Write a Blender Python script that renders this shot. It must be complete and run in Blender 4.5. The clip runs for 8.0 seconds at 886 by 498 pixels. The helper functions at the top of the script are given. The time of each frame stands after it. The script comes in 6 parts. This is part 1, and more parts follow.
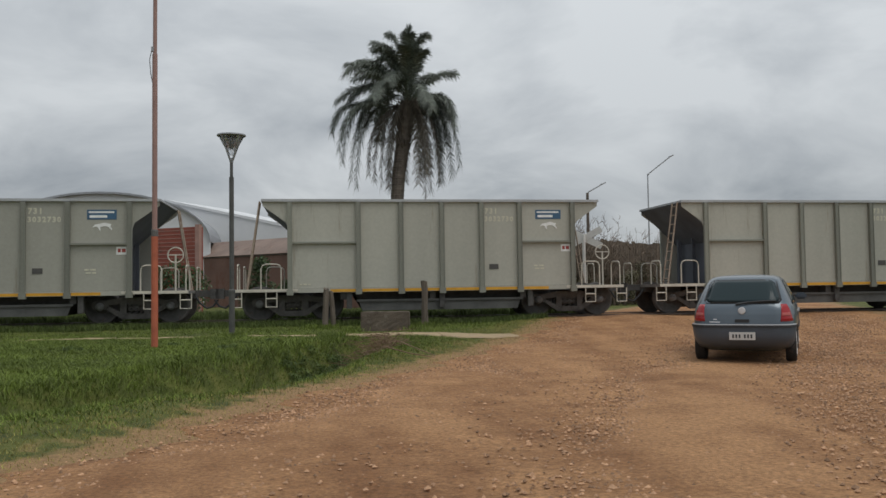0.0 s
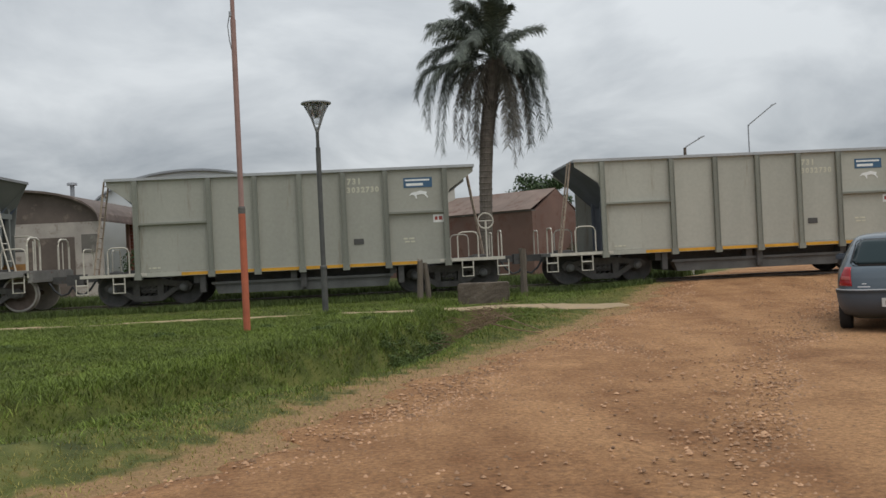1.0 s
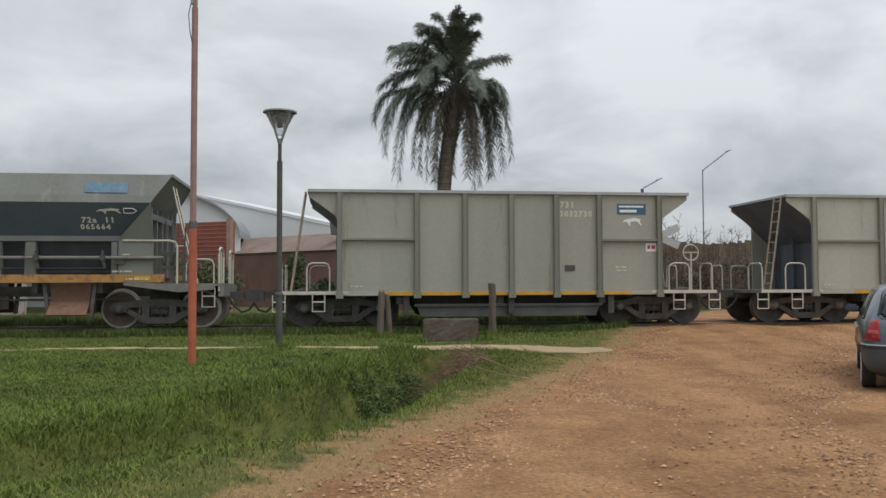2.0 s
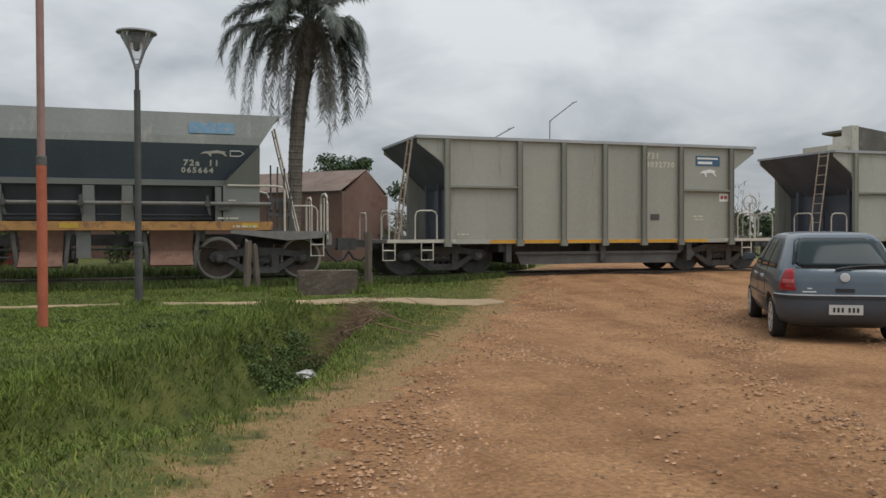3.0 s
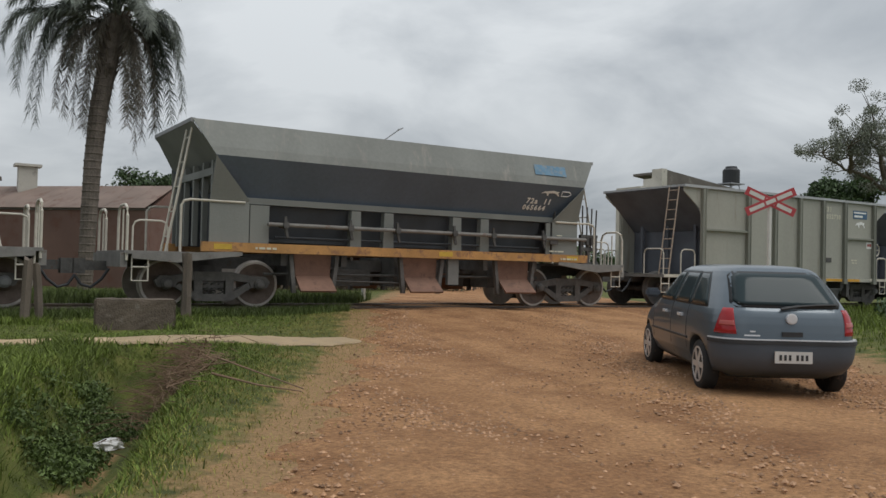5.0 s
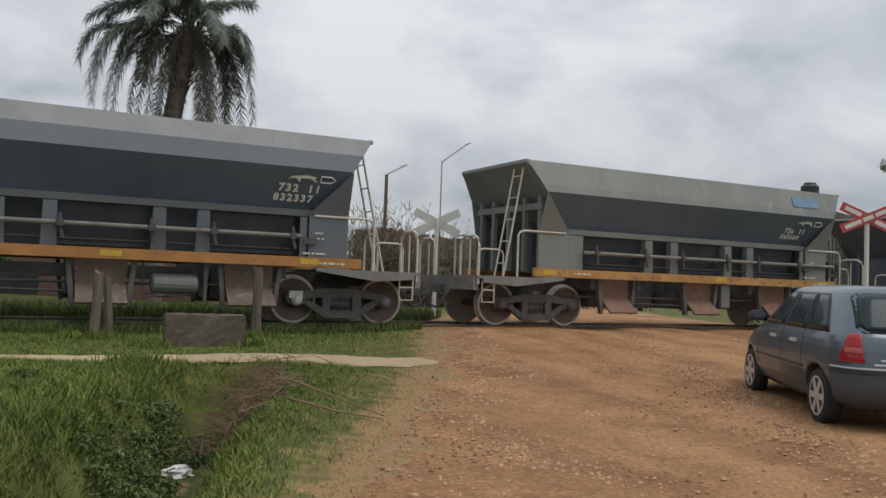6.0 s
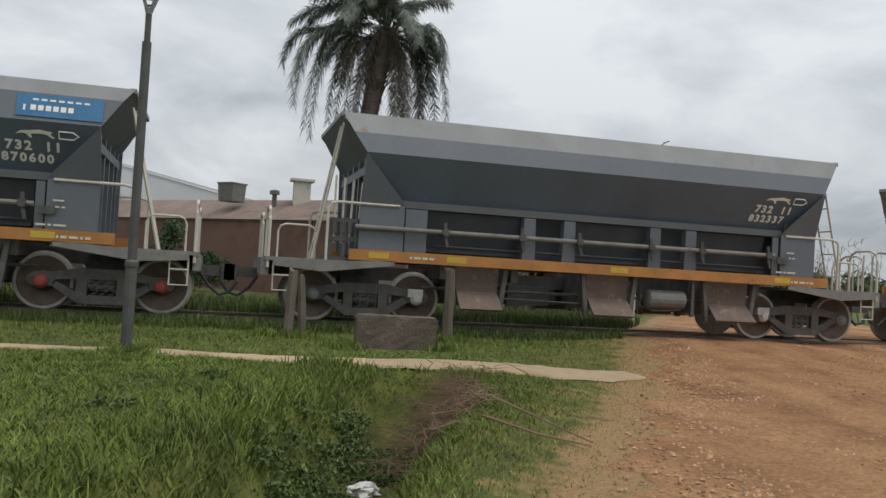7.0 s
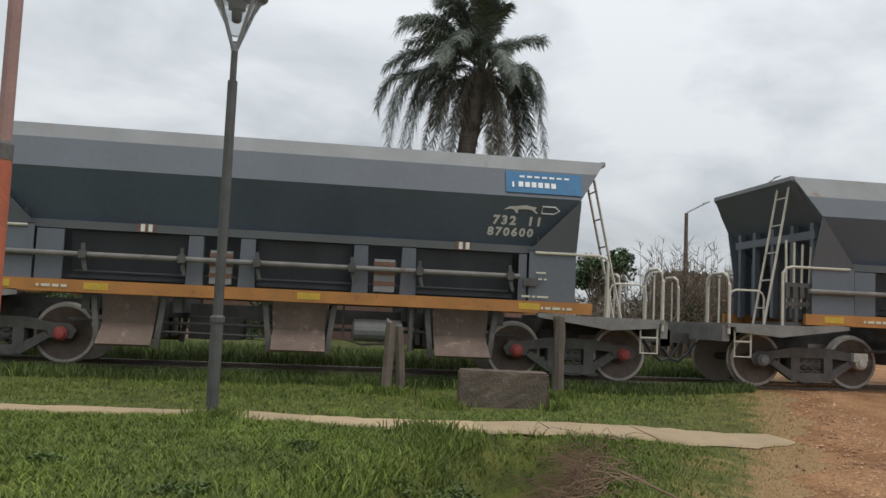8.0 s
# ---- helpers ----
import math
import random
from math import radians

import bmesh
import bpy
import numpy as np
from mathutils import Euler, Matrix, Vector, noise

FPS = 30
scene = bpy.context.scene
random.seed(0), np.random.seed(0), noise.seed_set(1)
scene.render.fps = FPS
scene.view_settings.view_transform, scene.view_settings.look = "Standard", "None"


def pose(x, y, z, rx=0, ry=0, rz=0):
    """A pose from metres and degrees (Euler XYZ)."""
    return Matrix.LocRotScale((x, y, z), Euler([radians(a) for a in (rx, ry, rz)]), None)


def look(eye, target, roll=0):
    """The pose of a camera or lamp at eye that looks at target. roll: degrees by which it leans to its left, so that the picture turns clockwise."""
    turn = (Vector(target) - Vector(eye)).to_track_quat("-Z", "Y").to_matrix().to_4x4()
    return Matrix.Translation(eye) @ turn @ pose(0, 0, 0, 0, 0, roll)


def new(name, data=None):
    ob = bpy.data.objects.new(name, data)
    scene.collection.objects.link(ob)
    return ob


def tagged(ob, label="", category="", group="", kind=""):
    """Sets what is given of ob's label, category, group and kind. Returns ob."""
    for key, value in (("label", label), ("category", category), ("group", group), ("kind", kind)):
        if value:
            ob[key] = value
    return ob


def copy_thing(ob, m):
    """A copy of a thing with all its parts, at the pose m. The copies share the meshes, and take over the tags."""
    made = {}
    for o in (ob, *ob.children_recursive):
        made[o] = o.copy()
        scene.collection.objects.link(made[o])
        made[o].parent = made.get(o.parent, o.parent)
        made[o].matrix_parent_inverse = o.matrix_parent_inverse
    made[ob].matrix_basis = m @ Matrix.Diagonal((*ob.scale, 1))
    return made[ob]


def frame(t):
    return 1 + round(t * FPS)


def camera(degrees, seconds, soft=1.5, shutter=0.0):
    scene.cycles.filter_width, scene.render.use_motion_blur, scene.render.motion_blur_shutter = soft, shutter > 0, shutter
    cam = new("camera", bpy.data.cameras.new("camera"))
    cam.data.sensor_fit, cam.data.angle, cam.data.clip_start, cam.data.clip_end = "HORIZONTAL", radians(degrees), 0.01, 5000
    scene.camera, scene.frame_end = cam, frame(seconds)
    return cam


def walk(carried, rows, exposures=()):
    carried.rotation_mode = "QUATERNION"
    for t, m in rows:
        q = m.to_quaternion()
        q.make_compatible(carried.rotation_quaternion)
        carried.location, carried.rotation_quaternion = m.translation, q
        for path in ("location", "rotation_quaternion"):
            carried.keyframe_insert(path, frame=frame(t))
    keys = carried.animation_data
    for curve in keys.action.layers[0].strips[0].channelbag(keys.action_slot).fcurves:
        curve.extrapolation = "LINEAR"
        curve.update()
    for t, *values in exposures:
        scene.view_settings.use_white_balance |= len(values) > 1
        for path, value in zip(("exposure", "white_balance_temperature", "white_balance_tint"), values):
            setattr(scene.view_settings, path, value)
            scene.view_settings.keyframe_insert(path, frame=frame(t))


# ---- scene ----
cam = camera(54.75, 8.0, soft=1.5)
PATH = [
    (0, (1.835, -23.572, 0.960), (2.1441, -21.5980, 1.0489), -0.79),
    (0.5, (1.678, -22.790, 1.066), (1.6673, -20.7926, 1.1672), -1.27),
    (1, (1.682, -22.360, 1.091), (1.7922, -20.3635, 1.1024), -2.73),
    (1.5, (1.217, -21.318, 1.074), (1.3842, -19.3251, 1.0716), -2.65),
    (1.7, (1.195, -21.059, 1.089), (1.3796, -19.0695, 1.1739), -1.36),
    (2.8, (0.579, -19.503, 1.068), (1.1426, -17.5851, 1.1173), -0.13),
    (3, (0.430, -19.243, 1.072), (1.0703, -17.3489, 1.0387), -0.17),
    (3.5, (0.480, -18.547, 1.084), (1.3013, -16.7238, 1.1050), 0.16),
    (4, (0.534, -17.923, 1.079), (1.5478, -16.2000, 1.1530), 2.05),
    (4.5, (0.580, -17.206, 1.001), (1.6430, -15.5145, 1.0918), 1.37),
    (4.7, (0.625, -16.906, 0.971), (1.6694, -15.2009, 1.0177), 1.31),
    (5.8, (0.906, -15.659, 0.956), (1.9780, -13.9714, 1.0087), 1.61),
    (6, (0.839, -15.675, 0.963), (1.7617, -13.9027, 1.0441), 1.97),
    (6.5, (0.933, -15.369, 0.992), (1.6708, -13.5117, 1.0621), 3.58),
    (7, (1.055, -14.734, 0.978), (1.5710, -12.8030, 1.0439), 3.25),
    (7.5, (1.255, -14.072, 0.983), (1.4935, -12.0890, 1.0826), 2.75),
    (8, (1.143, -13.708, 1.052), (1.4353, -11.7362, 1.2108), 2.48),
]
walk(cam, [(t, look(e, g, r)) for t, e, g, r in PATH],
     exposures=((0.0, -0.05), (0.5, 0.0), (1.5, 0.22), (3.0, 0.12), (4.5, 0.05), (6.0, 0.15), (7.0, 0.22), (8.0, 0.25)))

# ---- light: an overcast sky with a weak, wide sun behind the clouds ----
world = bpy.data.worlds.new("overcast")
scene.world = world
world.use_nodes = True
wn, wl = world.node_tree.nodes, world.node_tree.links
wn.clear()


def wnode(kind, **inputs):
    n = wn.new(kind)
    for k, v in inputs.items():
        n.inputs[k.replace("_", " ")].default_value = v
    return n


w_out, w_bg = wnode("ShaderNodeOutputWorld"), wnode("ShaderNodeBackground", Strength=1.0)
w_sky = wnode("ShaderNodeTexSky")
w_sky.sky_type, w_sky.sun_disc = "NISHITA", False
w_sky.sun_elevation, w_sky.sun_rotation = radians(52), radians(35)
w_tc, w_sep = wnode("ShaderNodeTexCoord"), wnode("ShaderNodeSeparateXYZ")
wl.new(w_tc.outputs["Generated"], w_sep.inputs[0])
w_zc = wnode("ShaderNodeMath"); w_zc.operation = "MAXIMUM"; w_zc.inputs[1].default_value = 0.0
wl.new(w_sep.outputs["Z"], w_zc.inputs[0])
w_den = wnode("ShaderNodeMath"); w_den.operation = "ADD"; w_den.inputs[1].default_value = 0.32
wl.new(w_zc.outputs[0], w_den.inputs[0])
w_div = wnode("ShaderNodeVectorMath"); w_div.operation = "DIVIDE"
w_cmb = wnode("ShaderNodeCombineXYZ")
for k in range(3):
    wl.new(w_den.outputs[0], w_cmb.inputs[k])
wl.new(w_tc.outputs["Generated"], w_div.inputs[0]); wl.new(w_cmb.outputs[0], w_div.inputs[1])
w_n1 = wnode("ShaderNodeTexNoise", Scale=2.1, Detail=6.0, Roughness=0.55, Distortion=0.4)
w_n2 = wnode("ShaderNodeTexNoise", Scale=0.75, Detail=3.0, Roughness=0.5)
wl.new(w_div.outputs[0], w_n1.inputs["Vector"]); wl.new(w_div.outputs[0], w_n2.inputs["Vector"])
w_mx = wnode("ShaderNodeMix"); w_mx.data_type = "FLOAT"; w_mx.inputs[0].default_value = 0.5
wl.new(w_n1.outputs["Fac"], w_mx.inputs[2]); wl.new(w_n2.outputs["Fac"], w_mx.inputs[3])
w_rp = wnode("ShaderNodeValToRGB")
w_rp.color_ramp.elements[0].position, w_rp.color_ramp.elements[0].color = 0.36, (0.30, 0.335, 0.375, 1)
w_rp.color_ramp.elements[1].position, w_rp.color_ramp.elements[1].color = 0.60, (0.70, 0.735, 0.76, 1)
wl.new(w_mx.outputs[0], w_rp.inputs[0])
# brighter towards the zenith, as an overcast sky is
w_gr = wnode("ShaderNodeMath"); w_gr.operation = "MULTIPLY_ADD"
w_gr.inputs[1].default_value, w_gr.inputs[2].default_value = 0.75, 0.80
wl.new(w_zc.outputs[0], w_gr.inputs[0])
w_sc = wnode("ShaderNodeVectorMath"); w_sc.operation = "SCALE"
wl.new(w_rp.outputs[0], w_sc.inputs[0]); wl.new(w_gr.outputs[0], w_sc.inputs["Scale"])
w_ss = wnode("ShaderNodeVectorMath"); w_ss.operation = "SCALE"; w_ss.inputs["Scale"].default_value = 0.05
wl.new(w_sky.outputs[0], w_ss.inputs[0])
w_fin = wnode("ShaderNodeMix"); w_fin.data_type = "RGBA"; w_fin.inputs[0].default_value = 0.92
wl.new(w_ss.outputs[0], w_fin.inputs[6]); wl.new(w_sc.outputs[0], w_fin.inputs[7])
wl.new(w_fin.outputs[2], w_bg.inputs["Color"]); wl.new(w_bg.outputs[0], w_out.inputs["Surface"])

sun = new("sun", bpy.data.lights.new("sun", "SUN"))
sun.data.energy, sun.data.angle, sun.data.color = 1.2, radians(35), (1.0, 0.97, 0.92)
sun.matrix_world = look((0, 0, 40), (-12, 14, 0))


# ---- materials ----
def mat(name, color, rough=0.7, metal=0.0, var=0.25, scale=3.0, fine=40.0, bump=0.2, spot=None, spot_at=0.62,
        streak=False, per="", coat=0.0):
    """Painted or natural surface: two scales of tone, fine relief, and spots or streaks of a second colour."""
    m = bpy.data.materials.new(name)
    m.use_nodes = True
    n, l = m.node_tree.nodes, m.node_tree.links
    b = n["Principled BSDF"]
    tc = n.new("ShaderNodeTexCoord")
    mp = n.new("ShaderNodeMapping")
    l.new(tc.outputs["Object"], mp.inputs["Vector"])
    big, small = n.new("ShaderNodeTexNoise"), n.new("ShaderNodeTexNoise")
    big.inputs["Scale"].default_value, big.inputs["Detail"].default_value = scale, 5
    small.inputs["Scale"].default_value, small.inputs["Detail"].default_value = fine, 3
    if streak:
        mp.inputs["Scale"].default_value = (1.0, 1.0, 0.12)
    l.new(mp.outputs[0], big.inputs["Vector"])
    l.new(tc.outputs["Object"], small.inputs["Vector"])
    lo = tuple(c * (1 - var) for c in color)
    hi = tuple(min(1, c * (1 + var)) for c in color)
    rp = n.new("ShaderNodeValToRGB")
    rp.color_ramp.elements[0].position, rp.color_ramp.elements[0].color = 0.3, (*lo, 1)
    rp.color_ramp.elements[1].position, rp.color_ramp.elements[1].color = 0.7, (*hi, 1)
    av = n.new("ShaderNodeMix"); av.data_type = "FLOAT"; av.inputs[0].default_value = 0.35
    l.new(big.outputs["Fac"], av.inputs[2]); l.new(small.outputs["Fac"], av.inputs[3])
    l.new(av.outputs[0], rp.inputs[0])
    out = rp.outputs[0]
    if spot:
        sp = n.new("ShaderNodeTexNoise")
        sp.inputs["Scale"].default_value, sp.inputs["Detail"].default_value = scale * 1.7, 8
        sp.inputs["Roughness"].default_value = 0.7
        l.new(mp.outputs[0], sp.inputs["Vector"])
        cut = n.new("ShaderNodeMapRange")
        cut.inputs["From Min"].default_value, cut.inputs["From Max"].default_value = spot_at, spot_at + 0.10
        l.new(sp.outputs["Fac"], cut.inputs["Value"])
        mx = n.new("ShaderNodeMix"); mx.data_type = "RGBA"
        mx.inputs[7].default_value = (*spot, 1)
        l.new(cut.outputs[0], mx.inputs[0]); l.new(out, mx.inputs[6])
        out = mx.outputs[2]
    if per:
        src = n.new("ShaderNodeNewGeometry").outputs["Random Per Island"] if per == "island" else n.new("ShaderNodeObjectInfo").outputs["Random"]
        hs = n.new("ShaderNodeHueSaturation")
        ma = n.new("ShaderNodeMapRange")
        ma.inputs["To Min"].default_value, ma.inputs["To Max"].default_value = (0.55, 1.5) if per == "island" else (0.88, 1.12)
        l.new(src, ma.inputs["Value"]); l.new(ma.outputs[0], hs.inputs["Value"]); l.new(out, hs.inputs["Color"])
        out = hs.outputs[0]
    l.new(out, b.inputs["Base Color"])
    b.inputs["Metallic"].default_value = metal
    b.inputs["Coat Weight"].default_value = coat
    rr = n.new("ShaderNodeMapRange")
    rr.inputs["To Min"].default_value, rr.inputs["To Max"].default_value = max(0.05, rough - 0.12), min(1, rough + 0.12)
    l.new(small.outputs["Fac"], rr.inputs["Value"]); l.new(rr.outputs[0], b.inputs["Roughness"])
    if bump:
        bp = n.new("ShaderNodeBump")
        bp.inputs["Strength"].default_value, bp.inputs["Distance"].default_value = bump, 0.02
        l.new(small.outputs["Fac"], bp.inputs["Height"]); l.new(bp.outputs[0], b.inputs["Normal"])
    return m


RUST = (0.16, 0.075, 0.04)
M = {
    "hopper": mat("hopper_paint", (0.385, 0.378, 0.325), 0.6, var=0.13, scale=0.9, fine=14, bump=0.08, spot=(0.27, 0.235, 0.18), spot_at=0.60, streak=True, per="object"),
    # ribs' dirtier, slightly darker grey, deepened for the shade along their edges
    "rib": mat("hopper_rib_paint_and_shade", (0.225, 0.228, 0.192), 0.65, var=0.22, scale=1.4, fine=18, bump=0.1, spot=(0.15, 0.115, 0.08), spot_at=0.62, streak=True, per="object"),
    # ends overhang: the shade of their underside is painted as a darker grey
    "hopper_end": mat("hopper_end_shaded", (0.115, 0.124, 0.145), 0.75, var=0.3, scale=1.5),
    "rim": mat("grey_rim", (0.40, 0.41, 0.42), 0.55, var=0.2, scale=2, spot=RUST, spot_at=0.68),
    "dump": mat("dump_paint", (0.128, 0.142, 0.162), 0.5, var=0.14, scale=0.8, fine=12, bump=0.06, spot=(0.13, 0.10, 0.085), spot_at=0.68, streak=True),
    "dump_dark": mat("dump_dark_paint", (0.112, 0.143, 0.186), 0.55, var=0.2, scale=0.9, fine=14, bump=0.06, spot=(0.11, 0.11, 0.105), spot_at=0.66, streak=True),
    # near-black of the door recesses, their shade put into the colour
    "bay": mat("shaded_bay", (0.058, 0.064, 0.072), 0.7, var=0.3, scale=2, spot=(0.05, 0.048, 0.045), spot_at=0.6, streak=True),
    "bay_edge": mat("dull_grey_beam", (0.120, 0.130, 0.132), 0.55, var=0.15, scale=1, spot=(0.12, 0.10, 0.085), spot_at=0.66),
    # lip paler than the body: sky light on its lean painted in, plus wear
    "dump_lip": mat("dump_lip", (0.265, 0.268, 0.27), 0.6, var=0.15, scale=2, spot=(0.25, 0.18, 0.14), spot_at=0.6),
    "dump_old": mat("old_dump_paint", (0.215, 0.222, 0.205), 0.7, var=0.2, scale=1.1, fine=16, bump=0.1, spot=(0.31, 0.295, 0.26), spot_at=0.58, streak=True),
    "dump_old_dark": mat("old_dump_body", (0.205, 0.212, 0.195), 0.7, var=0.18, scale=1.2, spot=(0.12, 0.10, 0.08), spot_at=0.66, streak=True),
    "sill": mat("orange_sill", (0.42, 0.185, 0.050), 0.6, var=0.25, scale=2.5, spot=(0.24, 0.10, 0.05), spot_at=0.58),
    "sill_old": mat("faded_orange_sill", (0.46, 0.24, 0.08), 0.7, var=0.3, scale=2.5, spot=(0.25, 0.13, 0.07), spot_at=0.52),
    "yellow": mat("yellow_patch", (0.55, 0.36, 0.045), 0.6, var=0.2, scale=4),
    "stripe": mat("orange_yellow_stripe", (0.65, 0.33, 0.03), 0.6, var=0.2, scale=4),
    "under": mat("underframe_black", (0.086, 0.083, 0.079), 0.8, var=0.4, scale=5, spot=(0.10, 0.06, 0.04), spot_at=0.6),
    "bogie": mat("bogie_iron", (0.112, 0.105, 0.098), 0.75, var=0.4, scale=6, spot=(0.12, 0.075, 0.05), spot_at=0.6),
    "wheel": mat("rusty_wheel", (0.135, 0.098, 0.078), 0.6, metal=0.2, var=0.35, scale=8),
    "tread": mat("worn_tread", (0.48, 0.44, 0.40), 0.45, metal=0.3, var=0.2, scale=8),
    "chute": mat("rusty_chute", (0.135, 0.096, 0.074), 0.75, var=0.3, scale=3, spot=(0.25, 0.19, 0.145), spot_at=0.57),
    "chute_red": mat("red_brown_chute", (0.185, 0.098, 0.066), 0.75, var=0.3, scale=3, spot=(0.12, 0.066, 0.045), spot_at=0.55),
    "tray": mat("dark_tray", (0.115, 0.115, 0.11), 0.75, var=0.3, scale=3, spot=(0.16, 0.13, 0.11), spot_at=0.6),
    "deck": mat("grey_deck", (0.21, 0.20, 0.185), 0.8, var=0.3, scale=4, spot=RUST, spot_at=0.6),
    "rail_white": mat("cream_rail", (0.58, 0.54, 0.46), 0.55, var=0.15, scale=6, spot=(0.30, 0.18, 0.11), spot_at=0.64),
    "ladder_old": mat("rusty_ladder", (0.40, 0.32, 0.25), 0.65, var=0.3, scale=6, spot=(0.24, 0.12, 0.07), spot_at=0.55),
    "white": mat("white_marking", (0.82, 0.82, 0.80), 0.6, var=0.12, scale=9),
    "cream": mat("cream_marking", (0.60, 0.58, 0.46), 0.6, var=0.15, scale=9),
    "blue": mat("blue_panel", (0.045, 0.17, 0.33), 0.6, var=0.25, scale=3, spot=(0.10, 0.16, 0.22), spot_at=0.56),
    "blue_faded": mat("faded_blue_panel", (0.13, 0.25, 0.36), 0.7, var=0.25, scale=4, spot=(0.26, 0.28, 0.28), spot_at=0.50, streak=True),
    "blue_dark": mat("dark_blue_panel", (0.05, 0.12, 0.21), 0.55, var=0.15, scale=4),
    "red_hub": mat("red_hub", (0.38, 0.07, 0.06), 0.6, var=0.2),
    "white_box": mat("white_axle_cover", (0.55, 0.53, 0.49), 0.6, var=0.25, scale=9, spot=RUST, spot_at=0.6),
    "grey_box": mat("grey_axle_cover", (0.20, 0.20, 0.20), 0.55, var=0.2),
    "tank": mat("air_tank_grey", (0.17, 0.17, 0.16), 0.6, var=0.2, scale=5),
    "steel": mat("rail_steel", (0.16, 0.13, 0.11), 0.45, metal=0.7, var=0.3, scale=5),
    "timber": mat("weathered_timber", (0.15, 0.122, 0.096), 0.9, var=0.4, scale=5, fine=60, bump=0.6, streak=True),
    "concrete": mat("old_concrete", (0.125, 0.098, 0.074), 0.9, var=0.35, scale=2.5, fine=40, bump=0.7, spot=(0.19, 0.165, 0.135), spot_at=0.60),
    "slab": mat("path_concrete", (0.40, 0.295, 0.175), 0.9, var=0.15, scale=3, fine=60, bump=0.4, spot=(0.33, 0.26, 0.19), spot_at=0.56, per="object"),
    "pole_red": mat("orange_red_pole", (0.46, 0.125, 0.065), 0.65, var=0.25, scale=4, spot=(0.17, 0.08, 0.06), spot_at=0.64),
    "pole_faded": mat("faded_pole", (0.33, 0.20, 0.175), 0.65, var=0.2, scale=4),
    "lamp_iron": mat("dark_lamp_iron", (0.085, 0.085, 0.08), 0.6, var=0.3, scale=5, spot=RUST, spot_at=0.7),
    "galv": mat("galvanised_pole", (0.33, 0.34, 0.36), 0.5, metal=0.3, var=0.15),
    "trunk": mat("palm_trunk", (0.145, 0.12, 0.10), 0.95, var=0.4, scale=4, fine=20, bump=0.8),
    "bark": mat("bark", (0.13, 0.105, 0.085), 0.95, var=0.4, scale=5, fine=30, bump=0.6),
    "frond": mat("palm_leaf", (0.140, 0.160, 0.130), 0.6, var=0.3, scale=2, bump=0, per="island"),
    "frond_dry": mat("dry_palm_leaf", (0.135, 0.118, 0.095), 0.8, var=0.3, scale=2, bump=0, per="island"),
    "leaf": mat("leaf_green", (0.05, 0.085, 0.028), 0.6, var=0.3, scale=2, bump=0, per="island"),
    "leaf_olive": mat("leaf_olive", (0.185, 0.200, 0.155), 0.65, var=0.3, scale=2, bump=0, per="island"),
    "scrub_leaf": mat("dull_scrub_leaf", (0.105, 0.098, 0.056), 0.8, var=0.35, scale=2, bump=0, per="island"),
    "twig": mat("bare_twig", (0.17, 0.132, 0.10), 0.9, var=0.3, scale=3, bump=0, per="island"),
    # weed green, darker than the grass to carry the shade inside the ditch
    "weed_leaf": mat("shaded_weed_leaf", (0.080, 0.118, 0.028), 0.7, var=0.35, scale=2, bump=0, per="island"),
    "blade": mat("grass_blade", (0.122, 0.165, 0.025), 0.75, var=0.45, scale=0.7, fine=6, bump=0, spot=(0.20, 0.20, 0.045), spot_at=0.60, per="island"),
    # darker copy of the grass colour: the train's shade is painted in
    "blade_shaded": mat("shaded_grass_blade", (0.078, 0.108, 0.022), 0.75, var=0.4, scale=0.8, fine=6, bump=0, per="island"),
    "blade_dry": mat("dry_grass_blade", (0.255, 0.225, 0.062), 0.8, var=0.35, scale=0.8, fine=6, bump=0, per="island"),
    "pebble": mat("road_pebble", (0.38, 0.225, 0.13), 0.9, var=0.3, scale=3, bump=0, per="island"),
    "brick_red": mat("red_brick", (0.30, 0.085, 0.06), 0.85, var=0.25, scale=2, fine=25, bump=0.4, spot=(0.20, 0.09, 0.07), spot_at=0.56),
    "brick_line": mat("pale_band", (0.40, 0.24, 0.20), 0.85, var=0.2),
    "shed_wall": mat("brown_shed_wall", (0.190, 0.112, 0.088), 0.85, var=0.22, scale=0.7, spot=(0.17, 0.085, 0.062), spot_at=0.53),
    "shed_roof": mat("rusty_roof", (0.22, 0.16, 0.13), 0.8, var=0.25, scale=1.0, spot=(0.17, 0.10, 0.075), spot_at=0.55),
    "sheet_white": mat("white_sheet_metal", (0.66, 0.67, 0.68), 0.5, var=0.08, scale=0.7),
    "barn_roof": mat("brown_barn", (0.13, 0.10, 0.085), 0.85, var=0.3, scale=1.2, spot=(0.22, 0.17, 0.14), spot_at=0.55),
    "barn_wall": mat("pale_plaster", (0.42, 0.37, 0.33), 0.9, var=0.25, scale=1.5, spot=(0.25, 0.20, 0.17), spot_at=0.55),
    "fence_board": mat("weathered_boards", (0.135, 0.105, 0.080), 0.9, var=0.3, scale=2, fine=30, bump=0.4, spot=(0.09, 0.075, 0.06), spot_at=0.55, streak=True, per="object"),
    "plaster": mat("cream_plaster", (0.56, 0.53, 0.47), 0.9, var=0.15, scale=1.2, spot=(0.30, 0.28, 0.25), spot_at=0.57),
    "dark_wall": mat("weathered_dark_wall", (0.15, 0.135, 0.12), 0.9, var=0.3, scale=1.0, spot=(0.26, 0.24, 0.21), spot_at=0.57),
    "black_plastic": mat("black_plastic", (0.03, 0.032, 0.035), 0.6, var=0.2),
    "sign_red": mat("sign_red", (0.48, 0.06, 0.07), 0.5, var=0.15, scale=5),
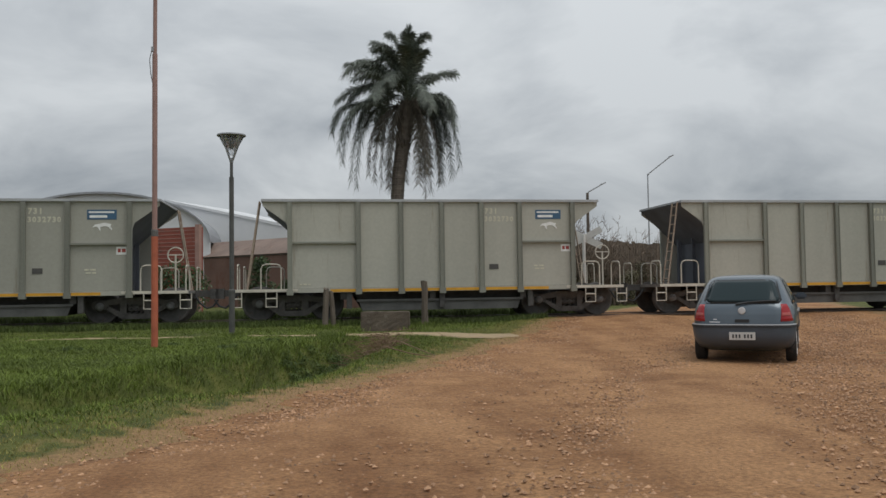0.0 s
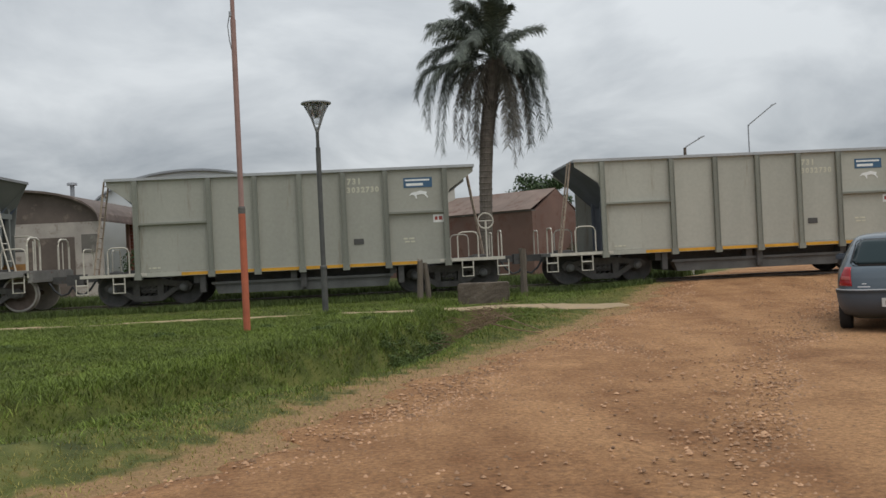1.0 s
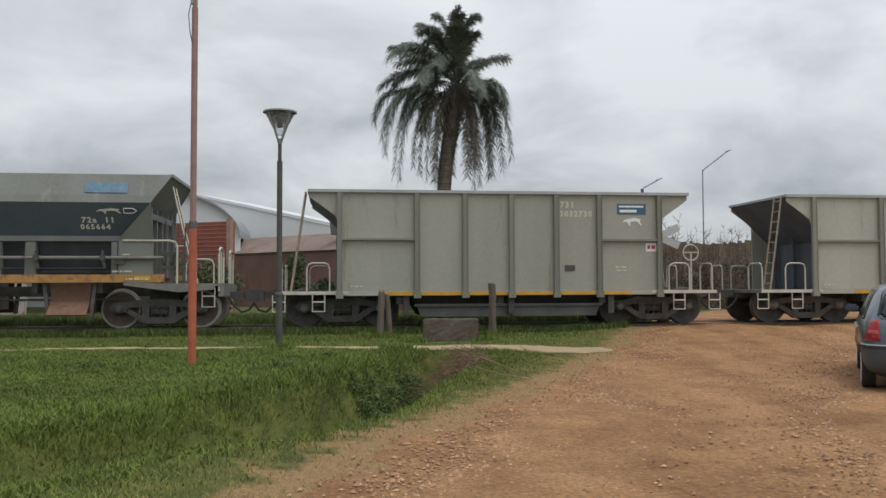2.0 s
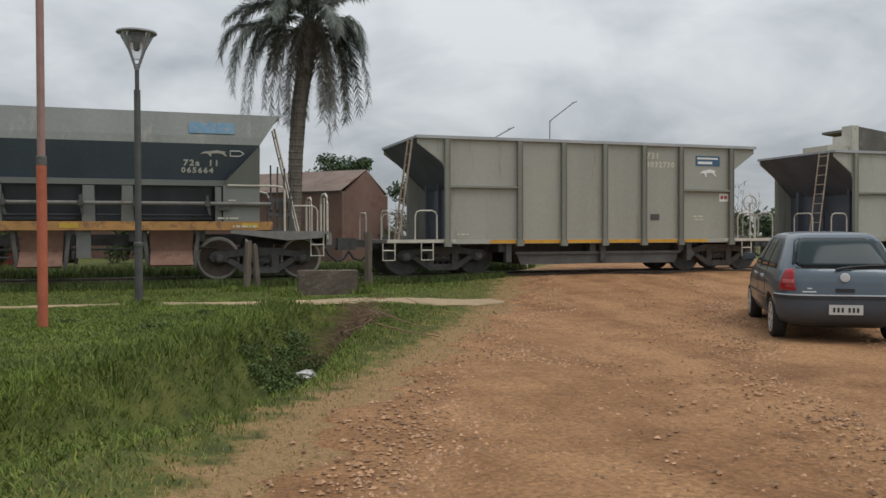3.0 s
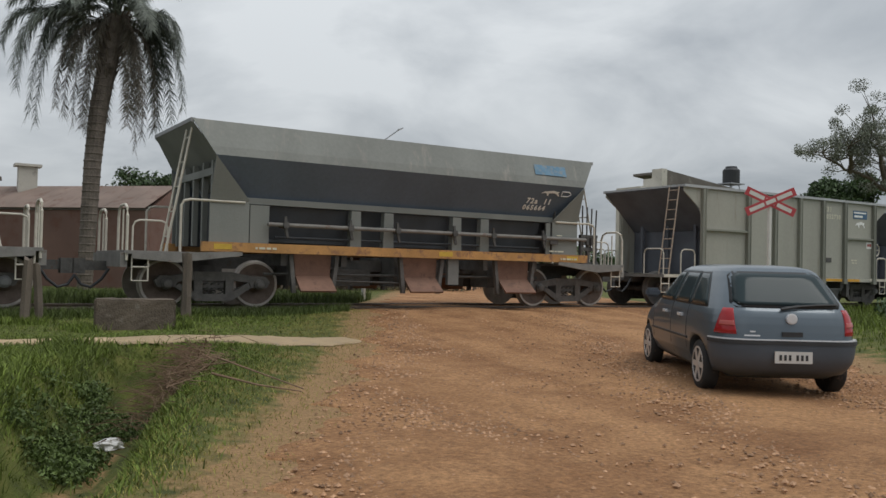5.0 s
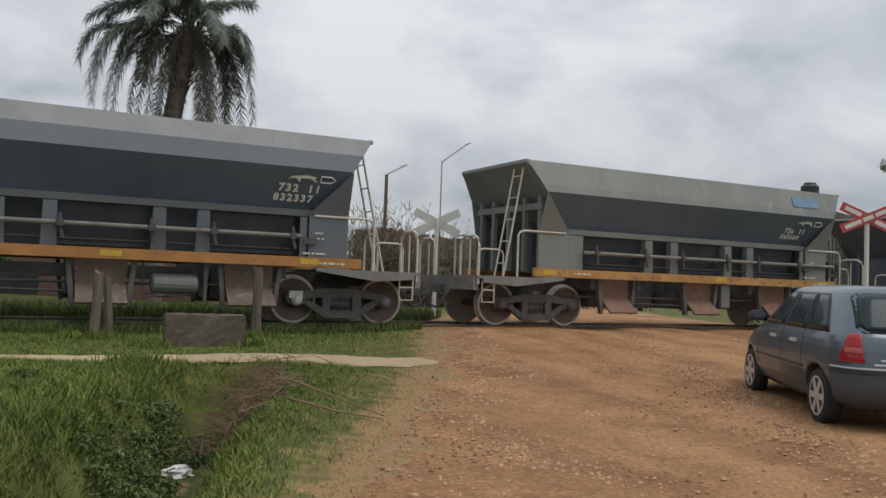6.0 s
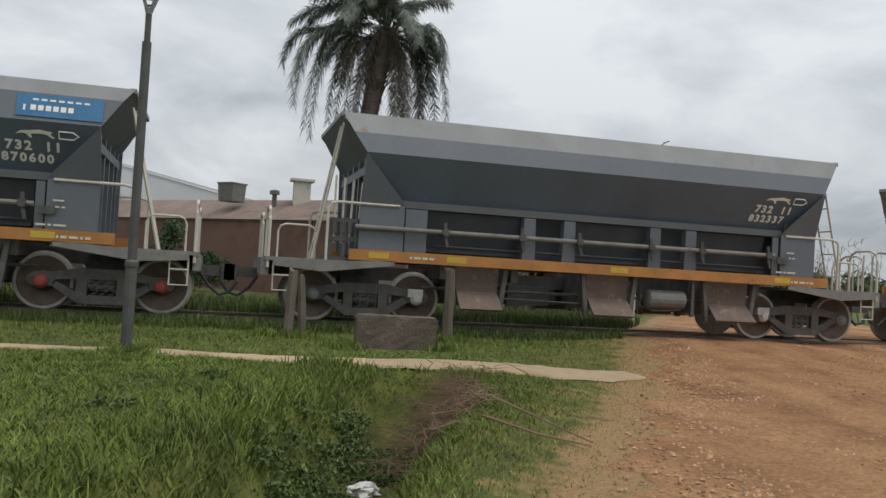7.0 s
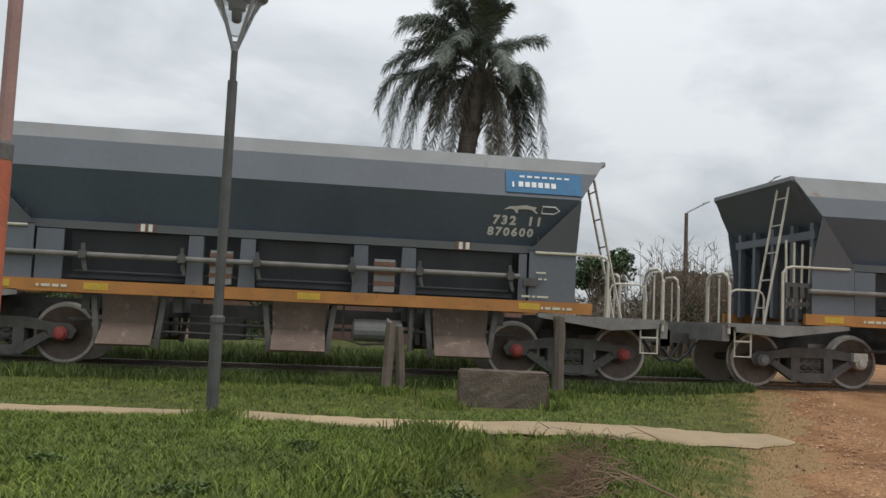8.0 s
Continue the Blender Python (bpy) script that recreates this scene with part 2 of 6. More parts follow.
    "sign_white": mat("sign_white", (0.68, 0.66, 0.62), 0.6, var=0.1, scale=5),
    "paint_car": mat("car_paint", (0.100, 0.127, 0.152), 0.32, metal=0.35, var=0.10, scale=1.5, fine=200, bump=0, coat=0.5),
    "bumper": mat("car_bumper", (0.068, 0.084, 0.106), 0.5, var=0.12, scale=3, fine=120, bump=0.03),
    "rubber": mat("tyre_rubber", (0.022, 0.022, 0.022), 0.85, var=0.3, scale=6, spot=(0.13, 0.085, 0.06), spot_at=0.58),
    "rim_alloy": mat("wheel_rim", (0.62, 0.62, 0.62), 0.4, metal=0.6, var=0.15),
    "plate": mat("plate_white", (0.60, 0.60, 0.58), 0.5, var=0.05, bump=0),
    "bag": mat("white_plastic_bag", (0.68, 0.67, 0.65), 0.5, var=0.15, scale=6),
}


def glossy(name, color, rough, trans=0.0):
    m = bpy.data.materials.new(name)
    m.use_nodes = True
    b = m.node_tree.nodes["Principled BSDF"]
    b.inputs["Base Color"].default_value = (*color, 1)
    b.inputs["Roughness"].default_value = rough
    b.inputs["Transmission Weight"].default_value = trans
    b.inputs["IOR"].default_value = 1.45
    return m


M["glass"] = glossy("tinted_glass", (0.030, 0.044, 0.048), 0.10)
M["glass"].node_tree.nodes["Principled BSDF"].inputs["Specular IOR Level"].default_value = 0.14
M["tail"] = glossy("red_tail_lens", (0.33, 0.018, 0.022), 0.15)
M["chrome"] = glossy("bright_badge", (0.62, 0.63, 0.65), 0.2)
M["diffuser"] = glossy("clear_diffuser", (0.93, 0.94, 0.95), 0.12, 0.92)
M["diffuser"].node_tree.nodes["Principled BSDF"].inputs["IOR"].default_value = 1.08
M["amber"] = glossy("pink_tail_lens", (0.42, 0.09, 0.08), 0.2)


# ---- mesh helpers ----
def part(name, bm, material, parent=None, label="", smooth=False):
    """Links a bmesh as one mesh object, under a thing or a part."""
    me = bpy.data.meshes.new(name)
    bmesh.ops.recalc_face_normals(bm, faces=bm.faces)
    if smooth:
        for f in bm.faces:
            f.smooth = True
    bm.to_mesh(me)
    bm.free()
    for m in (material if isinstance(material, (list, tuple)) else [material]):
        me.materials.append(M[m])
    ob = new(name, me)
    if parent is not None:
        ob.parent = parent
    if label:
        ob["label"] = label
    return ob


def thing(name, label, category, group="", m=None):
    ob = new(name)
    ob.empty_display_size = 0.2
    if m is not None:
        ob.matrix_basis = m
    return tagged(ob, label, category, group)


def bx(bm, x0, x1, y0, y1, z0, z1, m=None, mi=0):
    v = [bm.verts.new((x, y, z)) for x in (x0, x1) for y in (y0, y1) for z in (z0, z1)]
    if m is not None:
        for q in v:
            q.co = m @ q.co
    for f in ((0, 1, 3, 2), (4, 6, 7, 5), (0, 4, 5, 1), (2, 3, 7, 6), (0, 2, 6, 4), (1, 5, 7, 3)):
        bm.faces.new([v[i] for i in f]).material_index = mi
    return bm


def prism(bm, pts, d, mi=0):
    """A flat polygon of 3D points, pushed along the vector d into a solid."""
    a = [bm.verts.new(p) for p in pts]
    b = [bm.verts.new(Vector(p) + Vector(d)) for p in pts]
    n = len(pts)
    bm.faces.new(a).material_index = mi
    bm.faces.new(b[::-1]).material_index = mi
    for i in range(n):
        bm.faces.new((a[i], b[i], b[(i + 1) % n], a[(i + 1) % n])).material_index = mi
    return bm


def tube(bm, pts, r, n=6, r1=None, mi=0, caps=True):
    """A round bar through the points, with radius r that may taper to r1."""
    pts = [Vector(p) for p in pts]
    rings = []
    for i, p in enumerate(pts):
        d = (pts[min(i + 1, len(pts) - 1)] - pts[max(i - 1, 0)]).normalized()
        a = d.cross(Vector((0, 0, 1)) if abs(d.z) < 0.9 else Vector((0, 1, 0))).normalized()
        b = d.cross(a)
        rr = r if r1 is None else r + (r1 - r) * i / (len(pts) - 1)
        rings.append([bm.verts.new(p + rr * (math.cos(2 * math.pi * k / n) * a + math.sin(2 * math.pi * k / n) * b)) for k in range(n)])
    for i in range(len(rings) - 1):
        for k in range(n):
            bm.faces.new((rings[i][k], rings[i][(k + 1) % n], rings[i + 1][(k + 1) % n], rings[i + 1][k])).material_index = mi
    if caps:
        bm.faces.new(rings[0][::-1]).material_index = mi
        bm.faces.new(rings[-1]).material_index = mi
    return bm


def lathe(bm, profile, c, axis="y", n=24, mi=0, tail=True):
    """Spins (offset along the axis, radius) pairs round an axis through c."""
    rings = []
    for o, r in profile:
        ring = []
        for k in range(n):
            a = 2 * math.pi * k / n
            p = (r * math.cos(a), o, r * math.sin(a)) if axis == "y" else (r * math.cos(a), r * math.sin(a), o) if axis == "z" else (o, r * math.cos(a), r * math.sin(a))
            ring.append(bm.verts.new(Vector(p) + Vector(c)))
        rings.append(ring)
    for i in range(len(rings) - 1):
        for k in range(n):
            bm.faces.new((rings[i][k], rings[i][(k + 1) % n], rings[i + 1][(k + 1) % n], rings[i + 1][k])).material_index = mi
    bm.faces.new(rings[0][::-1]).material_index = mi
    if tail:
        bm.faces.new(rings[-1]).material_index = mi
    return bm


def strip(bm, quad, thick, mi=0):
    """A plate with the corners quad, given a thickness along its normal."""
    q = [Vector(p) for p in quad]
    nrm = (q[1] - q[0]).cross(q[2] - q[0]).normalized()
    return prism(bm, q, nrm * thick, mi)


def writing(text, size, m, material, parent, name="lettering", depth=0.002):
    """Raised lettering in the built-in font, each character a mesh of its own."""
    at = 0.0
    for ch in text:
        if ch != " ":
            cu = bpy.data.curves.new(name, "FONT")
            cu.body, cu.size, cu.extrude, cu.resolution_u = ch, size, depth, 2
            cu.offset = 0.040 * size
            tmp = bpy.data.objects.new(name, cu)
            scene.collection.objects.link(tmp)
            me = bpy.data.meshes.new_from_object(tmp.evaluated_get(bpy.context.evaluated_depsgraph_get()))
            bpy.data.objects.remove(tmp)
            bpy.data.curves.remove(cu)
            me.materials.clear()
            me.materials.append(M[material])
            ob = new(name, me)
            ob.parent, ob.matrix_basis = parent, m @ Matrix.Translation((at, 0, 0))
        at += size * (0.64 if ch != " " else 0.36)


def raw_mesh(name, verts, faces, materials, label="", category="", kind="", index=None):
    me = bpy.data.meshes.new(name)
    me.from_pydata([tuple(v) for v in verts], [], [tuple(f) for f in faces])
    for m in materials:
        me.materials.append(M[m])
    if index is not None:
        me.polygons.foreach_set("material_index", index)
    me.update()
    return tagged(new(name, me), label, category, "", kind)


# ---- the lie of the land ----
ROAD_L = [(-26, -60), (-9.5, -32), (-3.2, -21.5), (-0.45, -17.2), (0.5, -15.6), (1.75, -12.7), (3.0, -10.8), (4.75, -7.9), (6.6, -4.9), (7.8, -2.6), (9.0, 0.0), (10.6, 2.5), (14, 8), (19, 16), (31, 36), (50, 66)]
ROAD_R = [(-17, -64), (-2.2, -36), (3.6, -26.5), (6.6, -20.5), (8.3, -16.8), (9.7, -13.6), (10.9, -11.4), (12.2, -9.4), (14.6, -6.6), (16.6, -3.6), (18.4, 0.0), (19.8, 2.5), (22.6, 8), (27, 16), (38.5, 36), (57, 66)]
DITCH = [(3.2, -6.0), (2.6, -7.3), (2.1, -8.4), (1.7, -9.6), (1.2, -10.8), (0.3, -12.1), (-0.7, -13.2), (-1.7, -14.6), (-3.3, -17.0), (-8.0, -24.0), (-22, -46)]


def poly_dist(x, y, line):
    """Distance to a polyline, and the side: positive to the left of its direction."""
    best = np.full(np.shape(x), 1e9)
    side = np.zeros(np.shape(x))
    for (ax, ay), (b_x, b_y) in zip(line[:-1], line[1:]):
        dx, dy = b_x - ax, b_y - ay
        t = np.clip(((x - ax) * dx + (y - ay) * dy) / (dx * dx + dy * dy), 0, 1)
        d = np.hypot(x - ax - t * dx, y - ay - t * dy)
        s = np.sign(dx * (y - ay) - dy * (x - ax))
        near = d < best
        best, side = np.where(near, d, best), np.where(near, s, side)
    return best * np.where(side == 0, 1, side)


def smooth(a, b, x):
    t = np.clip((x - a) / (b - a), 0, 1)
    return t * t * (3 - 2 * t)


def ripple(x, y):
    return (np.sin(x * 1.7 + 1.3 * np.sin(y * 0.9)) + np.sin(y * 2.1 + 1.1 * np.sin(x * 1.3)) + np.sin(x * 4.3 + y * 3.1) * 0.5) / 2.5


def road_z(y):
    return np.interp(y, [-60, -25, -14, -10, -7, -4, -1.2, 2.8, 8, 60], [-0.55, -0.42, -0.38, -0.36, -0.30, -0.12, 0.07, 0.07, 0.0, -0.1])


def ground_z(x, y):
    x, y = np.asarray(x, float), np.asarray(y, float)
    dl, dr = poly_dist(x, y, ROAD_L), -poly_dist(x, y, ROAD_R)
    off = np.maximum(dl, dr)
    field = np.interp(y, [-40, -16, -8, -5, -3, -1.4, -0.6, 3, 12], [-0.35, -0.15, -0.04, -0.06, -0.09, -0.06, 0.0, 0.0, -0.05])
    z = road_z(y) + (field - road_z(y)) * smooth(0.1, 2.4, off)
    dd = poly_dist(x, y, DITCH)
    # steep bank on the field side, a slacker one towards the road
    deep = 0.80 * smooth(-5.2, -6.3, y) * (1 - 0.55 * smooth(-10.0, -12.5, y))
    cut = np.where(dd < 0, np.exp(-(np.abs(dd) / 0.52) ** 4), np.exp(-(np.abs(dd) / 0.52) ** 2.8))
    z = z - deep * cut * smooth(-0.1, 0.7, dl)
    return z + 0.018 * ripple(x, y) * smooth(-0.2, 1.0, off) - 0.03 * smooth(0.0, -0.4, off)


def axis(lo, hi, fine_lo, fine_hi, step, grow=1.22):
    a = list(np.arange(fine_lo, fine_hi + 1e-6, step))
    s = step
    while a[-1] < hi:
        s *= grow
        a.append(a[-1] + s)
    s = step
    while a[0] > lo:
        s *= grow
        a.insert(0, a[0] - s)
    return np.array(a)


def earth_material():
    """Soil and turf: green, with dry and bare patches, and bare red earth by the road and in the ditch."""
    m = bpy.data.materials.new("turf_and_earth")
    m.use_nodes = True
    n, l = m.node_tree.nodes, m.node_tree.links
    b = n["Principled BSDF"]
    tc = n.new("ShaderNodeTexCoord")

    def noise_node(scale, detail, rough=0.55):
        t = n.new("ShaderNodeTexNoise")
        t.inputs["Scale"].default_value, t.inputs["Detail"].default_value, t.inputs["Roughness"].default_value = scale, detail, rough
        l.new(tc.outputs["Object"], t.inputs["Vector"])
        return t

    def ramp(src, stops):
        r = n.new("ShaderNodeValToRGB")
        e = r.color_ramp.elements
        while len(e) < len(stops):
            e.new(0.5)
        for k, (p, c) in enumerate(stops):
            e[k].position, e[k].color = p, (*c, 1)
        l.new(src, r.inputs[0])
        return r
    big, mid, fine = noise_node(0.55, 5), noise_node(3.0, 6), noise_node(28, 4, 0.7)
    green = ramp(mid.outputs["Fac"], [(0.3, (0.042, 0.052, 0.009)), (0.5, (0.088, 0.102, 0.016)), (0.72, (0.150, 0.145, 0.034))])
    soil = ramp(fine.outputs["Fac"], [(0.3, (0.20, 0.118, 0.052)), (0.7, (0.38, 0.235, 0.108))])
    at = n.new("ShaderNodeAttribute")
    at.attribute_name = "bare"
    add = n.new("ShaderNodeMath"); add.operation = "ADD"
    sub = n.new("ShaderNodeMath"); sub.operation = "MULTIPLY_ADD"
    sub.inputs[1].default_value, sub.inputs[2].default_value = 1.1, -0.55
    l.new(mid.outputs["Fac"], sub.inputs[0])
    l.new(at.outputs["Fac"], add.inputs[0]); l.new(sub.outputs[0], add.inputs[1])
    cut = n.new("ShaderNodeMapRange")
    cut.inputs["From Min"].default_value, cut.inputs["From Max"].default_value = 0.38, 0.62
    l.new(add.outputs[0], cut.inputs["Value"])
    mx = n.new("ShaderNodeMix"); mx.data_type = "RGBA"
    l.new(cut.outputs[0], mx.inputs[0]); l.new(green.outputs[0], mx.inputs[6]); l.new(soil.outputs[0], mx.inputs[7])
    l.new(mx.outputs[2], b.inputs["Base Color"])
    b.inputs["Roughness"].default_value = 0.95
    bp = n.new("ShaderNodeBump")
    bp.inputs["Strength"].default_value, bp.inputs["Distance"].default_value = 0.7, 0.04
    l.new(fine.outputs["Fac"], bp.inputs["Height"]); l.new(bp.outputs[0], b.inputs["Normal"])
    return m


def road_material():
    """Packed reddish earth with pale worn tracks, darker loose bands and grit."""
    m = bpy.data.materials.new("red_earth_road")
    m.use_nodes = True
    n, l = m.node_tree.nodes, m.node_tree.links
    b = n["Principled BSDF"]
    tc = n.new("ShaderNodeTexCoord")
    rot = n.new("ShaderNodeMapping")
    rot.inputs["Rotation"].default_value = (0, 0, radians(32))
    rot.inputs["Scale"].default_value = (1.0, 0.16, 1.0)
    l.new(tc.outputs["Object"], rot.inputs["Vector"])
    lane, mid, grit, fine = (n.new("ShaderNodeTexNoise") for _ in range(4))
    for t, s, d, r in ((lane, 0.9, 4, 0.5), (mid, 1.6, 6, 0.6), (grit, 22, 5, 0.75), (fine, 110, 3, 0.7)):
        t.inputs["Scale"].default_value, t.inputs["Detail"].default_value, t.inputs["Roughness"].default_value = s, d, r
    l.new(rot.outputs[0], lane.inputs["Vector"])
    for t in (mid, grit, fine):
        l.new(tc.outputs["Object"], t.inputs["Vector"])
    av = n.new("ShaderNodeMix"); av.data_type = "FLOAT"; av.inputs[0].default_value = 0.45
    l.new(lane.outputs["Fac"], av.inputs[2]); l.new(mid.outputs["Fac"], av.inputs[3])
    base = n.new("ShaderNodeValToRGB")
    e = base.color_ramp.elements
    e[0].position, e[0].color = 0.40, (0.290, 0.138, 0.056, 1)
    e[1].position, e[1].color = 0.60, (0.510, 0.282, 0.132, 1)
    l.new(av.outputs[0], base.inputs[0])
    g = n.new("ShaderNodeValToRGB")
    g.color_ramp.elements[0].position, g.color_ramp.elements[0].color = 0.32, (0.50, 0.46, 0.42, 1)
    g.color_ramp.elements[1].position, g.color_ramp.elements[1].color = 0.68, (1.35, 1.32, 1.28, 1)
    l.new(grit.outputs["Fac"], g.inputs[0])
    mu = n.new("ShaderNodeMix"); mu.data_type = "RGBA"; mu.blend_type = "MULTIPLY"; mu.inputs[0].default_value = 0.95
    l.new(base.outputs[0], mu.inputs[6]); l.new(g.outputs[0], mu.inputs[7])
    l.new(mu.outputs[2], b.inputs["Base Color"])
    b.inputs["Roughness"].default_value = 0.93
    hh = n.new("ShaderNodeMath"); hh.operation = "ADD"
    l.new(grit.outputs["Fac"], hh.inputs[0]); l.new(fine.outputs["Fac"], hh.inputs[1])
    bp = n.new("ShaderNodeBump")
    bp.inputs["Strength"].default_value, bp.inputs["Distance"].default_value = 0.8, 0.03
    l.new(hh.outputs[0], bp.inputs["Height"]); l.new(bp.outputs[0], b.inputs["Normal"])
    return m


M["earth"], M["road"] = earth_material(), road_material()


def build_ground():
    ax, ay = axis(-900, 900, -16, 24, 0.25), axis(-500, 1500, -26, 6, 0.25)
    gx, gy = np.meshgrid(ax, ay)
    gz = ground_z(gx, gy)
    w, h = len(ax), len(ay)
    verts = np.stack([gx.ravel(), gy.ravel(), gz.ravel()], 1)
    i = (np.arange(h - 1)[:, None] * w + np.arange(w - 1)[None, :]).ravel()
    faces = np.stack([i, i + 1, i + w + 1, i + w], 1)
    ob = raw_mesh("ground", verts, faces, ["earth"], "grassy ground with a ditch and bare earth verges", "ground", "structure")
    dl, dr = poly_dist(gx, gy, ROAD_L), -poly_dist(gx, gy, ROAD_R)
    off = np.maximum(dl, dr)
    dd = np.abs(poly_dist(gx, gy, DITCH))
    bare = np.maximum(1.0 - smooth(-0.1, 0.8, off) * 0.66 - 0.34 * smooth(0.7, 2.0, off), 0.62 * np.exp(-(dd / 0.30) ** 2) * smooth(-7.2, -7.9, gy) * smooth(-10.2, -9.4, gy))
    bare = np.maximum(bare, 0.50 * smooth(1.6, 0.9, np.abs(gy - 0.72)))
    at = ob.data.attributes.new("bare", "FLOAT", "POINT")
    at.data.foreach_set("value", bare.ravel().astype(np.float32))
    for p in ob.data.polygons:
        p.use_smooth = True


def along(line, s):
    pts = np.array(line, float)
    seg = np.r_[0, np.cumsum(np.hypot(*np.diff(pts, axis=0).T))]
    return np.stack([np.interp(s * seg[-1], seg, pts[:, 0]), np.interp(s * seg[-1], seg, pts[:, 1])], -1)


def build_road():
    k = 40
    # finer rows near the crossing, where the two edges pair up by their y
    ys = np.concatenate([np.linspace(-58, -27, 60, endpoint=False), np.linspace(-27, 6, 280, endpoint=False), np.linspace(6, 62, 80)])
    la, ra = np.array(ROAD_L, float), np.array(ROAD_R, float)
    xl, xr = np.interp(ys, la[:, 1], la[:, 0]), np.interp(ys, ra[:, 1], ra[:, 0])
    rag = 0.16 * np.sin(ys * 3.1) + 0.12 * np.sin(ys * 7.3 + 1) + 0.07 * np.sin(ys * 17.0)
    xl, xr = xl - 0.15 + rag, xr + 0.15 - rag[::-1]
    f = np.linspace(0, 1, k + 1)
    gx = xl[:, None] + (xr - xl)[:, None] * f
    gy = np.repeat(ys[:, None], k + 1, 1)
    d = np.minimum(f, 1 - f) * (xr - xl)[:, None]
    lanes = 0.016 * np.sin((f * 2 - 1) * 7.5)[None, :] + 0.012 * ripple(gx * 1.4, gy * 0.7)
    z = np.maximum(road_z(gy), -9) + 0.012 + lanes * smooth(0.1, 0.8, d) - 0.10 * (1 - smooth(0.0, 0.35, d))
    edge = ground_z(gx, gy) + 0.012
    z = np.where(d < 0.6, np.maximum(z, edge - 0.10 * (1 - smooth(0.0, 0.22, d))), np.maximum(z, edge))
    w = k + 1
    i = (np.arange(len(ys) - 1)[:, None] * w + np.arange(k)[None, :]).ravel()
    ob = raw_mesh("road", np.stack([gx.ravel(), gy.ravel(), z.ravel()], 1), np.stack([i, i + 1, i + w + 1, i + w], 1), ["road"],
                  "reddish packed earth road with loose gravel", "road", "structure")
    for p in ob.data.polygons:
        p.use_smooth = True


def build_track():
    tr = thing("railway_track", "rusty steel railway track on sunken wooden sleepers", "railway track")
    tr["kind"] = "structure"
    prof = [(-0.065, -0.04), (0.065, -0.04), (0.065, -0.025), (0.012, -0.01), (0.012, 0.075), (0.034, 0.085), (0.034, 0.12), (-0.034, 0.12), (-0.034, 0.085), (-0.012, 0.075), (-0.012, -0.01), (-0.065, -0.025)]
    for y in (0.03, 1.47):
        part("rail", prism(bmesh.new(), [(-120, y + a, b) for a, b in prof], (260, 0, 0)), "steel", tr)
    sl = bx(bmesh.new(), -0.12, 0.12, -0.55, 2.05, -0.1, 0.0)
    first = part("sleeper", sl, "timber", tr)
    first.location.x = -18
    for i in range(1, 100):
        o = new("sleeper", first.data)
        o.parent, o.location = tr, (-18 + 0.62 * i, 0, 0.006 * math.sin(i * 2.3))


PATH_LINE = [(-13, -3.5), (-2.3, -4.2), (0.2, -4.45), (2.3, -5.0), (4.9, -4.98), (5.7, -4.86), (6.4, -4.66)]
PATH_HALF = [0.27, 0.28, 0.31, 0.43, 0.44, 0.38, 0.22]


def path_half(x):
    return np.interp(x, [p[0] for p in PATH_LINE], PATH_HALF)


def build_path():
    """Worn concrete strip of uneven slabs with broken edges."""
    pv = thing("footpath", "narrow pale worn footpath through the grass", "footpath")
    pv["kind"] = "structure"
    rnd = random.Random(62)
    n, m = 11, 10
    for i in range(n):
        bm = bmesh.new()
        rows = []
        for j in range(m + 1):
            s = (i + (j / m) * (0.997 if i < n - 1 else 1.0)) / n
            c, c2 = along(PATH_LINE, np.array([s, min(s + 0.004, 1.0) if s < 0.995 else s]))
            c1 = along(PATH_LINE, np.array([max(s - 0.004, 0)]))[0]
            d = Vector((*(c2 - c1), 0)).normalized()
            q = Vector((-d.y, d.x, 0))
            h = float(path_half(c[0]))
            a, b = (h * (1 + rnd.uniform(-0.13, 0.09)) for _ in range(2))
            row = []
            for k, f in ((0, -a), (1, -a * 0.9), (2, b * 0.9), (3, b)):
                p = Vector((*c, 0)) + q * f
                row.append(bm.verts.new((p.x, p.y, gz(p.x, p.y) + (0.028 if k in (1, 2) else 0.004) + rnd.uniform(-0.004, 0.004) + 0.006 * math.sin(i * 2.7))))
            rows.append(row)
        for r0, r1 in zip(rows, rows[1:]):
            for k in range(3):
                bm.faces.new((r0[k], r1[k], r1[k + 1], r0[k + 1]))
        ends = [bm.verts.new(v.co - Vector((0, 0, 0.12))) for v in (rows[0][0], rows[0][3], rows[-1][3], rows[-1][0])]
        bm.faces.new((rows[0][0], rows[0][1], rows[0][2], rows[0][3], ends[1], ends[0]))
        bm.faces.new((rows[-1][3], rows[-1][2], rows[-1][1], rows[-1][0], ends[3], ends[2]))
        part("slab", bm, "slab", pv, smooth=False)


def gz(x, y):
    return float(ground_z(x, y))


build_ground()
build_road()
build_track()
build_path()

# ---- the train ----
YC = 0.75


def wheel_set(parent, x, name="wheelset", disc="wheel"):
    bm = bmesh.new()
    for s in (-1, 1):
        o = s * 0.75
        # flange and tread, then the face: bright rim, dished plate, hub
        lathe(bm, [(o - s * 0.13, 0.10), (o - s * 0.13, 0.47), (o - s * 0.10, 0.475), (o - s * 0.085, 0.455), (o + s * 0.005, 0.45), (o + s * 0.010, 0.44), (o + s * 0.012, 0.402)], (0, 0, 0), n=32, mi=1, tail=False)
        lathe(bm, [(o - s * 0.04, 0.05), (o + s * 0.012, 0.40), (o - s * 0.030, 0.385), (o - s * 0.040, 0.20), (o - s * 0.008, 0.15), (o + s * 0.02, 0.10), (o + s * 0.02, 0.01)], (0, 0, 0), n=32)
        for k in range(3):
            a = 2.1 * k + 0.4
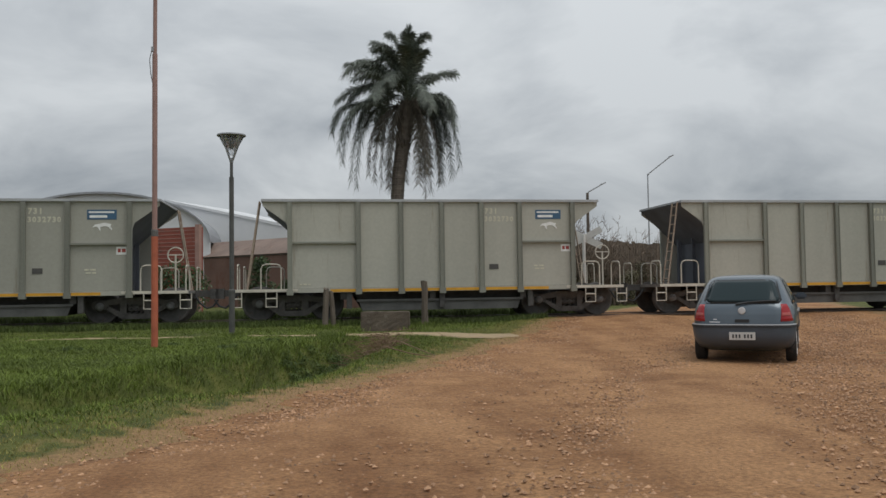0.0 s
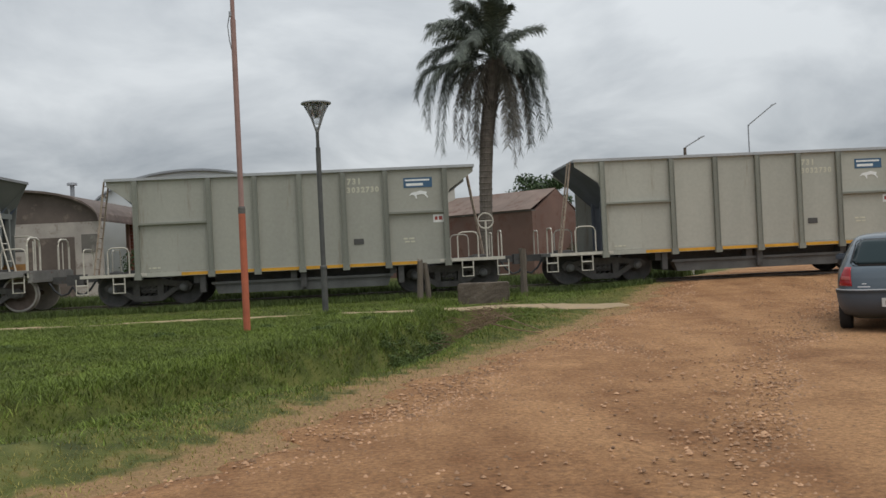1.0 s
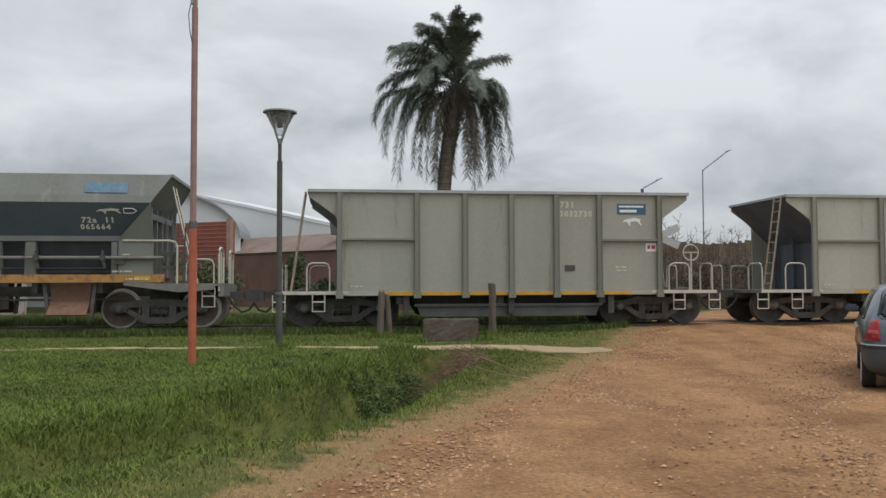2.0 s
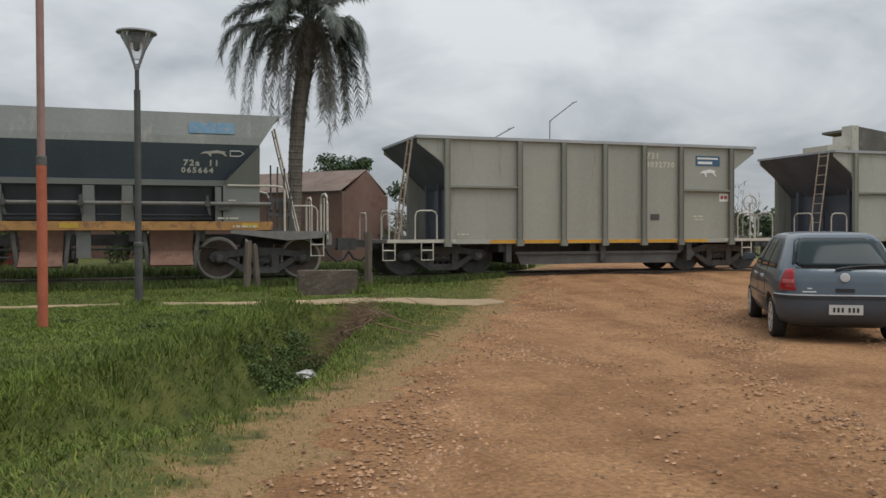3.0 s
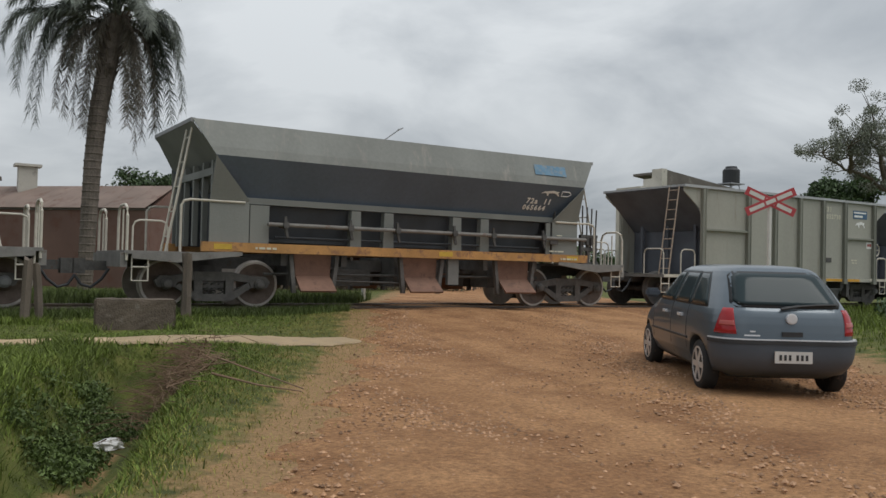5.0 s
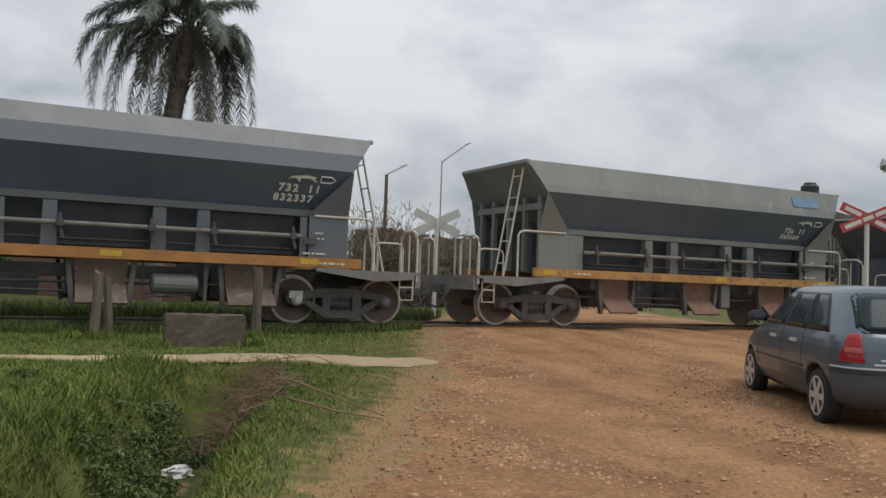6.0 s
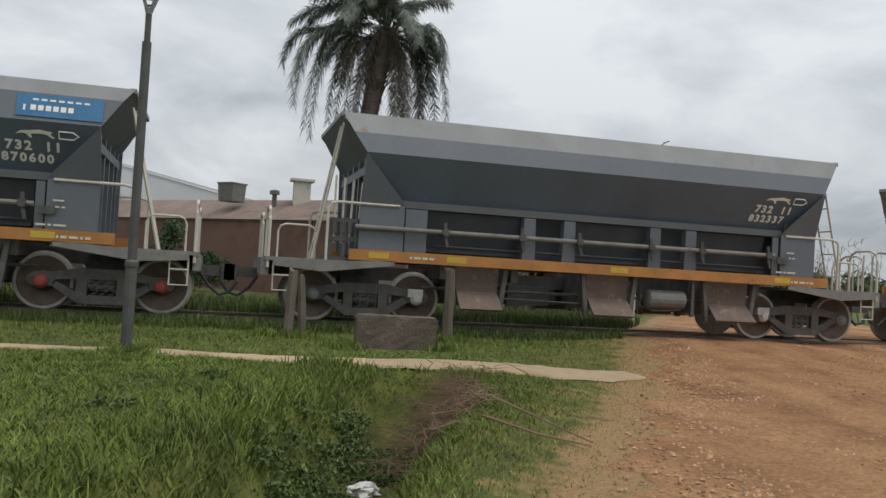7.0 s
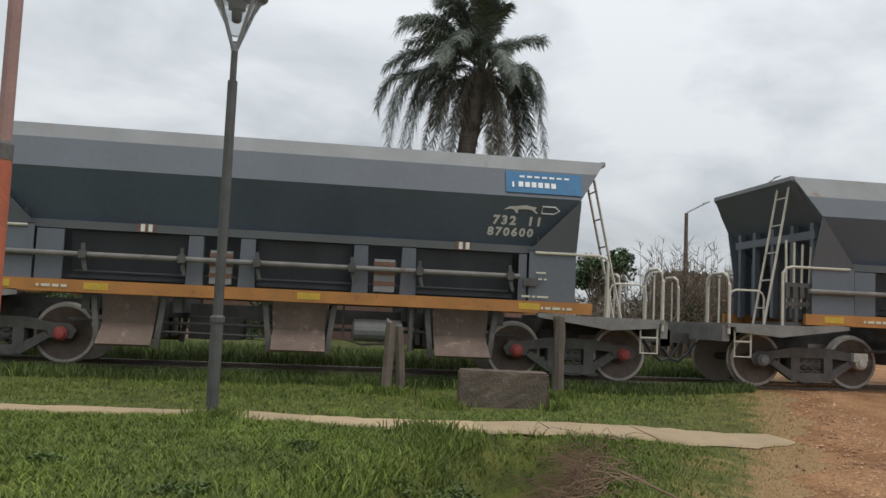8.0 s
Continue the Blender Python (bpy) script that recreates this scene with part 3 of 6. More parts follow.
            lathe(bm, [(o - s * 0.04, 0.03), (o - s * 0.028, 0.028)], (0.27 * math.cos(a), 0, 0.27 * math.sin(a)), n=8, mi=2)
    lathe(bm, [(-0.95, 0.07), (0.95, 0.07)], (0, 0, 0), n=10)
    ob = part(name, bm, [disc, "tread" if disc == "wheel" else "bogie", "under"], parent, "steel wheels: rust-brown with worn bright rims, near-black under hoppers", smooth=False)
    ob.location = (x, YC, 0.57)
    return ob


def bogie(parent, x0, x1, cover):
    """Cast frame of two axles at x0 and x1, with springs and axle boxes on both sides."""
    c = (x0 + x1) / 2
    fr = bmesh.new()
    for s in (-1, 1):
        y0, y1 = (YC - 0.98, YC - 0.86) if s < 0 else (YC + 0.86, YC + 0.98)
        top = [(x0 - 0.22, 0.62), (x0 - 0.12, 0.72), (x0 + 0.12, 0.72), (c - 0.34, 0.80), (c + 0.34, 0.80), (x1 - 0.12, 0.72), (x1 + 0.12, 0.72), (x1 + 0.22, 0.62),
               (x1 + 0.16, 0.50), (x1 - 0.16, 0.50), (x1 - 0.20, 0.60), (c + 0.42, 0.63), (c - 0.42, 0.63), (x0 + 0.20, 0.60), (x0 + 0.16, 0.50), (x0 - 0.16, 0.50)]
        prism(fr, [(x, y0, z) for x, z in top], (0, y1 - y0, 0))
        low = [(x0 + 0.16, 0.50), (x0 + 0.22, 0.58), (c - 0.30, 0.38), (c + 0.30, 0.38), (x1 - 0.22, 0.60), (x1 - 0.16, 0.50), (c + 0.34, 0.24), (c - 0.34, 0.24)]
        prism(fr, [(x, y0, z) for x, z in low], (0, y1 - y0, 0))
        for q in (-0.30, 0.30):
            bx(fr, c + q - 0.08, c + q + 0.08, y0 - 0.008, y1 + 0.008, 0.26, 0.76)
    bx(fr, c - 0.2, c + 0.2, YC - 0.93, YC + 0.93, 0.45, 0.66)
    bx(fr, c - 0.35, c + 0.35, YC - 0.3, YC + 0.3, 0.68, 0.92)
    f = part("bogie_frame", fr, "bogie", parent, "dark cast iron bogie frame")
    for s in (-1, 1):
        y = YC + s * 0.92
        for q in (-0.14, 0.0, 0.14):
            sp = bmesh.new()
            tube(sp, [(c + q + 0.055 * math.cos(a * 1.05), y + 0.055 * math.sin(a * 1.05), 0.33 + 0.0155 * a) for a in range(0, 22)], 0.014, 5)
            part("spring", sp, "under", f)
        for x in (x0, x1):
            ab = bmesh.new()
            lathe(ab, [(-0.0, 0.11), (s * 0.10, 0.105), (s * 0.12, 0.075), (s * 0.15, 0.07), (s * 0.16, 0.03)], (x, YC + s * 0.92, 0.57), n=12)
            if cover == "white_box" and abs(x - (x1 if c < 5 else x0)) < 0.1:
                bx(ab, x - 0.16, x + 0.10, YC + s * 1.0 - 0.05, YC + s * 1.0 + 0.05, 0.60, 0.74)
                part("axle_box", ab, "white_box", f, "white-painted axle box")
            else:
                part("axle_box", ab, cover if cover != "white_box" else "grey_box", f)


def coupler(parent, x, s):
    bm = bmesh.new()
    bx(bm, min(x, x + s * 0.52), max(x, x + s * 0.52), YC - 0.09, YC + 0.09, 0.78, 0.96)
    bx(bm, min(x + s * 0.4, x + s * 0.62), max(x + s * 0.4, x + s * 0.62), YC - 0.16, YC + 0.16, 0.72, 1.0)
    part("coupler", bm, "under", parent)
    hs = bmesh.new()
    tube(hs, [(x + s * 0.02, YC - 0.35, 0.82), (x + s * 0.15, YC - 0.36, 0.62), (x + s * 0.33, YC - 0.36, 0.47), (x + s * 0.5, YC - 0.36, 0.52), (x + s * 0.62, YC - 0.35, 0.70)], 0.028, 7)
    part("brake_hose", hs, "black_plastic", parent)


def rail_loop(parent, pts, r=0.018, material="rail_white", name="handrail"):
    part(name, tube(bmesh.new(), pts, r, 7), material, parent)


def rounded(a, b, h, y0, y1=None, k=0.12):
    """An upside-down U from (a, y0) to (b, y1) of height h above z0."""
    y1 = y0 if y1 is None else y1
    z0, z1 = h
    d = Vector((b - a, y1 - y0, 0))
    u = d.normalized() * min(k, d.length * 0.4)
    A, B = Vector((a, y0, z0)), Vector((b, y1, z0))
    up = Vector((0, 0, z1 - z0))
    kz = Vector((0, 0, min(k, (z1 - z0) * 0.4)))
    return [A, A + up - kz, A + up - kz * 0.3 + u * 0.3, A + up + u, B + up - u, B + up - kz * 0.3 - u * 0.3, B + up - kz, B]


def ladder(parent, foot, head, width, n, material="rail_white"):
    bm = bmesh.new()
    f, h, w = Vector(foot), Vector(head), Vector(width)
    for k in (0, 1):
        p, q = f + w * k, h + w * k
        d = (q - p).normalized()
        tube(bm, [p, q], 0.024, 4)
    for i in range(n):
        t = (i + 0.6) / n
        tube(bm, [f.lerp(h, t), f.lerp(h, t) + w], 0.014, 5)
    part("ladder", bm, material, parent)


def step(parent, x, y, z0, z1, w=0.30, material="rail_white"):
    bm = bmesh.new()
    tube(bm, [(x, y, z1), (x, y, z0), (x + w, y, z0), (x + w, y, z1)], 0.018, 5)
    tube(bm, [(x, y, (z0 + z1) / 2 + 0.03), (x + w, y, (z0 + z1) / 2 + 0.03)], 0.016, 5)
    part("step", bm, material, parent)


def bars(parent, x, z, y, widths, h, material, gap=0.03, name="marking"):
    bm = bmesh.new()
    for w in widths:
        bx(bm, x, x + w, y - 0.004, y + 0.002, z, z + h)
        x += w + gap
    return part(name, bm, material, parent)


HOUND = [(0.0, 0.02), (0.10, 0.05), (0.16, 0.03), (0.20, -0.05), (0.23, -0.05), (0.22, 0.04), (0.36, 0.06), (0.44, 0.04), (0.52, -0.04), (0.55, -0.03), (0.49, 0.06), (0.52, 0.11), (0.42, 0.13), (0.34, 0.15), (0.20, 0.12), (0.08, 0.10)]


def build_hopper():
    """Grey-green open hopper wagon with ribbed sides, sloping ends and railed end platforms."""
    w = thing("hopper_wagon", "grey-green ribbed steel hopper wagon with orange stripe, rolling on the track", "rail wagon", "wagons of the train")
    L, N, F = 9.13, -0.745, 2.245
    side = [(0.0, 3.285), (L, 3.285), (L, 3.15), (8.52, 2.72), (8.46, 2.55), (8.46, 0.98), (0.66, 0.98), (0.66, 2.55), (0.60, 2.72), (0.0, 3.15)]
    for y, d in ((N, 0.03), (F, -0.03)):
        s = part("side_sheet", prism(bmesh.new(), [(a, y, b) for a, b in side], (0, d, 0)), "hopper", w)
        o = 0.05 if d > 0 else -0.05
        for x in (0.70, 2.50, 3.64, 4.75, 5.84, 6.90, 8.40):
            # pressed channel with a hollow face and a toe that splays at its foot
            rb = bmesh.new()
            k = -1.9 * o
            for a, b in ((-0.062, -0.046), (0.046, 0.062)):
                bx(rb, x + a, x + b, min(y, y + k), max(y, y + k), 0.93, 3.25)
            bx(rb, x - 0.046, x + 0.046, min(y + k * 0.70, y + k * 0.85), max(y + k * 0.70, y + k * 0.85), 0.93, 3.25)
            bx(rb, x - 0.085, x + 0.085, min(y, y + k * 1.05), max(y, y + k * 1.05), 0.80, 0.94)
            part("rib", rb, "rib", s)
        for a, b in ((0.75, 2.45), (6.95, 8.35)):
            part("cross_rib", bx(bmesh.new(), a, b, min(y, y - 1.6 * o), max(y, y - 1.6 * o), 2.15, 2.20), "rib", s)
        part("top_rim", bx(bmesh.new(), -0.03, L + 0.03, min(y - o * 1.3, y + d), max(y - o * 1.3, y + d), 3.262, 3.33), "rim", s)
        part("skirt", bx(bmesh.new(), 0.60, 8.52, min(y - o * 0.6, y + d), max(y - o * 0.6, y + d), 0.86, 0.975), "hopper", s)
        st = bmesh.new()
        for a, b in ((1.75, 2.42), (2.58, 3.56), (3.72, 4.67), (4.83, 5.76), (5.92, 6.82), (6.98, 7.7)):
            bx(st, a, b, y - o * 0.66, y - o * 0.62, 0.87, 0.945)
        part("stripe", st, "stripe", s, "orange-yellow stripe")
    for x, s in ((0.0, 1), (L, -1)):
        e = part("end_sheet", strip(bmesh.new(), [(x, N + 0.03, 3.27), (x, F - 0.03, 3.27), (x + s * 1.15, F - 0.03, 2.2), (x + s * 1.15, N + 0.03, 2.2)], 0.03), "hopper_end", w, "overhanging end sheet, coloured dark for its shaded underside")
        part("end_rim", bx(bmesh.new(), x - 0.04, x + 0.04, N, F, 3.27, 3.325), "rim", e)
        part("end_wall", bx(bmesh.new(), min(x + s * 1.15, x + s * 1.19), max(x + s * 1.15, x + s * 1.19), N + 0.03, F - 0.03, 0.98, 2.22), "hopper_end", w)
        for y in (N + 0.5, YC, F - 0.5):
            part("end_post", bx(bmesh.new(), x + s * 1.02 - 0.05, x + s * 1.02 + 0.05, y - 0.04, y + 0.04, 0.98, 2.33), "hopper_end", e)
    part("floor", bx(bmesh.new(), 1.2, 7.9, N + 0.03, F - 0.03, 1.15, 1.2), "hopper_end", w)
    uf = bmesh.new()
    bx(uf, -0.7, 9.83, YC - 0.35, YC + 0.35, 0.74, 0.95)
    for x in (2.1, 4.5, 7.0):
        bx(uf, x - 0.08, x + 0.08, N + 0.1, F - 0.1, 0.66, 0.86)
    part("underframe", uf, "under", w)
    for x0, x1 in ((-0.72, 0.9), (8.2, 9.85)):
        p = part("platform", bx(bmesh.new(), x0, x1, N - 0.02, F + 0.02, 0.88, 0.96), "deck", w)
        fb = bx(bmesh.new(), x0, x1, N - 0.045, N - 0.022, 0.89, 0.965)
        part("edge_beam", fb, "rail_white", p, "pale edge beam")
    for x, s in ((-0.05, 1), (9.18, -1)):
        rail_loop(w, rounded(x, x + s * 0.52, (0.95, 1.62), N + 0.03))
        rail_loop(w, rounded(x - s * 0.60, x - s * 0.60, (0.95, 1.62), N + 0.06, N + 0.75))
        rail_loop(w, rounded(x - s * 0.60, x - s * 0.60, (0.95, 1.62), F - 0.75, F - 0.06))
        rail_loop(w, rounded(x, x + s * 0.52, (0.95, 1.62), F - 0.03))
        for q in (-0.62, 0.28):
            step(w, x + s * q - 0.15, N - 0.03, 0.50, 0.88, 0.28)
    ladder(w, (-0.42, N + 0.10, 0.96), (-0.08, N + 0.10, 3.28), (0.0, 0.34, 0), 9, "ladder_old")
    ladder(w, (9.58, F - 0.10, 0.96), (9.21, F - 0.10, 3.28), (0.0, -0.34, 0), 9, "ladder_old")
    hw = bmesh.new()
    tube(hw, [(9.45 + 0.20 * math.cos(a / 10 * math.pi), YC - 0.95, 1.9 + 0.20 * math.sin(a / 10 * math.pi)) for a in range(21)], 0.018, 5)
    tube(hw, [(9.45, YC - 0.95, 0.95), (9.45, YC - 0.95, 1.9)], 0.025, 6)
    tube(hw, [(9.25, YC - 0.95, 1.9), (9.65, YC - 0.95, 1.9)], 0.012, 5)
    part("brake_wheel", hw, "rail_white", w)
    tray = prism(bmesh.new(), [(2.5, N + 0.15, 0.62), (6.95, N + 0.15, 0.62), (6.85, N + 0.15, 0.36), (2.6, N + 0.15, 0.36)], (0, 0.08, 0))
    tp = part("discharge_tray", tray, "tray", w, "long grey discharge door under the hopper")
    part("tray_lip", bx(bmesh.new(), 2.45, 7.0, N + 0.10, N + 0.30, 0.60, 0.66), "tray", tp)
    body = bmesh.new()
    prism(body, [(2.3, N + 0.3, 0.95), (7.1, N + 0.3, 0.95), (6.7, N + 0.7, 0.36), (2.7, N + 0.7, 0.36)], (0, 1.9, 0))
    part("hopper_bottom", body, "under", w)
    for x in (2.25, 4.75, 7.2):
        part("bracket", bx(bmesh.new(), x - 0.07, x + 0.07, N + 0.04, N + 0.2, 0.42, 0.86), "under", w)
    # markings
    y = N - 0.002
    writing("731", 0.20, pose(5.94, y - 0.001, 2.95, 90), "cream", w)
    writing("3032730", 0.185, pose(5.93, y - 0.001, 2.74, 90), "cream", w)
    pn = part("panel", bx(bmesh.new(), 7.36, 8.08, y - 0.006, y, 2.80, 3.05), "blue_dark", w, "dark blue and white sign panel")
    part("panel_line", bx(bmesh.new(), 7.40, 8.02, y - 0.009, y - 0.006, 2.965, 3.01), "white", pn)
    part("panel_mark", bx(bmesh.new(), 7.42, 7.85, y - 0.009, y - 0.006, 2.845, 2.91), "white", pn)
    part("hound_mark", prism(bmesh.new(), [(7.48 + a * 0.9, y - 0.006, 2.57 + b) for a, b in HOUND], (0, 0.006, 0)), "white", w)
    q = part("white_card", bx(bmesh.new(), 8.07, 8.34, y - 0.006, y, 1.90, 2.10), "white", w)
    bars(q, 8.11, 1.96, y - 0.007, (0.07, 0.09), 0.09, "red_hub")
    part("dark_plate", bx(bmesh.new(), 6.05, 6.30, y - 0.01, y, 1.43, 1.57), "under", w)
    bars(w, 7.30, 1.50, y - 0.001, (0.10, 0.14), 0.04, "cream")
    bars(w, 7.33, 1.42, y - 0.001, (0.12, 0.10), 0.04, "cream")
    bars(w, 0.95, 1.06, y - 0.001, (0.06, 0.10, 0.07), 0.035, "cream")
    # near-black wheels and added filler plates make each bogie one dark mass
    for a, b, c in ((-0.115, 1.665, 1), (7.554, 9.331, -1)):
        bogie(w, a, b, "grey_box")
        wheel_set(w, a, disc="under")
        wheel_set(w, b, disc="under")
        for x in (a, b):
            part("bogie_filler", bx(bmesh.new(), x + (0.46 if x == a else -0.62), x + (0.62 if x == a else -0.46), YC - 0.84, YC + 0.84, 0.34, 0.80), "under", w)
    coupler(w, -0.72, -1)
    coupler(w, 9.85, 1)
    return w


def build_dump(band, body, sill, chute, numbers, cover, label, old):
    """Ballast wagon: flared trough over an orange sill, with side doors, chutes, and railed end platforms."""
    w = thing("ballast_wagon", label, "rail wagon", "wagons of the train")
    L = 9.66
    # height and reach of the fold between lip and flare
    fz = {"065664": 3.13, "832337": 3.30}.get(numbers, 3.41)
    fy, fx = (-0.82, 0.30) if old else (-0.735 - 0.28 * (3.41 - fz), 0.12 + 0.6 * (3.41 - fz))
    for s in (-1, 1):
        yy = lambda y: YC + s * (YC - y)
        Q = lambda *p: [(a, yy(b), c) for a, b, c in p]
        lp = part("lip", strip(bmesh.new(), Q((0.0, -0.64, 3.63), (L + 0.04, -0.64, 3.63), (L - fx, fy, fz), (fx, fy, fz)), 0.02), "dump_lip" if not old else band, w, "worn lip, coloured sky-bright on the dark wagons")
        part("flare_band", strip(bmesh.new(), Q((fx, fy, fz), (L - fx, fy, fz), (L - 0.40, -0.86, 2.97), (0.40, -0.86, 2.97)), 0.02), band, w)
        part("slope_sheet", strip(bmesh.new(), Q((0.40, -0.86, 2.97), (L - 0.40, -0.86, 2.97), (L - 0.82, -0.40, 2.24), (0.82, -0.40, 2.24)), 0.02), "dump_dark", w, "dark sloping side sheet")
        bm = bx(bmesh.new(), 1.05, L - 1.05, min(yy(-0.50), yy(-0.30)), max(yy(-0.50), yy(-0.30)), 2.12, 2.24)
        part("waist_beam", bm, "bay_edge" if not old else body, w)
        for x0, x1, k in ((0.38, 1.55, 1), (L - 0.38, L - 1.30, -1)):
            ep = bmesh.new()
            xm = x0 + k * 0.76
            prism(ep, Q((x0, -0.61, 1.36), (xm, -0.61, 1.36), (xm, -0.61, 2.16), (x0, -0.61, 2.16)), (0, s * -0.03, 0))
            prism(ep, Q((x0, -0.625, 2.163), (xm, -0.625, 2.163), (x0 + k * 0.02, -0.885, 2.96)), (0, s * -0.03, 0))
            prism(ep, Q((xm + k * 0.03, -0.575, 1.36), (x1, -0.575, 1.36), (x1, -0.575, 2.10), (xm + k * 0.03, -0.575, 2.10)), (0, s * -0.03, 0))
            part("end_panel", ep, body, w)
        for x in (3.42, 4.18, 5.88, 6.62):
            part("door_post", prism(bmesh.new(), Q((x - 0.125, -0.56, 1.36), (x + 0.125, -0.56, 1.36), (x + 0.105, -0.56, 2.10), (x - 0.105, -0.56, 2.10)), (0, s * -0.16, 0)), body, w)
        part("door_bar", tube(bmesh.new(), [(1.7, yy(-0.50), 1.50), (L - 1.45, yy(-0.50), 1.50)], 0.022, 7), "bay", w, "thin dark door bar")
        # doors and inner wall carry the shade of the recess as colour
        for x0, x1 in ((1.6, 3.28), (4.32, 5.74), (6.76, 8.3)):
            d = part("side_door", prism(bmesh.new(), Q((x0, -0.40, 2.10), (x1, -0.40, 2.10), (x1, -0.20, 1.42), (x0, -0.20, 1.42)), (0, s * -0.04, 0)), "bay", w, "recessed side door, shade put into its dark colour")
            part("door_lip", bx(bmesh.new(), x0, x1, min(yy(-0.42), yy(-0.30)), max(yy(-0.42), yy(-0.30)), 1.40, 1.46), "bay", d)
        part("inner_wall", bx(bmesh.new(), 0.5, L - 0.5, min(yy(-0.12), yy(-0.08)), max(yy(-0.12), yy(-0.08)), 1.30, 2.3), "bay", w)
        sh = part("door_shaft", tube(bmesh.new(), [(0.3 if not old else 1.5, yy(-0.66), 1.74), (L - 1.3 if not old else L - 0.15, yy(-0.66), 1.74)], 0.040, 10), "deck", w, "long grey door shaft")
        for x in (1.85, 3.24, 4.33, 5.74, 6.78, 8.2):
            arm = bmesh.new()
            bx(arm, x - 0.050, x + 0.050, min(yy(-0.735), yy(-0.42)), max(yy(-0.72), yy(-0.42)), 1.68, 1.80)
            prism(arm, [(x - 0.03, yy(-0.69), 1.90), (x + 0.02, yy(-0.69), 1.91), (x + 0.045, yy(-0.69), 1.64), (x + 0.075, yy(-0.69), 1.50), (x + 0.03, yy(-0.69), 1.49), (x - 0.01, yy(-0.69), 1.62)], (0, s * -0.04, 0))
            lathe(arm, [(yy(-0.73), 0.066), (yy(-0.60), 0.066)], (x, 0, 1.74), n=10)
            part("shaft_arm", arm, "under", sh)
        so = part("side_sill", bx(bmesh.new(), 0.22, L - 0.12, min(yy(-0.70), yy(-0.62)), max(yy(-0.70), yy(-0.62)), 1.185, 1.365), sill, w, "orange side sill")
        for x in (0.55, 4.95, 8.35, 1.9) if not old else (0.45, 5.35, 8.9):
            part("patch", bx(bmesh.new(), x, x + 0.34, min(yy(-0.705), yy(-0.69)), max(yy(-0.705), yy(-0.69)), 1.23, 1.33), "yellow", so)
        for x0, x1 in ((2.12, 2.92), (4.58, 5.42), (7.03, 7.92)):
            ch = bmesh.new()
            prism(ch, Q((x0, -0.48, 1.18), (x1, -0.48, 1.18), (x1 - 0.03, -0.50, 0.74), (x0 + 0.03, -0.50, 0.74)), (0, s * -0.04, 0))
            prism(ch, Q((x0 + 0.03, -0.50, 0.76), (x1 - 0.03, -0.50, 0.76), (x1 - 0.02, -0.84, 0.47), (x0 + 0.02, -0.84, 0.47)), (0, s * -0.03, -0.03))
            c = part("chute", ch, chute, w, "rusty discharge chute")
            for x, k in ((x0 - 0.09, 1), (x1 + 0.09, -1)):
                part("hanger", prism(bmesh.new(), Q((x - 0.05 * k, -0.58, 1.18), (x + 0.03 * k, -0.58, 1.18), (x + 0.12 * k, -0.58, 0.42), (x + 0.04 * k, -0.58, 0.42)), (0, s * -0.10, 0)), "bogie", c)
            prism_b = bmesh.new()
            prism(prism_b, Q((x0, -0.1, 1.18), (x1, -0.1, 1.18), (x1, -0.1, 0.55), (x0, -0.1, 0.55)), (0, s * -0.7, 0))
            part("chute_box", prism_b, "under", w)
    for x, s in ((0.0, 1), (L, -1)):
        part("end_slope", strip(bmesh.new(), [(x, -0.66, 3.58), (x, 2.16, 3.58), (x + s * 1.15, 1.9, 2.25), (x + s * 1.15, -0.40, 2.25)], 0.025), body, w)
        part("end_lip", bx(bmesh.new(), x - 0.03, x + 0.05, -0.64, 2.14, 3.57, 3.64), "dump_lip", w)
        for y0, y1, k in ((-0.66, -0.86, -1), (2.16, 2.36, 1)):
            part("corner_gusset", prism(bmesh.new(), [(x, y0, 3.58), (x + s * fx, y0 + k * (-0.66 - fy), fz), (x + s * 0.40, y1, 2.97), (x + s * 1.10, y0 - k * 0.26, 2.24)], (0, -k * 0.02, 0)), body, w)
        ew = bmesh.new()
        for y in (-0.5, 0.1, YC, 1.4, 1.95):
            bx(ew, x + s * 0.48 - 0.05, x + s * 0.48 + 0.05, y - 0.05, y + 0.05, 1.3, 2.9)
        bx(ew, min(x + s * 0.42, x + s * 0.56), max(x + s * 0.42, x + s * 0.56), -0.6, 2.1, 2.62, 2.76)
        part("end_frame", ew, body, w)
        part("end_wall", bx(bmesh.new(), min(x + s * 0.95, x + s * 1.0), max(x + s * 0.95, x + s * 1.0), -0.5, 2.0, 1.3, 2.5), "under", w)
        p0, p1 = min(x - s * 1.12, x + s * 0.55), max(x - s * 1.12, x + s * 0.55)
        pf = part("platform", bx(bmesh.new(), p0, p1, -0.66, 2.16, 1.10, 1.16), "deck", w)
        part("end_beam", bx(bmesh.new(), x - s * 1.12 - 0.06, x - s * 1.12 + 0.06, -0.60, 2.10, 0.86, 1.12), "deck", pf)
        part("side_flap", prism(bmesh.new(), [(x - s * 1.0, -0.70, 1.10), (x + s * 1.0, -0.70, 1.20), (x + s * 1.0, -0.70, 1.12), (x - s * 0.2, -0.70, 0.96), (x - s * 1.0, -0.70, 1.02)], (0, 0.08, 0)), "deck", pf)
        for y in (-0.62, 2.12):
            rail_loop(w, [(x - s * 0.15, y, 1.14), (x - s * 0.15, y, 2.02), (x - s * 0.10, y, 2.10), (x + s * 0.02, y, 2.13), (x + s * 1.05, y, 2.13)], 0.024)
        rail_loop(w, rounded(x - s * 1.08, x - s * 1.08, (0.98, 1.98), -0.62, 0.15, 0.2), 0.026)
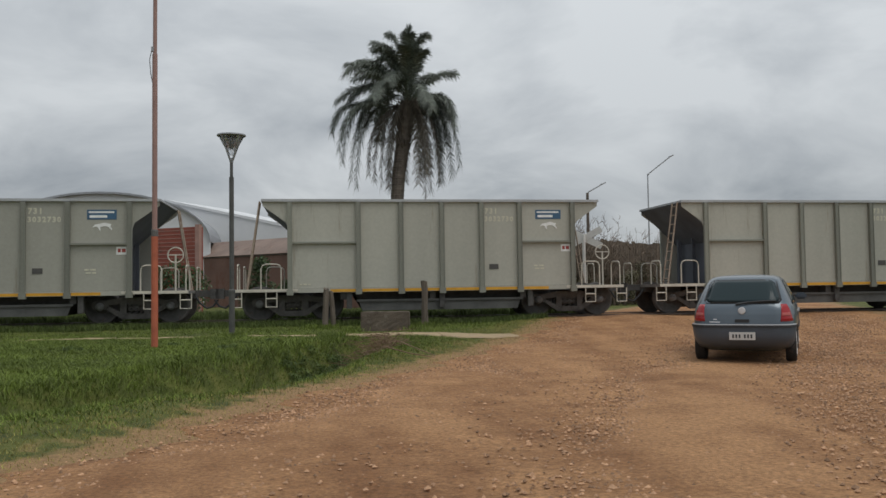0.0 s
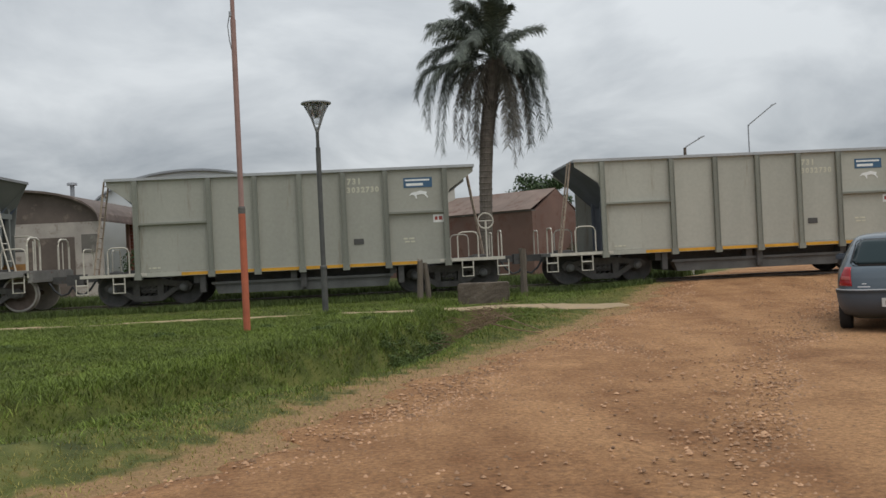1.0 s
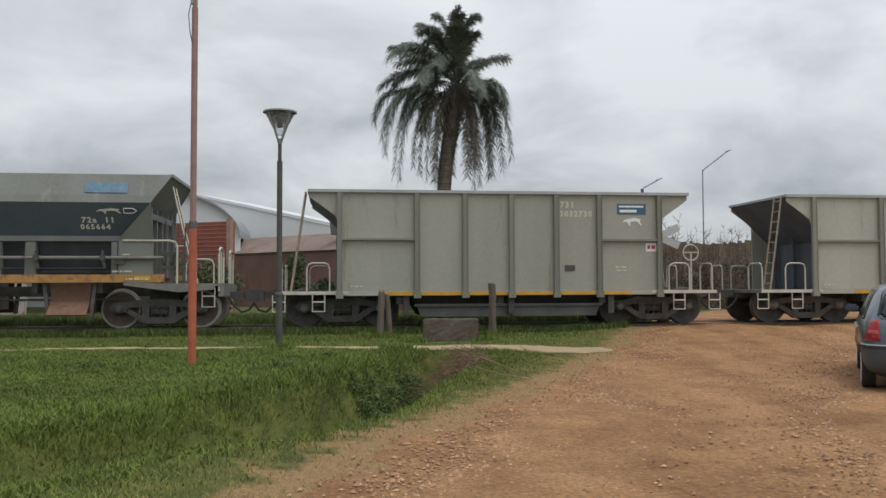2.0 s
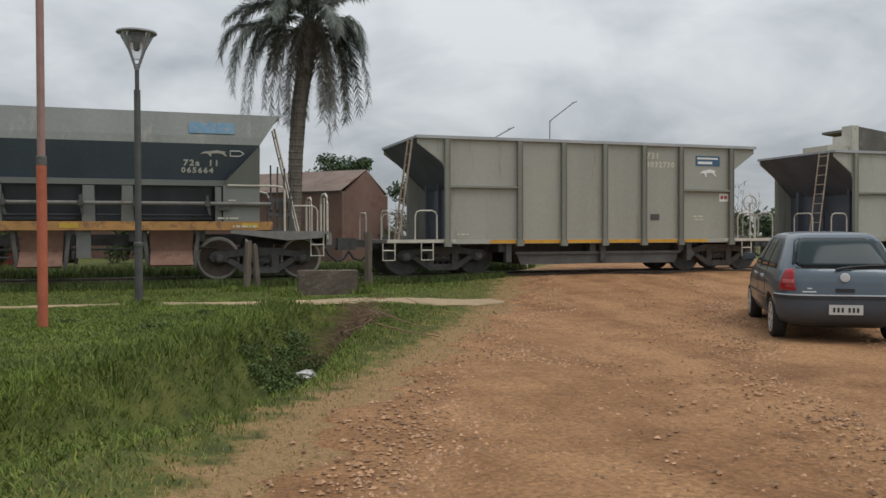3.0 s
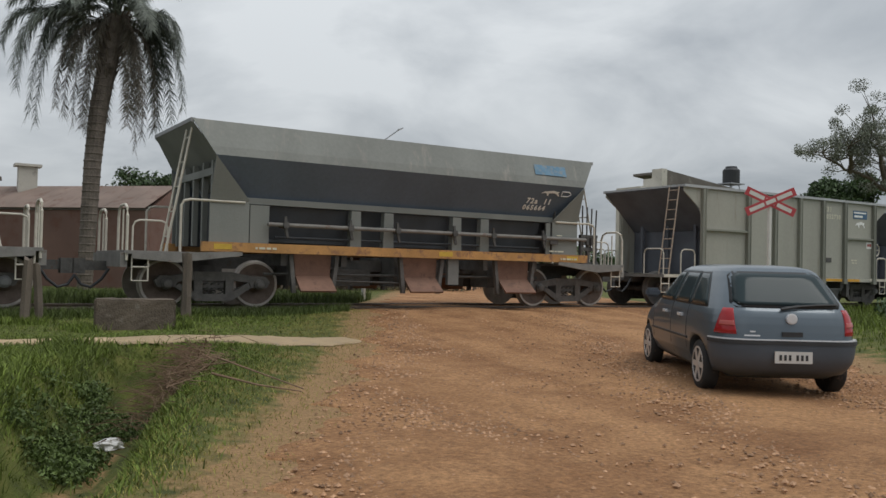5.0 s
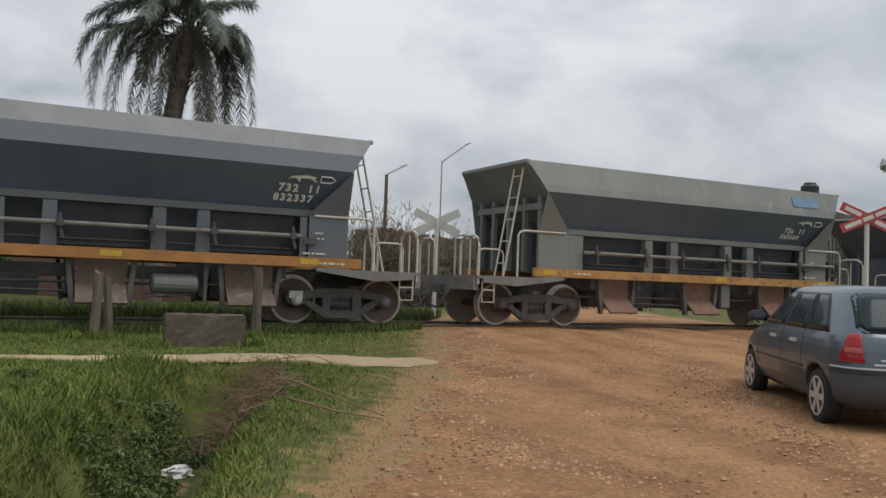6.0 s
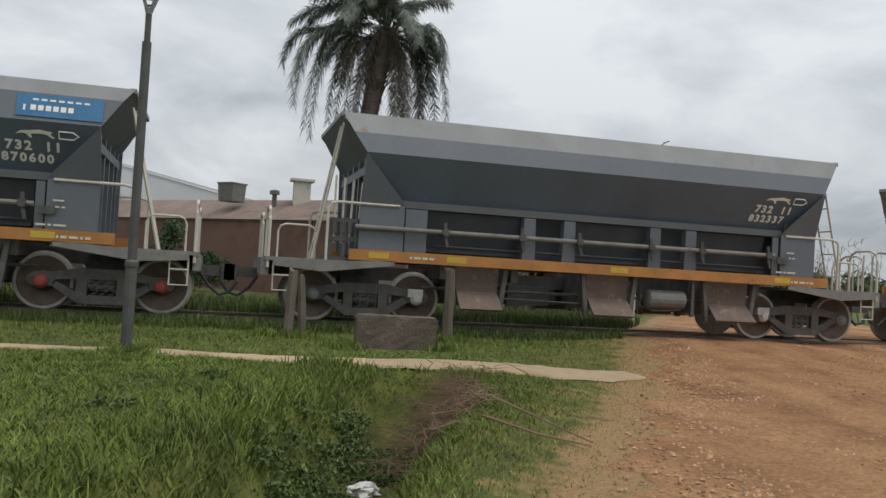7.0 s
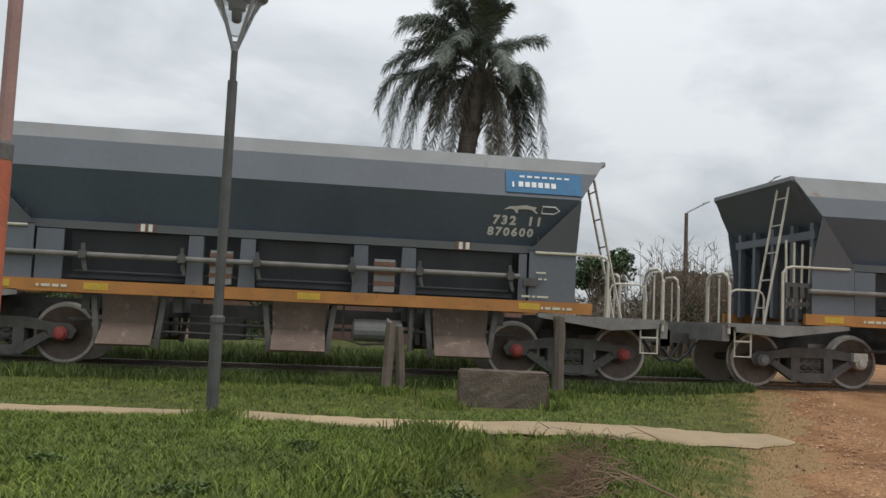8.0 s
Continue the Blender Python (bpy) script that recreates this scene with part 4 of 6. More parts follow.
        rail_loop(w, rounded(x - s * 1.08, x - s * 1.08, (0.98, 1.98), 1.35, 2.10, 0.2), 0.026)
        rail_loop(w, rounded(x - s * 0.30, x - s * 0.92, (1.14, 1.72), -0.30, -0.30), 0.018)
        for y in (-0.25, 1.65):
            rail_loop(w, [(x - s * 1.08, y, 1.1), (x - s * 1.08, y, 1.9)], 0.016)
        step(w, x - s * 0.85 - 0.14, -0.64, 0.62, 1.05, 0.28)
    ladder(w, (-0.36, -0.42, 1.16), (0.06, -0.42, 3.50), (0, 0.36, 0), 5)
    ladder(w, (L + 0.50, -0.30, 1.16), (L - 0.02, -0.30, 3.40), (0, 0.36, 0), 5)
    # lever stand of the door gear at one end (the other end on the old wagon)
    lx = 0.14 if not old else L + 0.04
    for k in range(4):
        x = lx - 0.17 + 0.13 * k
        part("lever", tube(bmesh.new(), [(x, -0.52, 1.45), (x + 0.02 * k, -0.50, 2.58 - 0.03 * k)], 0.020, 5), "rail_white" if not old else "under", w)
        part("lever_grip", bx(bmesh.new(), x - 0.035, x + 0.035, -0.57, -0.47, 1.62, 1.80), "under", w)
    st = part("lever_stand", bx(bmesh.new(), lx - 0.26, lx + 0.30, -0.58, 0.32, 1.16, 1.22), "under", w)
    part("crossbar", bx(bmesh.new(), lx - 0.24, lx + 0.28, -0.56, -0.46, 1.48, 1.56), "under", st)
    part("crossbar", bx(bmesh.new(), lx - 0.24, lx + 0.28, -0.56, -0.46, 1.80, 1.87), "under", st)
    for x in (-0.22, 0.0, 0.24):
        part("upright", bx(bmesh.new(), lx + x - 0.03, lx + x + 0.03, -0.55, -0.47, 1.2, 1.85), "under", st)
    uf = part("underframe", bx(bmesh.new(), -1.1, L + 1.1, YC - 0.25, YC + 0.25, 0.86, 1.10), "under", w)
    for x in (1.9, 3.2, 6.7, 8.1):
        part("cross_beam", bx(bmesh.new(), x - 0.06, x + 0.06, -0.5, 2.0, 0.95, 1.18), "under", uf)
    part("brake_rod", tube(bmesh.new(), [(1.6, -0.2, 0.78), (8.4, -0.2, 0.80)], 0.03, 6), "under", uf)
    part("brake_pipe", tube(bmesh.new(), [(2.9, -0.45, 0.66), (4.5, -0.45, 0.64), (4.55, -0.3, 0.8)], 0.02, 5), "under", uf)
    part("brake_cylinder", bx(bmesh.new(), 3.3, 4.1, 0.1, 1.3, 0.55, 0.9), "under", uf)
    tk = bmesh.new()
    if old:
        bx(tk, 5.65, 5.92, -0.60, -0.50, 0.62, 1.18)
        part("hanging_plate", tk, "tank", w, "grey hanging plate")
    else:
        lathe(tk, [(5.80, 0.12), (5.83, 0.17), (6.55, 0.17), (6.58, 0.12)], (0, -0.45, 0.80), axis="x", n=16)
        part("air_tank", tk, "tank", w, "grey air cylinder")
        tp = bmesh.new()
        tube(tp, [(5.66, -0.5, 1.18), (5.66, -0.5, 0.66), (5.95, -0.5, 0.58), (6.5, -0.5, 0.62)], 0.018, 5)
        bx(tp, 6.66, 6.72, -0.6, -0.54, 0.5, 1.18)
        part("air_pipe", tp, "under", w)
    # markings on the sloping sheet, which leans inwards towards its foot
    lean = 90 + math.degrees(math.atan2(0.46, 0.73))
    up = Vector((0, -0.46, 0.73)).normalized()

    def on_slope(x, h):
        p = Vector((x, -0.40, 2.24)) + up * h + Vector((0, -0.012, -0.008))
        return pose(p.x, p.y, p.z, lean)
    if old:
        writing("72a  11", 0.19, on_slope(7.72, 0.36), "white", w)
        writing(numbers, 0.175, on_slope(7.68, 0.19), "white", w)
    else:
        writing("732  11", 0.21, on_slope(7.90, 0.38), "white", w)
        writing(numbers, 0.20, on_slope(7.84, 0.18), "white", w)
    mk = part("hound_mark", prism(bmesh.new(), [(a, 0.02 + b * 0.7, 0) for a, b in HOUND], (0, 0, 0.004)), "white", w)
    mk.matrix_basis = on_slope(8.05, 0.60)
    card = bmesh.new()
    tube(card, [(0, 0, 0), (0.20, 0, 0), (0.28, 0.06, 0), (0.20, 0.12, 0), (0, 0.12, 0), (0, 0, 0)], 0.012, 4)
    part("card_outline", card, "white", w).matrix_basis = on_slope(8.66, 0.60)
    foot, rise = (Vector((0, -0.86, 2.97)), Vector((0, 0.125, 0.44))) if not old else (Vector((0, fy, fz)), Vector((0, 0.18, 0.50)))
    bl = pose(0, 0, 0, 90 - math.degrees(math.atan2(rise.y, rise.z)))

    def on_band(x, h, d):
        p = Vector((x, 0, 0)) + foot + rise.normalized() * h + Vector((0, -d, 0.3 * d))
        return Matrix.Translation(p) @ bl
    if numbers != "832337":
        wd, hg = (1.22, 0.36) if not old else (0.92, 0.25)
        b0 = part("panel", bx(bmesh.new(), 0, wd, 0, hg, -0.002, 0.006), "blue" if not old else "blue_faded", w, "blue sign panel with white marks")
        b0.matrix_basis = on_band(8.05 if not old else 7.83, 0.06, 0.012)
        if not old:
            spans = [(0.20 + 0.105 * k, 0.275 + 0.105 * k, 0.10, 0.185) for k in range(6)] + [(0.10, 0.13, 0.09, 0.18)]
            spans += [(0.22 + 0.12 * k, 0.30 + 0.12 * k, 0.26, 0.29) for k in range(7)]
            for x0, x1, y0, y1 in spans:
                part("panel_mark", bx(bmesh.new(), x0, x1, y0, y1, 0.006, 0.010), "white", b0)
    for x in (2.55, 7.35) if numbers == "870600" else ():
        rf = part("reflector", bx(bmesh.new(), x, x + 0.26, -0.512, -0.50, 2.12, 2.25), "chute_red", w, "brown and white reflector plate")
        for k in (0.05, 0.16):
            part("reflector_strip", bx(bmesh.new(), x + k, x + k + 0.06, -0.518, -0.512, 2.13, 2.24), "white", rf)
    for x in (3.80, 6.25) if numbers == "870600" else ():
        vb = part("valve_box", bx(bmesh.new(), x - 0.16, x + 0.16, -0.58, -0.44, 1.40, 1.90), "dump_lip", w, "pale and rust-red valve box")
        for z in (1.50, 1.66, 1.80):
            part("valve_strip", bx(bmesh.new(), x - 0.17, x + 0.17, -0.592, -0.582, z, z + 0.06), "chute_red", vb)
    y = -0.705
    bars(w, L - 0.95, 1.24, y, (0.03, 0.09, 0.13, 0.04, 0.08), 0.04, "cream")
    bars(w, 1.25, 1.25, y, (0.04, 0.12, 0.09, 0.08), 0.04, "cream")
    y = -0.655
    bars(w, 8.62, 1.80, y, (0.16,), 0.025, "cream")
    bars(w, 8.66, 1.70, y, (0.06, 0.05), 0.025, "cream")
    bars(w, 8.40, 1.42, y, (0.14, 0.05, 0.18), 0.03, "cream")
    part("dark_plate", bx(bmesh.new(), 8.42, 8.66, -0.665, -0.64, 1.60, 1.72), "under", w)
    for a, b in ((-0.275, 1.511), (8.456, 10.248)):
        bogie(w, a, b, cover)
        wheel_set(w, a)
        wheel_set(w, b)
    coupler(w, -1.16, -1)
    coupler(w, L + 1.16, 1)
    return w


hopper = build_hopper()
train = [(copy_thing(hopper, pose(0, 0, 0)), 12.293), (copy_thing(hopper, pose(0, 0, 0)), 0.659), (hopper, -11.071)]
train.append((build_dump("dump_old", "dump_old_dark", "sill_old", "chute_red", "065664", "bogie",
                         "weathered pale grey ballast wagon with faded orange sill, rolling", True), -23.844))
train.append((build_dump("dump", "dump", "sill", "chute", "832337", "white_box",
                         "dark grey ballast wagon with orange sill and white axle boxes, rolling", False), -37.05))
train.append((build_dump("dump", "dump", "sill", "chute", "870600", "red_hub",
                         "dark grey ballast wagon with orange sill and blue panel, rolling", False), -50.009))

# ---- things beside the track ----
def build_lamp():
    w = thing("park_lamp", "dark iron lamp post with an open conical head beside the footpath", "street lamp", "", pose(0.2, -4.84, gz(0.2, -4.84) - 0.02))
    part("post", tube(bmesh.new(), [(0, 0, 0), (0, 0, 1.0)], 0.062, 12), "lamp_iron", w)
    part("post_sleeve", lathe(bmesh.new(), [(0.98, 0.075), (1.03, 0.075), (1.05, 0.055)], (0, 0, 0), "z", 12), "lamp_iron", w)
    part("upper_post", tube(bmesh.new(), [(0, 0, 1.0), (0, 0, 3.45)], 0.05, 12), "lamp_iron", w)
    part("neck", tube(bmesh.new(), [(0, 0, 3.40), (0, 0, 3.86)], 0.034, 10), "lamp_iron", w)
    h = part("head_frame", bmesh.new(), "galv", w, "pale grey head arms")
    bm = bmesh.new()
    for k in range(4):
        a = math.pi / 4 + k * math.pi / 2
        tube(bm, [(0.03 * math.cos(a), 0.03 * math.sin(a), 3.80), (0.27 * math.cos(a), 0.27 * math.sin(a), 4.34)], 0.019, 6)
    lathe(bm, [(3.76, 0.035), (3.82, 0.05), (3.85, 0.03)], (0, 0, 0), "z", 10)
    bm.to_mesh(h.data)
    bm.free()
    part("lid", lathe(bmesh.new(), [(4.33, 0.02), (4.33, 0.29), (4.34, 0.31), (4.365, 0.305), (4.385, 0.12), (4.39, 0.02)], (0, 0, 0), "z", 28), "galv", w, "thin round lid")
    cone = bmesh.new()
    lathe(cone, [(3.93, 0.06), (4.325, 0.265), (4.325, 0.26), (3.935, 0.055)], (0, 0, 0), "z", 28)
    part("diffuser", cone, "diffuser", w, "clear conical diffuser", smooth=True)
    part("lamp_shade", lathe(bmesh.new(), [(4.06, 0.03), (4.08, 0.05), (4.18, 0.055), (4.185, 0.085), (4.26, 0.095), (4.265, 0.12), (4.325, 0.13)], (0, 0, 0), "z", 20), "lamp_iron", w, "dark stepped shade")


def build_pole():
    x, y = -0.83, -8.05
    w = thing("antenna_pole", "tall orange-red steel pole with faded upper length, standing in the grass", "pole", "", pose(x, y, gz(x, y) - 0.03))
    part("lower_tube", tube(bmesh.new(), [(0, 0, 0), (0, 0, 2.02)], 0.058, 14), "pole_red", w)
    part("joint", lathe(bmesh.new(), [(1.98, 0.060), (2.08, 0.062), (2.1, 0.05)], (0, 0, 0), "z", 14), "bogie", w)
    part("upper_tube", tube(bmesh.new(), [(0, 0, 2.05), (0.0, 0, 5.2)], 0.045, 12), "pole_faded", w)
    part("top_tube", tube(bmesh.new(), [(0, 0, 5.1), (0.02, 0, 9.5)], 0.036, 10), "pole_faded", w)
    bm = bmesh.new()
    bx(bm, -0.06, 0.0, -0.03, 0.03, 5.25, 5.33)
    tube(bm, [(-0.05, 0, 5.3), (-0.09, 0, 5.1), (-0.07, 0, 4.85), (-0.04, 0, 4.7)], 0.008, 4)
    part("bracket", bm, "galv", w)


def stake(parent, a, b, r, seed):
    rnd = random.Random(seed)
    bm = bmesh.new()
    a, b = Vector(a), Vector(b)
    rings = []
    for i in range(6):
        p = a.lerp(b, i / 5)
        rings.append([bm.verts.new(p + Vector((math.cos(k * 0.898) * r * rnd.uniform(0.75, 1.15), math.sin(k * 0.898) * r * rnd.uniform(0.75, 1.15), rnd.uniform(-0.03, 0.05) if i == 5 else 0))) for k in range(7)])
    for i in range(5):
        for k in range(7):
            bm.faces.new((rings[i][k], rings[i][(k + 1) % 7], rings[i + 1][(k + 1) % 7], rings[i + 1][k]))
    bm.faces.new(rings[-1])
    bm.faces.new(rings[0][::-1])
    return part("stake", bm, "timber", parent)


def build_posts():
    w = thing("wooden_post", "pair of weathered leaning timber stakes near the track", "post", "old fence posts")
    stake(w, (2.22, -1.42, -0.15), (2.26, -1.42, 0.96), 0.075, 3)
    stake(w, (2.46, -1.36, -0.15), (2.38, -1.38, 0.87), 0.07, 4)
    w = thing("wooden_post", "thick weathered upright timber post beside a concrete block", "post", "old fence posts")
    stake(w, (4.84, -1.15, -0.15), (4.83, -1.15, 1.10), 0.095, 5)
    w = thing("concrete_block", "low stained old concrete block in the grass", "concrete block")
    bm = bmesh.new()
    bx(bm, 0, 1.18, 0, 0.50, -0.3, 0.375, pose(3.06, -2.64, 0, 0, 0, -9))
    bmesh.ops.bevel(bm, geom=bm.edges[:], offset=0.022, segments=2, affect="EDGES")
    bmesh.ops.subdivide_edges(bm, edges=[e for e in bm.edges if e.calc_length() > 0.2], cuts=9, use_grid_fill=True)
    r = random.Random(19)
    for v in bm.verts:
        v.co += Vector((r.gauss(0, 0.003), r.gauss(0, 0.003), r.gauss(0, 0.004)))
    part("block", bm, "concrete", w)


def cross(name, x, y, zc, half, label, faces, tilt=28, pole_z=None, turn=0, shade=None):
    w = thing(name, label, "railway sign", "", pose(x, y, 0, 0, 0, turn))
    g = gz(x, y) - 0.02
    part("pole", tube(bmesh.new(), [(0, 0.05, g), (0, 0.05, zc + 0.1)], 0.055, 10), "sign_white", w)
    for k, a in enumerate((tilt, -tilt)):
        m = Matrix.Translation((0, -0.012 * k, zc)) @ pose(0, 0, 0, 0, a)
        b = part("board", bx(bmesh.new(), -half, half, -0.012, 0.0, -0.11, 0.11, m), faces[0], w)
        if len(faces) > 1:
            bm = bmesh.new()
            for i in range(3):
                s0, s1 = [(-half + 0.10, -0.18), (-0.13, 0.13), (0.18, half - 0.10)][i]
                bx(bm, s0, s1, -0.017, -0.0125, -0.05, 0.05, m)
            part("inlay", bm, faces[1], b, "pale inlay strip")
    return w


def street_lamp(x, y, z, tip, r, label):
    w = thing("street_lamp", label, "street lamp", "street lamps", pose(x, y, gz(x, y)))
    part("post", tube(bmesh.new(), [(0, 0, -0.1), (0, 0, z)], r, 10, r * 0.7), "galv" if r < 0.09 else "bark", w)
    d = Vector(tip) - Vector((x, y, gz(x, y)))
    part("arm", tube(bmesh.new(), [(0, 0, z - 0.1), (d.x * 0.08, d.y * 0.08, z + 0.05), tuple(d)], 0.035, 7), "galv", w)
    u = Vector((d.x, d.y, 0)).normalized()
    e = Vector(d)
    part("lamp_head", tube(bmesh.new(), [e - u * 0.05, e + u * 0.25 + Vector((0, 0, 0.12))], 0.05, 7, 0.03), "galv", w)


CAR_Z = (.20, .27, .40, .55, .64, .72, .80, .88, .94, 1.00, 1.10, 1.20, 1.30, 1.36, 1.40, 1.425, 1.44)
CAR_R = (-.45, -.60, -.69, -.705, -.70, -.69, -.675, -.65, -.62, -.57, -.475, -.37, -.26, -.18, -.10, .05, .35)
CAR_F = (3.05, 3.18, 3.26, 3.28, 3.25, 3.12, 2.95, 2.62, 2.44, 2.30, 2.10, 1.92, 1.74, 1.62, 1.48, 1.25, 1.0)
CAR_B = (.66, .75, .81, .832, .832, .828, .822, .808, .788, .762, .718, .672, .624, .588, .53, .42, .24)
CAR_MID, CAR_N = 1.15, 6.0


def car_skin(th, z, out=0.0, front=False):
    """Point of the rounded car skin at height z; th runs from the tail's middle (0) to the side (90), signed."""
    a = CAR_MID - float(np.interp(z, CAR_Z, CAR_R)) if not front else float(np.interp(z, CAR_Z, CAR_F)) - CAR_MID
    b = float(np.interp(z, CAR_Z, CAR_B))
    n = CAR_N if not front else 4.0
    t = radians(min(abs(th), 90))
    x, y = (a + out) * max(math.cos(t), 0) ** (2 / n), (b + out) * math.sin(t) ** (2 / n)
    return Vector((CAR_MID + x if front else CAR_MID - x, y if th > 0 else -y, z))


def tail_angle(y, z):
    b = float(np.interp(z, CAR_Z, CAR_B))
    return math.copysign(math.degrees(math.asin(min(abs(y) / b, 1) ** (CAR_N / 2))), y)


def side_angle(x, z):
    a = CAR_MID - float(np.interp(z, CAR_Z, CAR_R)) if x < CAR_MID else float(np.interp(z, CAR_Z, CAR_F)) - CAR_MID
    return math.degrees(math.acos(min(abs(x - CAR_MID) / a, 1) ** ((CAR_N if x < CAR_MID else 4.0) / 2)))


def skin_patch(bm, point, nu, nv):
    """Curved plate: point(u, v, side) with u, v from 0 to 1 and side 0 or 1 for its outer and inner face."""
    g = [[[bm.verts.new(point(i / nu, j / nv, k)) for j in range(nv + 1)] for i in range(nu + 1)] for k in (0, 1)]
    for k in (0, 1):
        for i in range(nu):
            for j in range(nv):
                bm.faces.new((g[k][i][j], g[k][i + 1][j], g[k][i + 1][j + 1], g[k][i][j + 1]))
    for i in range(nu):
        for j in (0, nv):
            bm.faces.new((g[0][i][j], g[0][i + 1][j], g[1][i + 1][j], g[1][i][j]))
    for j in range(nv):
        for i in (0, nu):
            bm.faces.new((g[0][i][j], g[0][i][j + 1], g[1][i][j + 1], g[1][i][j]))
    return bm


def build_car():
    """Dark blue-grey five-door hatchback, waiting."""
    w = thing("hatchback_car", "dark blue-grey five-door hatchback car standing on the earth road", "car", "", pose(9.127, -9.989, -0.345, 0, -0.7, 58.0))
    bm = bmesh.new()
    zs = sorted(set(CAR_Z) | set(np.linspace(0.2, 1.43, 34).round(3).tolist()))
    angs = [90 * (k / 14) for k in range(15)]
    rings = []
    for z in zs:
        ring = [car_skin(a, z) for a in angs] + [car_skin(a, z, 0, True) for a in reversed(angs[:-1])] + [car_skin(-a, z, 0, True) for a in angs[1:]] + [car_skin(-a, z) for a in reversed(angs[1:-1])]
        rings.append([bm.verts.new(p) for p in ring])
    for r0, r1 in zip(rings, rings[1:]):
        for k in range(len(r0)):
            bm.faces.new((r0[k], r0[(k + 1) % len(r0)], r1[(k + 1) % len(r0)], r1[k]))
    bm.faces.new(rings[0])
    bm.faces.new(rings[-1])
    body = part("body", bm, "paint_car", w, smooth=True)
    cut = bmesh.new()
    for x in (0, 2.465):
        for y0 in (0.5, -1.0):
            lathe(cut, [(y0, 0.335), (y0 + 0.5, 0.335)], (x, 0, 0.29), n=32)
    cutter = part("cutter", cut, "under")
    cutter.parent = w
    bpy.context.view_layer.update()
    md = body.modifiers.new("arch", "BOOLEAN")
    md.operation, md.object, md.solver = "DIFFERENCE", cutter, "EXACT"
    me = bpy.data.meshes.new_from_object(body.evaluated_get(bpy.context.evaluated_depsgraph_get()))
    body.modifiers.clear()
    body.data = me
    bpy.data.objects.remove(cutter)
    for x in (0, 2.465):
        for s in (-1, 1):
            o = s * 0.715
            wh = part("wheel", lathe(bmesh.new(), [(-0.085, 0.20), (-0.085, 0.265), (-0.06, 0.288), (0.06, 0.288), (0.085, 0.265), (0.085, 0.20)], (x, o, 0.285), n=28), "rubber", w, "black tyre", smooth=True)
            rm = bmesh.new()
            lathe(rm, [(o + s * 0.075, 0.205), (o + s * 0.090, 0.205), (o + s * 0.092, 0.185), (o + s * 0.035, 0.175), (o + s * 0.03, 0.05), (o + s * 0.02, 0.0)], (x, 0, 0.285), n=24)
            for k in range(6):
                m = Matrix.Translation((x, o + s * 0.075, 0.285)) @ Matrix.Rotation(k * math.pi / 3, 4, "Y")
                bx(rm, 0.03, 0.19, -0.014, 0.014, -0.032, 0.032, m)
            lathe(rm, [(o + s * 0.04, 0.06), (o + s * 0.092, 0.055), (o + s * 0.095, 0.0)], (x, 0, 0.285), n=12)
            part("rim", rm, "rim_alloy", wh, "bright silver wheel rim")

    def tail(y0, z0, y1, z1, out, inset=0.0, name="", material="", nu=14, nv=8, label="", parent=None):
        """Rounded plate on the tail between the heights z0 and z1; half-widths y0 below and y1 above."""
        def point(u, v, k):
            z = z0 + (z1 - z0) * v
            e = min(v, 1 - v) * 2
            hw = (y0 + (y1 - y0) * v) * (0.90 + 0.10 * min(1, e * 4) ** 0.5)
            return car_skin(tail_angle(hw * (2 * u - 1), z), z, out - 0.02 * k)
        return part(name, skin_patch(bmesh.new(), point, nu, nv), material, parent or w, label, smooth=True)
    tail(.615, .975, .515, 1.365, 0.004, name="window_seal", material="black_plastic")
    tail(.58, 1.00, .485, 1.345, 0.009, name="rear_window", material="glass", label="dark tinted rear window")

    def wrap(t0, t1, z0, z1, out, t0b=None, t1b=None, inner=0.03):
        def point(u, v, k):
            a = t0 + ((t0b if t0b is not None else t0) - t0) * v
            b = t1 + ((t1b if t1b is not None else t1) - t1) * v
            z = z0 + (z1 - z0) * v
            return car_skin(a + (b - a) * u, z, out - inner * k)
        return skin_patch(bmesh.new(), point, 24, 6)
    bu = part("bumper", wrap(-57, 57, .255, .635, 0.028), "bumper", w, "dark blue-grey rear bumper", smooth=True)
    part("bumper_strip", wrap(-57, 57, .590, .630, 0.040), "black_plastic", bu)
    part("bumper_line", wrap(-57, 57, .632, .645, 0.034), "chrome", bu, "thin pale line along the bumper")
    pl = part("number_plate", bx(bmesh.new(), -.752, -.738, -.20, .20, .395, .52), "plate", bu, "white number plate")
    ch = bmesh.new()
    for q in (.14, .09, .04, -.04, -.09, -.14):
        bx(ch, -.756, -.752, q - .013, q + .013, .425, .485)
    tagged(part("plate_bars", ch, "black_plastic", pl), kind="stuff")
    for s in (-1, 1):
        t = part("tail_light", wrap(s * 20, s * 50, .690, .965, 0.012, s * 25, s * 39), "tail", w, "red tail light", smooth=True)
        part("reverse_lens", wrap(s * 22, s * 42, .78, .83, 0.017, s * 23, s * 41), "amber", t, smooth=True)
    part("badge", lathe(bmesh.new(), [(-.655, .058), (-.690, .058), (-.694, .04)], (0, 0, .865), "x", 20), "chrome", w, "round bright badge")
    part("handle_recess", bx(bmesh.new(), -.712, -.66, -.11, .11, .675, .725), "black_plastic", w)
    wi = bmesh.new()
    tube(wi, [(-.615, .05, .985), (-.60, -.30, 1.015), (-.585, -.52, 1.02)], 0.012, 5)
    tube(wi, [(-.63, .10, .965), (-.615, -.1, 1.0)], 0.018, 5)
    part("rear_wiper", wi, "black_plastic", w)
    for z0, z1, t1 in ((.672, .688, 13), (.715, .73, 9)):
        part("emblem_bar", wrap(6 if z0 > .7 else 4, t1, z0, z1, 0.004, inner=0.008), "chrome", w)
